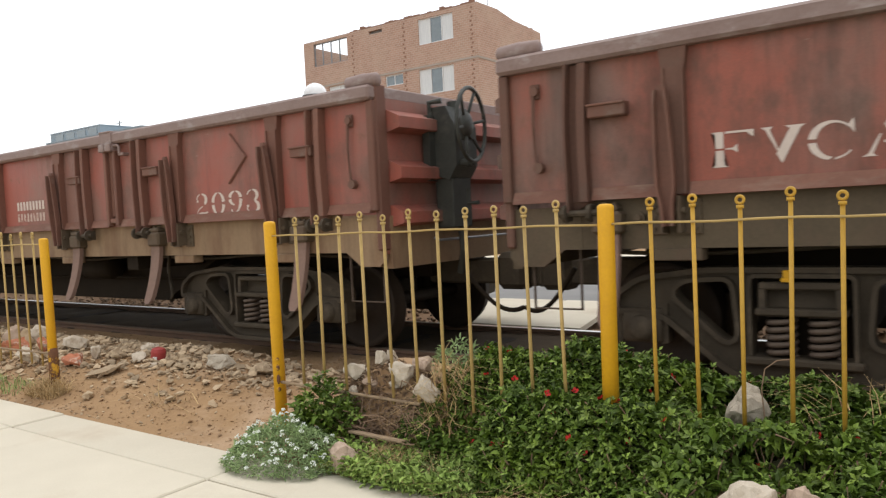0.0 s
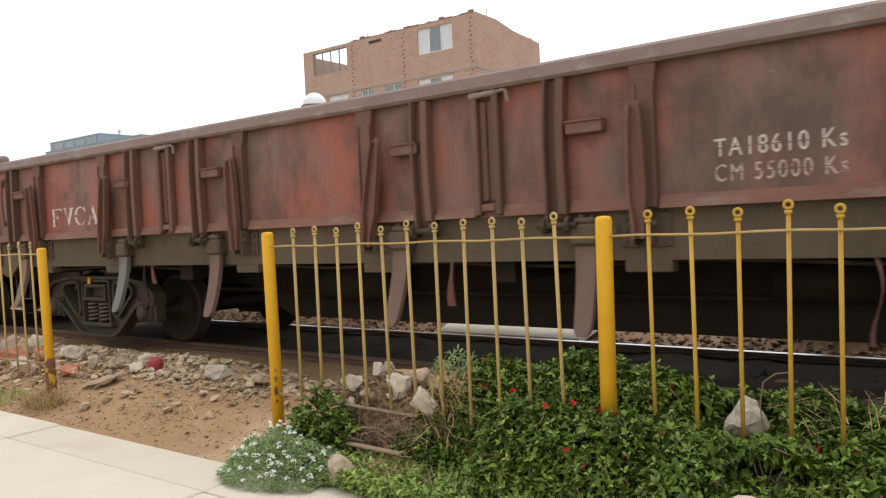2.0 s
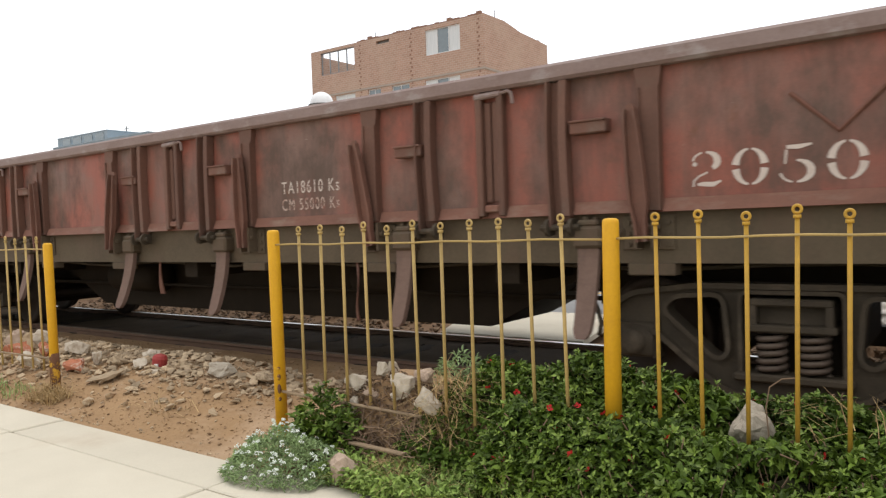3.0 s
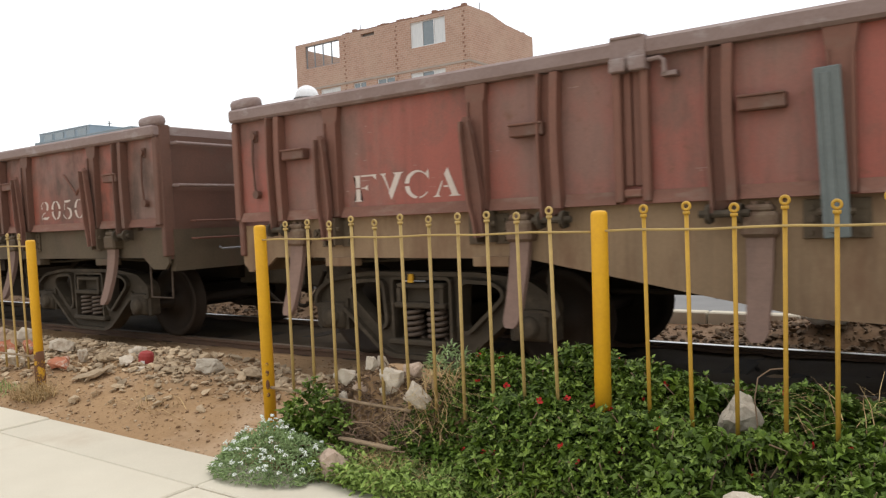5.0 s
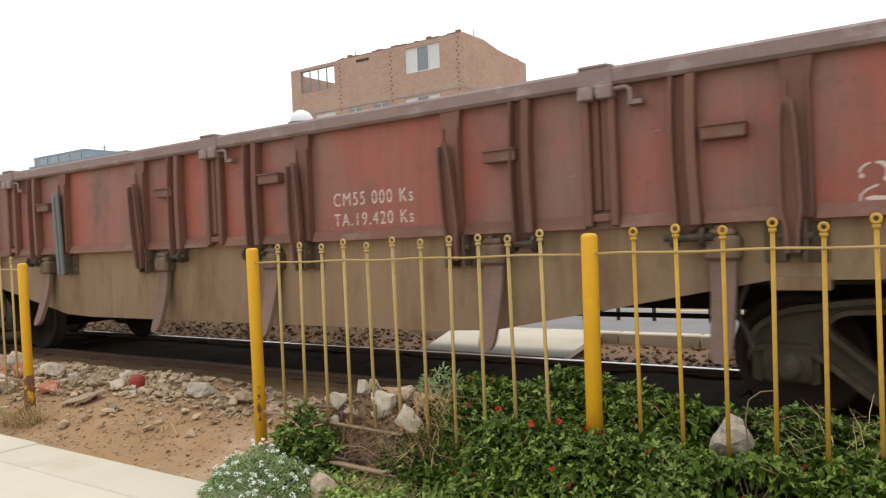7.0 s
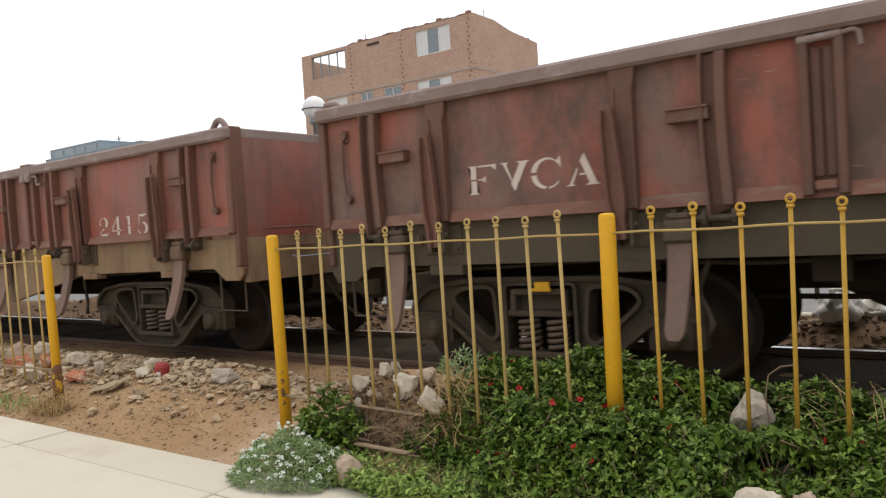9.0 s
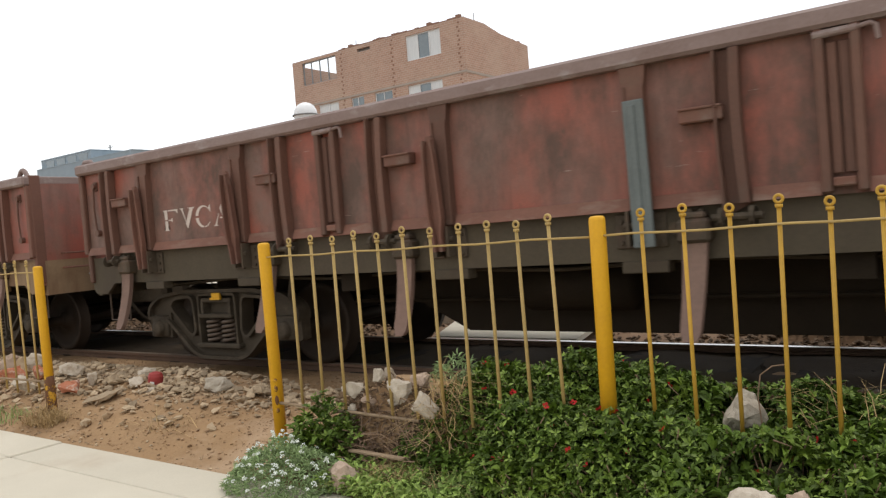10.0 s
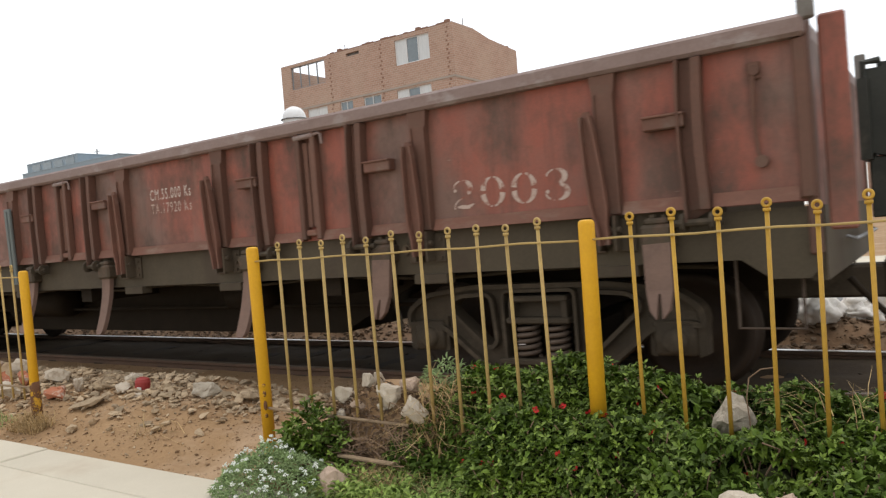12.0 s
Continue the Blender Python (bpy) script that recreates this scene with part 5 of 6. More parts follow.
    for s in (-1, 1):
        bm = bmesh.new()
        prism(bm, outline, *sorted((s * (H - 0.03), s * (H - 0.09))))
        part("side_sill", mesh_of(bm, spec["sill"]), w, "dusty brown steel side sill")
    for k in range(8):
        part("sill_boss", cached("boss", sill_paint, lambda bm: (rod(bm, [(0, -0.03, 0), (0, 0, 0)], 0.04, 10), rod(bm, [(0, -0.05, 0), (0, 0, 0)], 0.022, 8))), w, at=(0.95 + k * 1.87, -H + 0.031, 1.13))
    side_parts(w, spec)
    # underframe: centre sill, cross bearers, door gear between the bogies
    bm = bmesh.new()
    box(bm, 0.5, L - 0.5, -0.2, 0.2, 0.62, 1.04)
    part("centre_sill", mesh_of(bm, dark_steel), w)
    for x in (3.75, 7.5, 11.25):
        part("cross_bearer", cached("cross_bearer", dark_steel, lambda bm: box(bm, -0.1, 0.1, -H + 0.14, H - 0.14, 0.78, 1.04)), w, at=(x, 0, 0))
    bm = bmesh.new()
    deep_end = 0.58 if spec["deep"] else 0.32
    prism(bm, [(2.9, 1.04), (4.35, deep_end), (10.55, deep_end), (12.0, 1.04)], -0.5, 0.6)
    part("discharge_hopper", mesh_of(bm, dark_steel), w, "near-black discharge gear, under-floor shade in its colour")
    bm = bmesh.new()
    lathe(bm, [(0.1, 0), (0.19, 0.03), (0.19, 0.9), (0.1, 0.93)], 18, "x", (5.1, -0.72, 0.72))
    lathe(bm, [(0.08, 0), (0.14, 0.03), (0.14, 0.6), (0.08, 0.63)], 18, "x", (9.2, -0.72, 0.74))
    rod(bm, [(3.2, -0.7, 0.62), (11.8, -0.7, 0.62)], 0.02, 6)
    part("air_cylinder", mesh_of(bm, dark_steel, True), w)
    # bogies
    wheels = []
    for bx in (1.82, 13.12):
        for s in (-1, 1):
            fr = part("bogie_frame", cached("side_frame", bogie_steel, side_frame), w, "dusty cast steel bogie side frame", pose(bx, s * 1.16, 0, 0, 0, 0 if s < 0 else 180))
            for k in (-0.118, 0.118):
                part("coil_spring", cached("coil", spring_steel, coil, True), fr, "", (k, -0.03, 0.255))
            bl = part("spring_cap", cached("cap", bogie_steel, lambda bm: (box(bm, -0.25, 0.25, -0.13, 0.06, 0.51, 0.555, 0.01), box(bm, -0.23, -0.19, -0.11, 0.05, 0.555, 0.67), box(bm, 0.19, 0.23, -0.11, 0.05, 0.555, 0.67), box(bm, -0.23, 0.23, -0.11, 0.05, 0.665, 0.71, 0.01), box(bm, -0.2, 0.2, -0.02, 0.05, 0.55, 0.67))), fr)
            for k in (-0.97, 0.97):
                part("axle_box", cached("axle_box", bogie_steel, lambda bm: (lathe(bm, [(0.05, -0.12), (0.08, -0.11), (0.09, -0.05), (0.1, 0.05)], 16, "y"), box(bm, -0.14, 0.14, -0.07, 0.05, -0.1, 0.13, 0.02)), True), fr, "", (k, -0.03, RADIUS))
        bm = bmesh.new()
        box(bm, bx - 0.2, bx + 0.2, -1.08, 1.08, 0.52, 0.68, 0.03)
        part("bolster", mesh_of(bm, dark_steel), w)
        # unseen dark block added behind the springs to stop sky gleaming through
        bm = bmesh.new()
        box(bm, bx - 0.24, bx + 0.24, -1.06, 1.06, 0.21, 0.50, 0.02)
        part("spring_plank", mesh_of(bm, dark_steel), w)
        for k in (-0.97, 0.97):
            ws = part("wheelset", cached("wheelset", wheel_steel, wheelset, True), w, "rusty steel wheels on their axle", (bx + k, 0, RADIUS))
            wheels.append((ws, bx + k))
            for s in (-1, 1):
                part("brake_shoe", cached("brake_shoe", dark_steel, lambda bm: box(bm, -0.04, 0.04, -0.05, 0.05, 0, 0.35, 0.02)), w, at=(bx + k - (0.48 if k > 0 else -0.46), s * 0.74, 0.25))
    if spec["yellow"]:
        bm = bmesh.new()
        gx, gw = spec["yellow"]
        box(bm, -0.5 * gw, 0.35 * gw, -0.012, 0.012, 0, 0.05, 0.004)
        box(bm, -0.7 * gw, 0.4 * gw, -0.014, 0.008, -0.02, 0.004, 0.003)
        part("load_gauge", mesh_of(bm, yellow_paint), w, "yellow painted clip on the bogie", (gx, -1.285, 0.735))
    # air pipe and cables along the underframe, a loose one by a lever
    bm = bmesh.new()
    rod(bm, [(0.6 + 0.46 * k, -1.18, 0.90 - 0.02 * math.sin(k * 1.3)) for k in range(31)], 0.016, 6)
    part("air_pipe", mesh_of(bm, bogie_steel, True), w)
    for x in (3.05, 11.95):
        bm = bmesh.new()
        rod(bm, [(x + 0.04 * math.sin(k * 1.1), -1.38 - 0.02 * math.sin(k), 1.05 - 0.075 * k) for k in range(9)], 0.018, 6)
        part("hanging_chain", mesh_of(bm, bogie_steel, True), w, "rusty chain hanging from the sill")
    for x, z0, z1, wide in spec["straps"]:
        bm = bmesh.new()
        n = 8
        rows = []
        for k in range(n + 1):
            u = k / n
            c, h, half = x + 0.03 * math.sin(u * 5), z0 + (z1 - z0) * u, wide * (0.6 + 0.4 * math.sin(2 + u * 6))
            rows.append([bm.verts.new((c + a * half, -1.44 - 0.03 * math.sin(u * 4) + b, h)) for a, b in ((-1, 0), (1, 0), (1, 0.015), (-1, 0.015))])
        for p, q in zip(rows, rows[1:]):
            for k in range(4):
                bm.faces.new((p[k], p[(k + 1) % 4], q[(k + 1) % 4], q[k]))
        bm.faces.new(rows[0])
        bm.faces.new(rows[-1][::-1])
        part("hanging_strap", mesh_of(bm, arm_paint), w, "torn dusty strap hanging from a lever")
    if spec["brake"] is not None:
        bm = bmesh.new()
        X = L + (0.13 if spec["stake"] else 0.05)
        by = spec["brake"]
        prism(bm, [(X, 1.56), (X + 0.18, 1.5), (X + 0.26, 1.62), (X + 0.26, 1.95), (X + 0.17, 2.12), (X, 2.12)], by, by + 0.32)
        prism(bm, [(X - 0.02, 1.5), (X + 0.05, 1.5), (X + 0.05, 2.05), (X - 0.02, 2.05)], by - 0.08, by + 0.4)
        rod(bm, [(X + 0.15, by + 0.16, 1.56), (X + 0.15, by + 0.22, 0.9), (X + 0.05, by + 0.3, 0.7)], 0.035, 8)
        rod(bm, [(X + 0.3, by + 0.1, 1.42), (X + 0.3, by + 0.1, 1.3), (X + 0.4, by + 0.1, 1.3)], 0.02, 6)
        rod(bm, [(X + 0.02, by - 0.02, 2.02), (X + 0.02, by - 0.02, 2.16), (X + 0.12, by + 0.02, 2.17)], 0.024, 8)
        rod(bm, [(X + 0.14, by + 0.16, 2.10), (X + 0.14, by + 0.16, 2.17)], 0.05, 10)
        for z in (1.64, 1.86):
            rod(bm, [(X + 0.22, by + 0.08, z), (X + 0.38, by + 0.08, z)], 0.035, 10)
            rod(bm, [(X + 0.33, by + 0.08, z), (X + 0.35, by + 0.08, z)], 0.05, 10)
        box(bm, X + 0.02, X + 0.2, by + 0.02, by + 0.3, 1.1, 1.52, 0.01)
        bracket = part("brake_gearbox", mesh_of(bm, brake_black), w, "weathered black hand brake gear box")
        bm = bmesh.new()
        ring(bm, (0, 0, 0), 0.30, 0.018, "x", 32, 8)
        for k in range(6):
            a = k * math.pi / 3 + 0.2
            rod(bm, [(-0.05, 0.04 * math.cos(a), 0.04 * math.sin(a)), (0.0, 0.30 * math.cos(a), 0.30 * math.sin(a))], 0.014, 6)
        lathe(bm, [(0.10, -0.07), (0.11, -0.03), (0.05, 0.0)], 16, "x")
        part("hand_wheel", mesh_of(bm, brake_black, True), w, "spoked iron hand brake wheel", pose(X + 0.40, by + 0.04, 1.94, 0, 0, 11))
    else:
        bm = bmesh.new()
        for z in (1.12, 1.30):
            rod(bm, [(L + 0.01, -1.2, z), (L + 0.07, -1.18, z), (L + 0.07, -0.6, z), (L + 0.01, -0.58, z)], 0.013, 6)
        part("grab_rail", mesh_of(bm, post_paint), w)
    for row in spec["words"]:
        text_on(w, *row)
    if spec.get("diamond"):
        bm = bmesh.new()
        rod(bm, [(p, -HALF - 0.008, q) for p, q in spec["diamond"]], 0.012, 4)
        part("card_holder", mesh_of(bm, post_paint), w, "angled steel waybill holder")
    for c in w.children:      # the body sits lower on tired springs
        if spec["sag"] and c.name.split(".")[0] not in ("bogie_frame", "wheelset", "bolster", "brake_shoe"):
            c.matrix_basis = Matrix.Translation((0, 0, -spec["sag"])) @ c.matrix_basis
    return w, wheels




def fleet_words(number, low, upper, z_up, lower, z_low, x0, x1, faint, mark=1.365, start=1.46, num=12.62):
    return [("FVCA", start, start + 1.01, mark, mark + 0.205, white_stencil), (number, num, num + 0.95, low, low + 0.215, faint_stencil if number == "2003" else white_stencil),
            (upper, x0, x1, z_up, z_up + 0.105, white_stencil), (lower, x0, x1, z_low, z_low + 0.10, faint)]


base = dict(straps=(), caps=(0, 1), arm_shift=0.0, short_leg=set(), seed=1, joints=(0.0, 3.74, 7.52, 11.26, 15.0), clips=True, fitting=sill_paint, post=post_paint, stake=False, sag=0.0, pale_leg=set(), yellow=False, paint=red_paint, sill=sill_paint, grey=set(), lean={}, swing={}, no_blade=set(), deep=False, plain_end=False, rungs=False, brake=None, diamond=None)
SPECS = [
    dict(base, seed=1, joints=(0.0, 3.74, 7.5, 11.26, 14.97), at=-18.80, label="red-brown ore wagon with a spoked hand brake wheel", brake=-0.87, sill=ochre_sill, words=fleet_words("2093", 1.315, 9, 1.52, 9, 1.38, 9.03, 9.73, faint_stencil), diamond=((13.2, 2.05), (13.41, 1.83), (13.15, 1.6))),
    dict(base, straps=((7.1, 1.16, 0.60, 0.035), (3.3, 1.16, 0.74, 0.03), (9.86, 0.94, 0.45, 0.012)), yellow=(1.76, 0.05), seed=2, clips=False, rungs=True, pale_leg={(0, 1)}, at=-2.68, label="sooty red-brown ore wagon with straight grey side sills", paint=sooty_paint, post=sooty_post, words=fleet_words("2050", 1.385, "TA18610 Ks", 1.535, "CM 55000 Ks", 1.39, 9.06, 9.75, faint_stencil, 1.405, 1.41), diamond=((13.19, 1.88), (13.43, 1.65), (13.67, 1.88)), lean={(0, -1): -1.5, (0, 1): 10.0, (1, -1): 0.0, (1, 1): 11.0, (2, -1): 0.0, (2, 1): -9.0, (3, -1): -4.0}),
    dict(base, caps=(0,), arm_shift=0.015, seed=3, sag=0.0, joints=(0.0, 3.71, 7.42, 11.16, 14.91), fitting=brown_fitting, yellow=(1.76, 0.05), at=13.45, label="red-brown ore wagon with deep fish-bellied side sills", deep=True, plain_end=True, sill=ochre_sill, words=fleet_words("2415", 1.325, "CM55 000 Ks", 1.53, "TA.19.420 Ks", 1.37, 8.85, 9.65, white_stencil, 1.375, 1.39, 12.55), grey={(1, -1)}, lean={(1, -1): -2.2, (3, 1): -0.5}),
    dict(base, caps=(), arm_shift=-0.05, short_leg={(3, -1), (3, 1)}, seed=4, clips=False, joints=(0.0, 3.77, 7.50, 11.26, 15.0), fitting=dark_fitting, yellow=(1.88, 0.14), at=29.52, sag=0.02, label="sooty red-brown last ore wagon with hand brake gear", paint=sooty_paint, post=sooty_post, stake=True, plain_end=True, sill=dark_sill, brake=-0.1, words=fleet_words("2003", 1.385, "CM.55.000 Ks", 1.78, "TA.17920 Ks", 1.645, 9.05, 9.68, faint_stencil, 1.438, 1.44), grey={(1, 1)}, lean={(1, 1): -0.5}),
]
TRAIN = [build_wagon(s) for s in SPECS]


def train_at(t):
    for (a, p), (b, q) in zip(RUN, RUN[1:]):
        if a <= t <= b:
            return p + (q - p) * (t - a) / (b - a)
    return RUN[-1][1]


def motions():
    for spec, (wagon, wheels) in zip(SPECS, TRAIN):
        walk(wagon, [(t, pose(spec["at"] + s, CENTRE, RAIL)) for t, s in RUN])
        for ws, x in wheels:
            walk(ws, [(k / 10, pose(x, 0, RADIUS, 0, math.degrees(train_at(k / 10) / RADIUS), 0)) for k in range(121)])


# ---- plants and stones ----
def leaf_cloud(spots, length, width, seed, material, droop=0.3):
    """Pointed folded leaves at the given spots (place, outward way)."""
    rnd = random.Random(seed)
    verts, faces = [], []
    for p, out in spots:
        ln, wd = length * rnd.uniform(0.6, 1.25), width * rnd.uniform(0.7, 1.2)
        d = (Vector((rnd.gauss(0, 1), rnd.gauss(0, 1), rnd.gauss(0, 0.6))) + out * 0.9).normalized()
        s = d.cross(Vector((rnd.gauss(0, 0.35), rnd.gauss(0, 0.35), 1))).normalized()
        u = s.cross(d)
        o = Vector(p)
        i = len(verts)
        for a, b, c in ((0, 0, 0), (0.4, -0.5, 0.14), (0.4, 0, 0), (0.4, 0.5, 0.14), (0.75, -0.34, 0.02), (0.75, 0, -0.08), (0.75, 0.34, 0.02), (1.0, 0, -droop)):
            verts.append(o + d * (a * ln) + s * (b * wd) + u * (c * ln))
        faces += [(i, i + 2, i + 1), (i, i + 3, i + 2), (i + 1, i + 2, i + 5, i + 4), (i + 2, i + 3, i + 6, i + 5), (i + 4, i + 5, i + 7), (i + 5, i + 6, i + 7)]
    return joined(verts, faces, material)


def shrub_top(x, y):
    """The height of the leaf canopy over the soil bank, or None where the bank is bare."""
    edge = noise.noise((x * 2.2, y * 2.2, 5)) * 0.12
    left = -2.41 + (3.0 - y) * -0.10 + edge + 0.25 * smooth_step(2.95, 2.75, y) * smooth_step(2.5, 2.7, y)
    if x < left:
        return None
    front = 2.82 - 0.16 * smooth_step(-2.0, -1.7, x) - 0.41 * smooth_step(-1.45, -0.85, x) + 0.04 * math.sin(x * 5) + 0.6 * edge
    if y < front or y > 4.0 + edge:
        return None
    if abs(x + 0.78) < 0.13 and 3.0 < y < 3.3:
        return 0.37 + 0.08 * noise.noise((x * 8, y * 8, 2))
    if -0.76 < x < -0.36 and y < 2.56:
        return None
    if -0.76 < x < -0.36 and 2.3 < y < 2.78:
        return min(0.31, 0.12 + 0.5 * smooth_step(front - 0.12, front + 0.62, y)) + 0.03 * noise.noise((x * 8, y * 8, 2))
    h = (0.40 - 0.04 * smooth_step(-1.6, -0.8, x)) * smooth_step(front - 0.12, front + 0.34 + 0.16 * smooth_step(-1.4, -0.9, x), y) + 0.05 + 0.18 * smooth_step(2.98, 3.3, y) - 0.30 * smooth_step(3.22, 3.85, y) - 0.07 * smooth_step(-1.6, -0.8, x) * smooth_step(2.95, 3.2, y)
    h *= 0.55 + 0.33 * smooth_step(left, left + 0.25, x) + 0.12 * smooth_step(-2.0, -1.5, x)
    return h + 0.075 * noise.noise((x * 3.1, y * 3.1, 1)) + 0.06 * noise.noise((x * 8, y * 8, 2))


def build_shrub():
    s = thing("flowering_shrubs", "dense dark green ground-cover shrubs dotted with small red flowers", "shrub", at=(0, 0, 0))
    rnd = random.Random(11)
    spots, stems, flowers = [], [], []
    tries = 0
    while len(spots) < 50000 and tries < 200000:
        tries += 1
        x, y = rnd.uniform(-2.7, 1.2), rnd.uniform(2.15, 4.05)
        h = shrub_top(x, y)
        if h is None:
            continue
        e = 0.04
        hx, hy = shrub_top(x + e, y), shrub_top(x, y - e)
        out = Vector((-(0 if hx is None else (hx - h) / e), ((0 if hy is None else hy) - h) / e * 1.0, 1)).normalized()
        p = Vector((x, y, max(0.03, h - abs(rnd.gauss(0, 0.05)))))
        spots.append((p, out))
        if rnd.random() < 0.0052:
            flowers.append(p + out * 0.03)
        if rnd.random() < 0.03:
            stems.append((p, out))
    # the front face of the canopy, hanging over the pavement edge
    for _ in range(17000):
        x = rnd.uniform(-2.3, 1.2)
        y = rnd.uniform(2.2, 2.95)
        if y > 2.95 - 0.4 * smooth_step(-1.4, -0.85, x):
            continue
        h = shrub_top(x, y)
        if h is None:
            continue
        spots.append((Vector((x, y - 0.02, rnd.uniform(0.0, max(0.02, h)))), Vector((0, -0.8, 0.6))))
    # a small clump at the foot of the post
    for _ in range(1150):
        a, r = rnd.uniform(0, 6.3), rnd.random() ** 0.6
        x, y = -2.96 + 0.24 * r * math.cos(a), 2.92 + 0.15 * r * math.sin(a)
        z = 0.07 + rnd.random() * (0.39 - 0.24 * r)
        spots.append((Vector((x, y, z)), Vector((math.cos(a) * r, math.sin(a) * r, 0.6)).normalized()))
        if rnd.random() < 0.006:
            flowers.append(Vector((x, y - 0.03, z + 0.03)))
    part("foliage", leaf_cloud(spots, 0.046, 0.026, 3, leaf_green), s, "glossy green leaves")
    tagged(s.children[0], kind="stuff")
    # shoot tips: whorls of larger young leaves over the canopy
    verts, faces = [], []
    for p, out in rnd.sample(spots, 4600):
        axis = (out + Vector((rnd.gauss(0, 0.3), rnd.gauss(0, 0.3) - 0.25, 0.3))).normalized()
        side = axis.cross(Vector((0.3, 1, 0.2))).normalized()
        over = axis.cross(side)
        n, a0, size = rnd.choice((3, 4, 4, 5)), rnd.uniform(0, 6.3), rnd.uniform(0.02, 0.034)
        o = p + axis * rnd.uniform(0.005, 0.04)
        for k in range(n):
            a = a0 + 6.283 * k / n + rnd.gauss(0, 0.15)
            d = (side * math.cos(a) + over * math.sin(a) + axis * rnd.uniform(0.2, 1.5)).normalized()
            q = d.cross(axis).normalized()
            ln = size * rnd.uniform(0.6, 1.35)
            i = len(verts)
            for u, v, c in ((0, 0, 0), (0.45, -0.21, 0.06), (0.45, 0, 0), (0.45, 0.21, 0.06), (1.0, 0, -0.12)):
                verts.append(o + d * (u * ln) + q * (v * ln) + axis * (c * ln))
            faces += [(i, i + 2, i + 1), (i, i + 3, i + 2), (i + 1, i + 2, i + 4), (i + 2, i + 3, i + 4)]
    tagged(part("young_growth", joined(verts, faces, tip_green), s, "fresh green whorls of leaves at the shoot tips"), kind="stuff")
    bm = bmesh.new()
    for p, out in stems:
        rod(bm, [(p.x, p.y, p.z - 0.12), (p.x + rnd.gauss(0, 0.02), p.y + rnd.gauss(0, 0.02), p.z - 0.02), p + out * 0.04], 0.003, 4)
    tagged(part("undergrowth", mesh_of(bm, twig), s), kind="stuff")
    petals = cached("red_flower", petal_red, lambda bm: [bmesh.ops.create_circle(bm, cap_ends=True, segments=6, radius=0.0085, matrix=Matrix.Translation((0.010 * math.cos(k * 1.57), 0.010 * math.sin(k * 1.57), 0.003)) @ Euler((0.5 * math.sin(k * 1.57), -0.5 * math.cos(k * 1.57), 0)).to_matrix().to_4x4()) for k in range(4)])
    for p in flowers[:170]:
        part("flower", petals, s, at=pose(*p, 50 + rnd.uniform(-35, 35), rnd.uniform(-40, 40), rnd.uniform(0, 360)))
    # added dark sheet under the leaves blocks light and holds the canopy's shade
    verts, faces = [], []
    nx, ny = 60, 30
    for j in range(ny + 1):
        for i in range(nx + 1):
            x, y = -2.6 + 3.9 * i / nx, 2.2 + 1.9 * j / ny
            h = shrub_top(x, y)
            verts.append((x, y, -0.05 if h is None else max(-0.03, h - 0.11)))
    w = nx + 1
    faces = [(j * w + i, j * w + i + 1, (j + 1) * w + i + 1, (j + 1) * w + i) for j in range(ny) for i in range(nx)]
    part("leaf_litter", joined(verts, faces, core_shade_green, True), s, "dark core sheet under the leaves, canopy shade in its colour")


build_shrub()


def build_alyssum():
    s = thing("white_flower_clump", "low clump of white alyssum flowers spilling onto the pavement", "flowers")
    rnd = random.Random(21)
    spots, heads = [], []
    for k in range(5200):
        a, r = rnd.uniform(0, 6.283), math.sqrt(rnd.random())
        x, y = -3.00 + (0.41 + 0.07 * math.sin(3 * a) + 0.04 * math.sin(7 * a)) * r * math.cos(a), 2.65 + (0.25 + 0.03 * math.sin(2 * a)) * r * math.sin(a)
        top = (0.17 * (1 - r ** 2.0) + 0.03) * (1 + 0.5 * noise.noise((x * 9, y * 9, 4)))
        z = top * rnd.uniform(0.25, 1) if rnd.random() < 0.5 else top
        spots.append((Vector((x, y, max(0.012, z - 0.01))), Vector((0.7 * r * math.cos(a), 0.7 * r * math.sin(a), 0.8)).normalized()))
        if k % 44 == 0:
            heads.append(Vector((x, y, top + rnd.uniform(0.008, 0.035))))
    tagged(part("foliage", leaf_cloud(spots, 0.03, 0.0085, 5, alyssum_leaf), s, "narrow grey-green leaves"), kind="stuff")

    def head(bm):
        r2 = random.Random(2)
        for _ in range(15):
            v = Vector((r2.gauss(0, 1), r2.gauss(0, 1), abs(r2.gauss(0, 0.8)))).normalized() * 0.0115
            bmesh.ops.create_icosphere(bm, subdivisions=1, radius=0.0031, matrix=Matrix.Translation(v))
    hm = cached("white_head", petal_white, head)
    for p in heads:
        part("blossom", hm, s, at=pose(*p, rnd.uniform(-25, 25), rnd.uniform(-25, 25), rnd.uniform(0, 360)))


build_alyssum()


def blades(name, label, spots, height, width, material, seed, lean=0.5, category="grass"):
    rnd = random.Random(seed)
    verts, faces = [], []
    for x, y, z in spots:
        h, a = height * rnd.uniform(0.5, 1.2), rnd.uniform(0, 6.283)
        d = Vector((math.cos(a), math.sin(a), 0))
        s = Vector((-d.y, d.x, 0)) * width
        ln = lean * rnd.uniform(0.2, 1.4)
        i = len(verts)
        p = Vector((x, y, z))
        for u in (0, 0.5, 1.0):
            c = p + d * (ln * h * u * u) + Vector((0, 0, h * (u - 0.35 * ln * u * u)))
            verts += [c - s * (1 - 0.8 * u), c + s * (1 - 0.8 * u)]
        faces += [(i, i + 1, i + 3, i + 2), (i + 2, i + 3, i + 5, i + 4)]
    return thing(name, label, category, kind="stuff", data=joined(verts, faces, material))


rnd = random.Random(31)


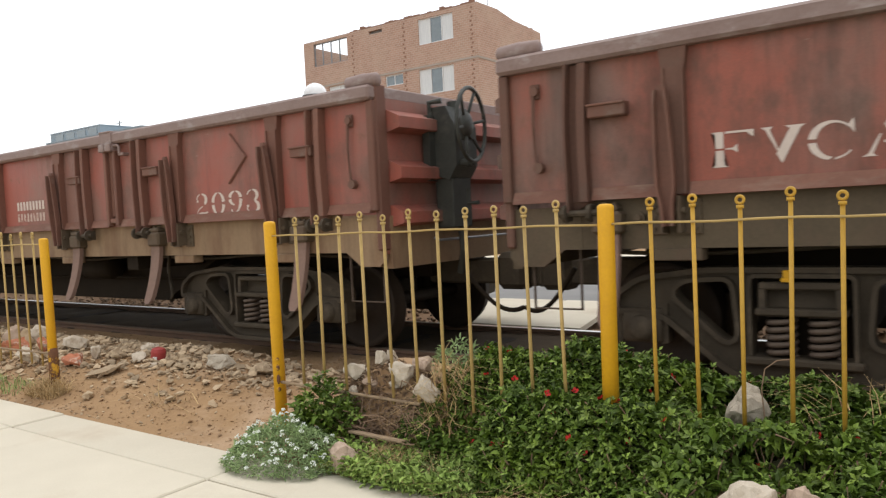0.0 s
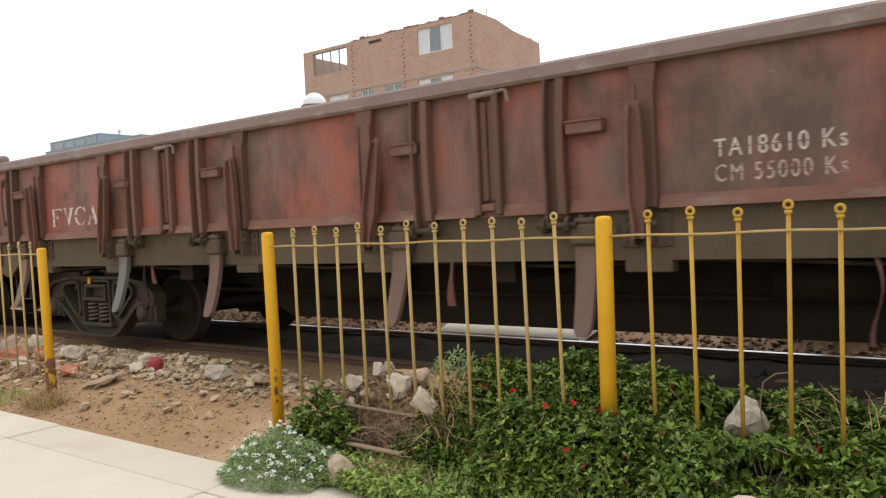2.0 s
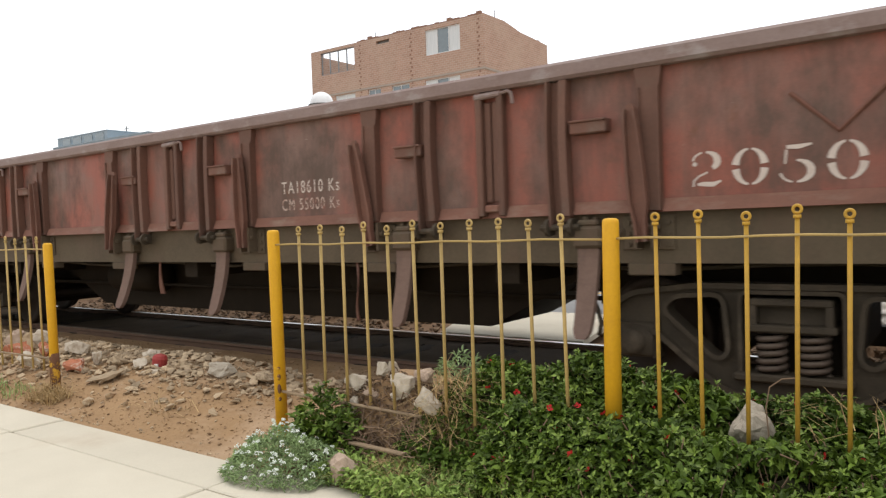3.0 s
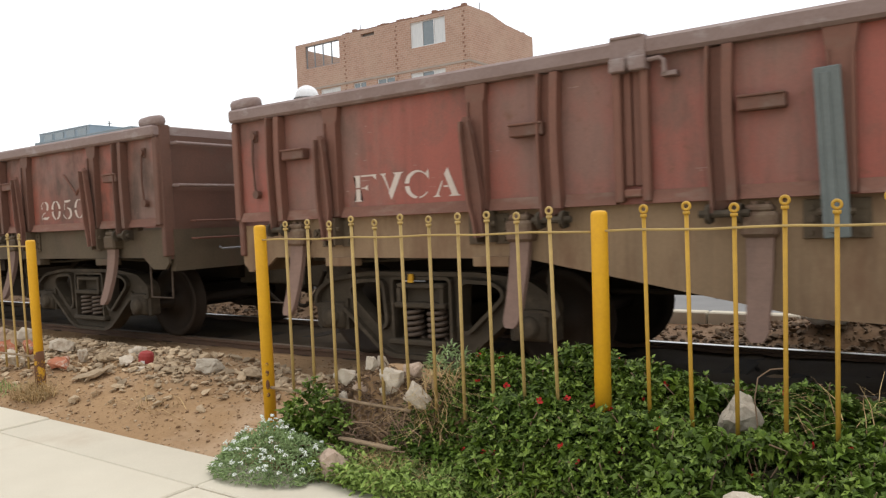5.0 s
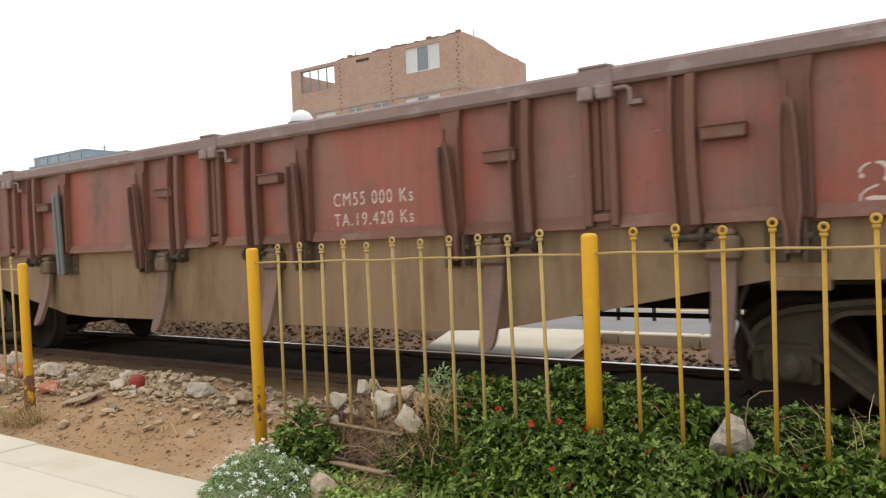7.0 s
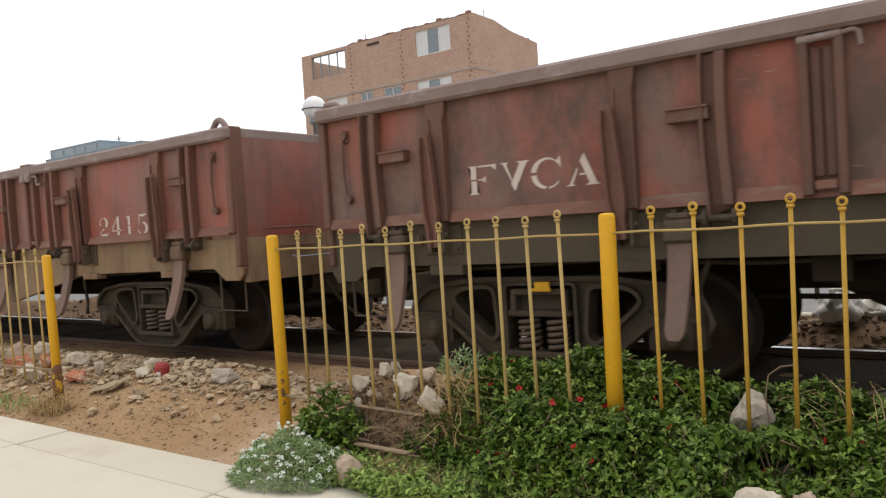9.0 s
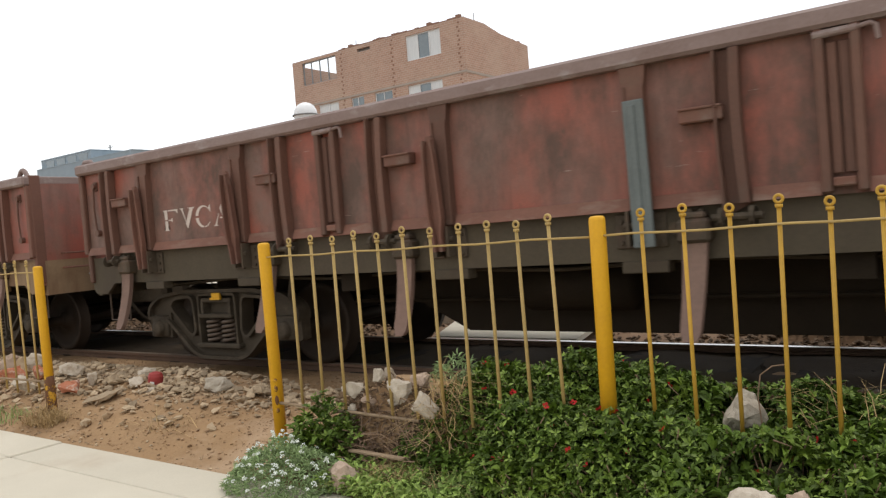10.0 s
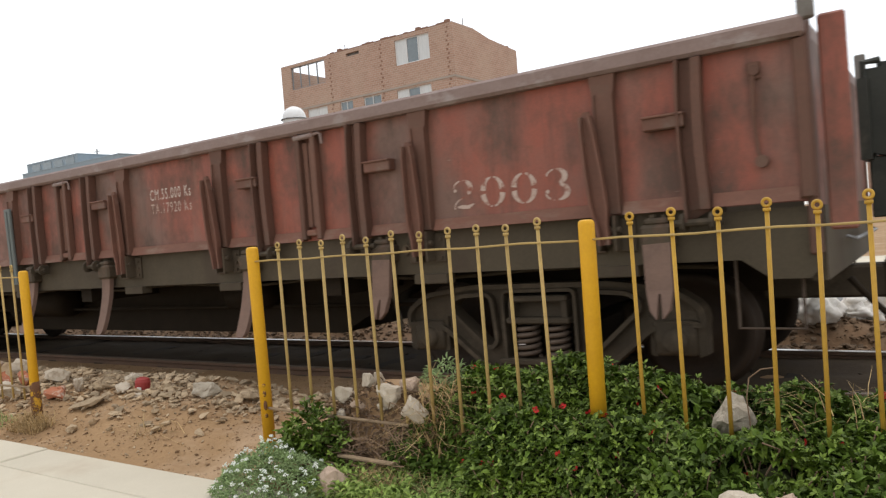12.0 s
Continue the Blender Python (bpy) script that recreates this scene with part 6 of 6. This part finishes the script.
def scatter(n, x0, x1, y0, y1, lift=0.0):
    return [(x, y, ground_height(x, y) + lift) for x, y in ((rnd.uniform(x0, x1), rnd.uniform(y0, y1)) for _ in range(n))]


blades("straw", "dry yellow straw lying at the foot of the post", scatter(420, -6.2, -5.8, 2.8, 2.98), 0.14, 0.0028, straw, 1, 1.3)
blades("straw", "dry yellow grass hanging over the rocks", scatter(190, -2.30, -2.12, 2.92, 3.1, 0.13), 0.17, 0.0025, straw, 2, 2.0)
blades("straw", "a few dry straws scattered on the dirt", scatter(26, -4.95, -4.3, 2.92, 3.12, 0.01), 0.2, 0.003, straw, 12, 2.6)
tall = []
for _ in range(300):
    a, r, u = rnd.uniform(0, 6.3), rnd.random() ** 0.5, rnd.random()
    x, y = -2.28 + 0.2 * r * math.cos(a) * (1.1 - 0.6 * u), 3.28 + 0.15 * r * math.sin(a)
    tall.append((Vector((x, y, ground_height(x, y) + 0.22 * u * (1 - 0.3 * r))), Vector((0.5 * math.cos(a), 0.5 * math.sin(a), 0.8)).normalized()))
thing("weeds", "leafy grey-green weeds growing behind the rocks", "weeds", kind="stuff", data=leaf_cloud(tall, 0.045, 0.012, 45, alyssum_leaf))
blades("grass", "short mixed grass along the pavement edge", scatter(1100, -2.5, -1.75, 2.63, 2.86, 0.03), 0.09, 0.005, weed_green, 4, 0.9)
blades("straw", "dry grass mixed into the verge", scatter(300, -2.6, -1.75, 2.64, 2.86, 0.04), 0.11, 0.0026, straw, 5, 1.4)
blades("grass", "sparse grass between the bank and the rail", scatter(900, -2.0, 2.0, 3.8, 4.4), 0.10, 0.003, leaf_green, 6, 0.7)
blades("weeds", "green weeds at the foot of the railing", scatter(300, -7.6, -6.3, 2.75, 2.95), 0.08, 0.004, weed_green, 7, 0.9, "weeds")
blades("straw", "dry straw and dead grass at the foot of the shrubs", scatter(200, -1.66, -1.28, 2.58, 2.70, 0.12) + scatter(220, -2.50, -2.25, 2.70, 2.90, 0.05), 0.12, 0.0026, straw, 14, 1.8)
blades("straw", "pale dry tendrils tangled in the shrubs", [(x, y, 0.36 + 0.06 * (k % 3)) for k, (x, y, z) in enumerate(scatter(60, -0.52, -0.28, 3.05, 3.3))], 0.16, 0.0022, straw, 15, 1.6)
bm = bmesh.new()
rod(bm, [(-0.70, 3.10, 0.36), (-0.715, 3.11, 0.52), (-0.705, 3.13, 0.60), (-0.66, 3.14, 0.635), (-0.60, 3.14, 0.645)], 0.003, 5)
thing("dry_twig", "single dry bent twig standing beside the boulder", "twig", data=mesh_of(bm, twig))
# dry twigs among the rocks
bm = bmesh.new()
for _ in range(170):
    x, y = rnd.uniform(-3.0, -2.35), rnd.uniform(2.78, 3.05)
    z = ground_height(x, y) + rnd.uniform(-0.05, 0.05)
    a, b = rnd.uniform(-0.22, 0.22), rnd.uniform(-0.14, 0.12)
    rod(bm, [(x, y, z), (x + a * 0.5, y - 0.05, z + b * 0.5 + 0.04), (x + a, y - 0.08, z + b)], 0.0028, 4)
thing("twigs", "tangle of dry brown twigs among the rocks", "twigs", kind="stuff", data=mesh_of(bm, twig))


dead = []
for _ in range(2400):
    x, y = rnd.uniform(-3.05, -2.15), rnd.uniform(2.72, 3.12)
    dead.append((Vector((x, y, ground_height(x, y) + rnd.uniform(0, 0.05))), Vector((rnd.gauss(0, 0.5), -0.5, 0.6)).normalized()))
thing("dead_leaves", "brown dead leaves littering the rock bank", "dead leaves", kind="stuff", data=leaf_cloud(dead, 0.05, 0.014, 41, twig))
green = []
for _ in range(4600):
    x = rnd.uniform(-2.75, -1.7)
    y = rnd.uniform(2.60 + 0.03 * math.sin(x * 9), 2.88)
    if rnd.random() < smooth_step(-2.05, -1.75, x):
        continue
    if noise.noise((x * 4, y * 4, 9)) > -0.28 and not (-2.76 < x < -2.35 and y > 2.78 and rnd.random() < 0.6):
        green.append((Vector((x, y, max(0.0, ground_height(x, y)) + rnd.uniform(0.01, 0.09))), Vector((0, -0.3, 0.8)).normalized()))
thing("creeping_weeds", "low creeping green weeds on the verge", "weeds", kind="stuff", data=leaf_cloud(green, 0.045, 0.022, 43, verge_leaf))


def rest_stone(name, label, material, seed, x, y, size, sink=0.2, rot=(0, 0, 0), rough=0.25, flat=1.0, z=None, category="rock", group="", taper=0.0):
    me = stone_mesh(material, seed, rough, flat, taper, True)
    m = Euler([radians(a) for a in rot]).to_matrix().to_4x4() @ Matrix.Diagonal((*size, 1))
    low = min((m @ v.co).z for v in me.vertices)
    high = max((m @ v.co).z for v in me.vertices)
    base = ground_height(x, y) if z is None else z
    ob = thing(name, label, category, group, data=me)
    ob.matrix_basis = Matrix.Translation((x, y, base - low - sink * (high - low))) @ m
    return ob


# rocks propped against the railing
for seed, x, y, z, sz, rot in ((2, -2.85, 3.05, 0.38, (0.15, 0.13, 0.18), (0, 10, 20)), (4, -2.68, 3.08, 0.47, (0.10, 0.09, 0.14), (0, 0, 60)), (6, -2.495, 3.035, 0.375, (0.18, 0.15, 0.26), (10, -15, 10)), (7, -2.32, 3.02, 0.30, (0.17, 0.14, 0.28), (15, 25, 0)), (26, -2.836, 3.03, 0.29, (0.09, 0.09, 0.12), (0, 0, 0)), (27, -2.56, 3.05, 0.34, (0.1, 0.1, 0.12), (0, 0, 0))):
    rest_stone("rock", "pale angular rock heaped against the yellow railing", white_rock, seed, x, y, sz, 0.0, rot, 0.2, z=z, group="rocks at the railing")
for seed, x, y, sz, rot, m in ((22, -2.90, 3.17, (0.15, 0.12, 0.16), (0, 10, 20), pale_rock), (4, -2.68, 3.17, (0.09, 0.08, 0.15), (0, 0, 60), pale_rock),
                               (14, -2.44, 3.14, (0.16, 0.12, 0.2), (0, 0, 10), pink_rock), (9, -2.86, 3.02, (0.10, 0.08, 0.12), (0, 0, 0), pale_rock), (11, -3.15, 2.92, (0.13, 0.1, 0.13), (0, 0, 30), pale_rock), (12, -2.60, 2.86, (0.11, 0.1, 0.1), (0, 0, 70), pink_rock), (16, -2.75, 3.06, (0.12, 0.1, 0.12), (0, 0, 20), pink_rock), (18, -2.97, 3.04, (0.09, 0.08, 0.1), (0, 0, 40), pale_rock), (20, -2.45, 2.9, (0.1, 0.08, 0.1), (0, 0, 40), grey_rock)):
    rest_stone("rock", "pale angular rock heaped against the yellow railing", m, seed, x, y, sz, 0.12, rot, 0.2, group="rocks at the railing")
rest_stone("boulder", "grey pointed boulder among the shrubs", grey_rock, 15, -0.78, 3.13, (0.25, 0.2, 0.32), 0.0, (0, 4, 30), 0.16, z=0.35, taper=0.5)
rest_stone("rock", "rounded sandstone lump beside the white flowers", pink_rock, 23, -2.63, 2.69, (0.22, 0.19, 0.25), 0.05, (10, 20, 0), 0.12, z=0.03)
rest_stone("paving_block", "broken pale concrete block at the pavement edge", white_rock, 19, -0.615, 2.50, (0.21, 0.17, 0.27), 0.0, (0, 0, 15), 0.1, z=0.2)
rest_stone("paving_block", "broken pinkish concrete block at the pavement edge", pink_rock, 21, -0.465, 2.53, (0.17, 0.15, 0.22), 0.0, (0, 0, -10), 0.1, z=0.2)
bm = bmesh.new()
box(bm, -0.19, 0.19, -0.016, 0.016, 0, 0.014, 0.003)
thing("timber_batten", "weathered pale timber batten lying in the verge", "timber", at=pose(-2.55, 2.86, 0.145, 0, 0, -3), data=mesh_of(bm, wood_pale))

# the rubble strip: large pieces one by one, the rest as loose gravel
for seed, x, y, sz, flat, tilt, m, label in (
        (30, -6.38, 3.32, (0.40, 0.30, 0.24), 0.7, (8, 0, 10), brick_red, "broken orange brick lump with mortar"),
        (31, -5.80, 3.26, (0.46, 0.34, 0.16), 0.5, (14, -8, 12), rubble_stone, "flat tan slab of broken concrete"),
        (46, -7.02, 3.22, (0.44, 0.22, 0.36), 0.8, (20, 10, -8), pale_rock, "pale plaster slab leaning against the railing"),
        (32, -6.92, 3.60, (0.36, 0.28, 0.34), 0.9, (0, 12, 20), pale_rock, "pale broken lump of plaster"),
        (33, -6.28, 3.46, (0.16, 0.12, 0.30), 0.9, (0, 8, 0), pale_rock, "upright pale shard of plaster"),
        (41, -6.05, 3.52, (0.28, 0.22, 0.20), 0.8, (0, -6, -20), rubble_stone, "yellowish stone in the rubble"),
        (43, -5.75, 3.53, (0.28, 0.18, 0.14), 0.6, (10, 14, -25), pale_rock, "flat pale plaster slab in the rubble"),
        (42, -5.49, 3.46, (0.20, 0.14, 0.10), 0.5, (6, 0, 15), pale_rock, "flat pale plaster slab on the dirt"),
        (40, -5.96, 3.78, (0.22, 0.18, 0.20), 0.9, (0, 0, 30), pale_rock, "pale stone in the rubble"),
        (34, -4.87, 3.68, (0.30, 0.26, 0.24), 0.9, (0, 6, 15), grey_rock, "grey stone block in the rubble"),
        (35, -5.46, 2.92, (0.17, 0.13, 0.13), 0.9, (0, 0, -20), rubble_stone, "loose stone on the dirt"),
        (47, -5.25, 3.15, (0.15, 0.11, 0.10), 0.8, (0, 0, 10), rubble_stone, "loose stone on the dirt"),
        (48, -4.82, 3.12, (0.12, 0.09, 0.08), 0.8, (0, 0, 40), rubble_stone, "loose stone on the dirt"),
        (49, -5.12, 3.48, (0.17, 0.13, 0.12), 0.8, (0, 10, 10), rubble_stone, "tan stone in the rubble"),
        (44, -7.57, 3.38, (0.34, 0.26, 0.30), 0.9, (0, 0, 25), brick_red, "lump of red brickwork in the rubble"),
        (50, -7.20, 3.46, (0.24, 0.20, 0.28), 0.9, (0, 12, 0), brick_red, "lump of red brick in the rubble"),
        (38, -8.02, 3.58, (0.34, 0.28, 0.44), 0.9, (0, 0, 20), pink_rock, "pinkish lump of masonry"),
        (39, -7.74, 3.60, (0.26, 0.22, 0.42), 0.9, (0, 6, 70), rubble_stone, "lump of broken masonry"),
        (37, -7.54, 3.62, (0.26, 0.24, 0.40), 0.9, (0, -8, 40), pale_rock, "pale lump of masonry"),
        (45, -4.5, 3.8, (0.24, 0.2, 0.18), 0.8, (0, 0, 0), rubble_stone, "grey stone in the rubble")):
    rest_stone("rubble_block", label, m, seed, x, y, sz, 0.06, tilt, 0.3, flat, category="rubble", group="large pieces of the rubble strip")

can = thing("plastic_container", "small crushed red plastic container in the rubble", "container", at=pose(-5.58, 3.6, ground_height(-5.58, 3.6) + 0.0, 0, 6, 20))
bm = bmesh.new()
lathe(bm, [(0.05, 0.0), (0.06, 0.015), (0.062, 0.075), (0.05, 0.10), (0.025, 0.11)], 16)
part("body", mesh_of(bm, can_red), can)
bm = bmesh.new()
box(bm, -0.005, 0.03, -0.066, -0.058, 0.015, 0.04)
part("label", mesh_of(bm, label_white), can, "small white label")


def loose_stones(name, label, n, place, sizes, material, seed):
    """Many small broken stones joined: gravel and rubble nobody could count."""
    r2 = random.Random(seed)
    protos = [stone_mesh(material, 100 + k, 0.55, 0.8) for k in range(6)]
    verts, faces = [], []
    for _ in range(n):
        x, y = place(r2)
        me = protos[r2.randrange(6)]
        sz = sizes[0] + (sizes[1] - sizes[0]) * r2.random() ** 3.2
        m = Matrix.Translation((x, y, ground_height(x, y) + sz * 0.18)) @ Euler((r2.uniform(-0.5, 0.5), r2.uniform(-0.5, 0.5), r2.uniform(0, 6.3))).to_matrix().to_4x4() @ Matrix.Diagonal((sz * r2.uniform(0.8, 1.3), sz, sz * r2.uniform(0.6, 1.0), 1))
        i = len(verts)
        verts += [m @ v.co for v in me.vertices]
        faces += [tuple(i + k for k in p.vertices) for p in me.polygons]
    return thing(name, label, "rubble", kind="stuff", data=joined(verts, faces, material))


def strip(r2):
    x = -3.6 - 6.5 * r2.random() ** 0.8
    y = min(4.75, max(2.95, r2.gauss(3.75 + 0.12 * smooth_step(-5, -3.5, x), 0.33)))
    if x > -4.6 and y < 3.5 and r2.random() < 0.8:
        y = r2.uniform(3.7, 4.4)
    return x, y


loose_stones("rubble", "loose pale rubble stones along the track", 6200, strip, (0.015, 0.125), rubble_stone, 1)
loose_stones("gravel", "fine gravel scattered over the dirt", 4200, lambda r: (-3.0 - 6 * r.random() ** 0.7, r.uniform(2.68, 4.6)), (0.006, 0.045), brown_stone, 2)
loose_stones("dirt_clods", "small clods and chips of brown dirt", 9500, lambda r: (r.uniform(-8.5, -3.0), r.uniform(2.67, 4.9)), (0.004, 0.028), dirt, 6)
loose_stones("ballast", "dusty ballast stones round the rails, darkened for train shade", 2500, lambda r: (r.uniform(-14, 2), r.uniform(5.35, 6.6)), (0.02, 0.07), dark_stone, 3)
loose_stones("gravel", "dusty gravel on the shoulder of the track", 2000, lambda r: (r.uniform(-14, -2.5), r.uniform(4.4, 5.15)), (0.01, 0.05), brown_stone, 8)
loose_stones("gravel", "small stones along the verge of the pavement", 700, lambda r: (r.uniform(-7.5, -1.4), r.gauss(2.68, 0.07)), (0.006, 0.04), rubble_stone, 4)

# rubble heaps and sacks across the track
loose_stones("rubble", "heaps of brown rubble across the track", 8500, lambda r: (r.choice((r.gauss(-0.9, 0.8), r.gauss(-1.3, 1.3), r.gauss(-9.5, 1.0), r.gauss(-12.5, 0.8), r.gauss(-7, 0.9), r.uniform(-17, -6))), r.uniform(7.1, 8.7)), (0.015, 0.12), far_stone, 5)
for x, y, sx, sz, rot in ((-1.08, 7.75, 0.34, 0.34, 10), (-0.62, 8.3, 0.50, 0.40, -25), (-0.78, 7.95, 0.30, 0.22, 40)):
    s = thing("sack", "bulging white woven rubble sack across the track", "sack", "rubble sacks", at=pose(x, y, ground_height(x, y) - 0.03, 0, 0, rot))
    bm = bmesh.new()
    bmesh.ops.create_icosphere(bm, subdivisions=4, radius=0.5)
    for v in bm.verts:
        c = v.co.copy()
        fold = 0.16 * noise.noise(c * 4 + Vector((x * 5, 0, 0))) - 0.10 * abs(noise.noise(c * 9 + Vector((0, x * 3, 0)))) + 0.05 * noise.noise(c * 20)
        v.co = Vector((c.x * sx * (1.3 - 0.7 * max(0, c.z)), c.y * 0.5, (c.z + 0.42) * sz)) + fold * c
        v.co.z = max(0, v.co.z)
    part("bag", mesh_of(bm, sack_white, True), s)
    bm = bmesh.new()
    ring(bm, (0, 0, sz * 0.92), 0.07, 0.025, "z", 12, 6)
    part("tied_mouth", mesh_of(bm, sack_white, True), s)

# low far houses along the street beyond
for x, y, w, h, m in ((-4.7, 60, 13, 5.3, brickwork), (17, 64, 12, 7.5, brickwork), (-78, 55, 14, 5, brickwork), (32, 62, 12, 5.5, blue_wall)):
    hs = thing("street_house", "plain low street house far beyond the track", "house", "far street houses", at=(x, y, 0))
    bm = bmesh.new()
    box(bm, 0, w, 0, 8, 0, h)
    part("wall", mesh_of(bm, m), hs)
    bm = bmesh.new()
    box(bm, -0.15, w + 0.15, -0.15, 8.15, h, h + 0.15)
    part("roof", mesh_of(bm, mortar_grey), hs)
    for k in range(int(w / 3)):
        bm = bmesh.new()
        box(bm, 1 + k * 3, 2.3 + k * 3, -0.05, 0.02, h - 1.9, h - 0.8)
        part("window", mesh_of(bm, pane_mat), hs)

motions()
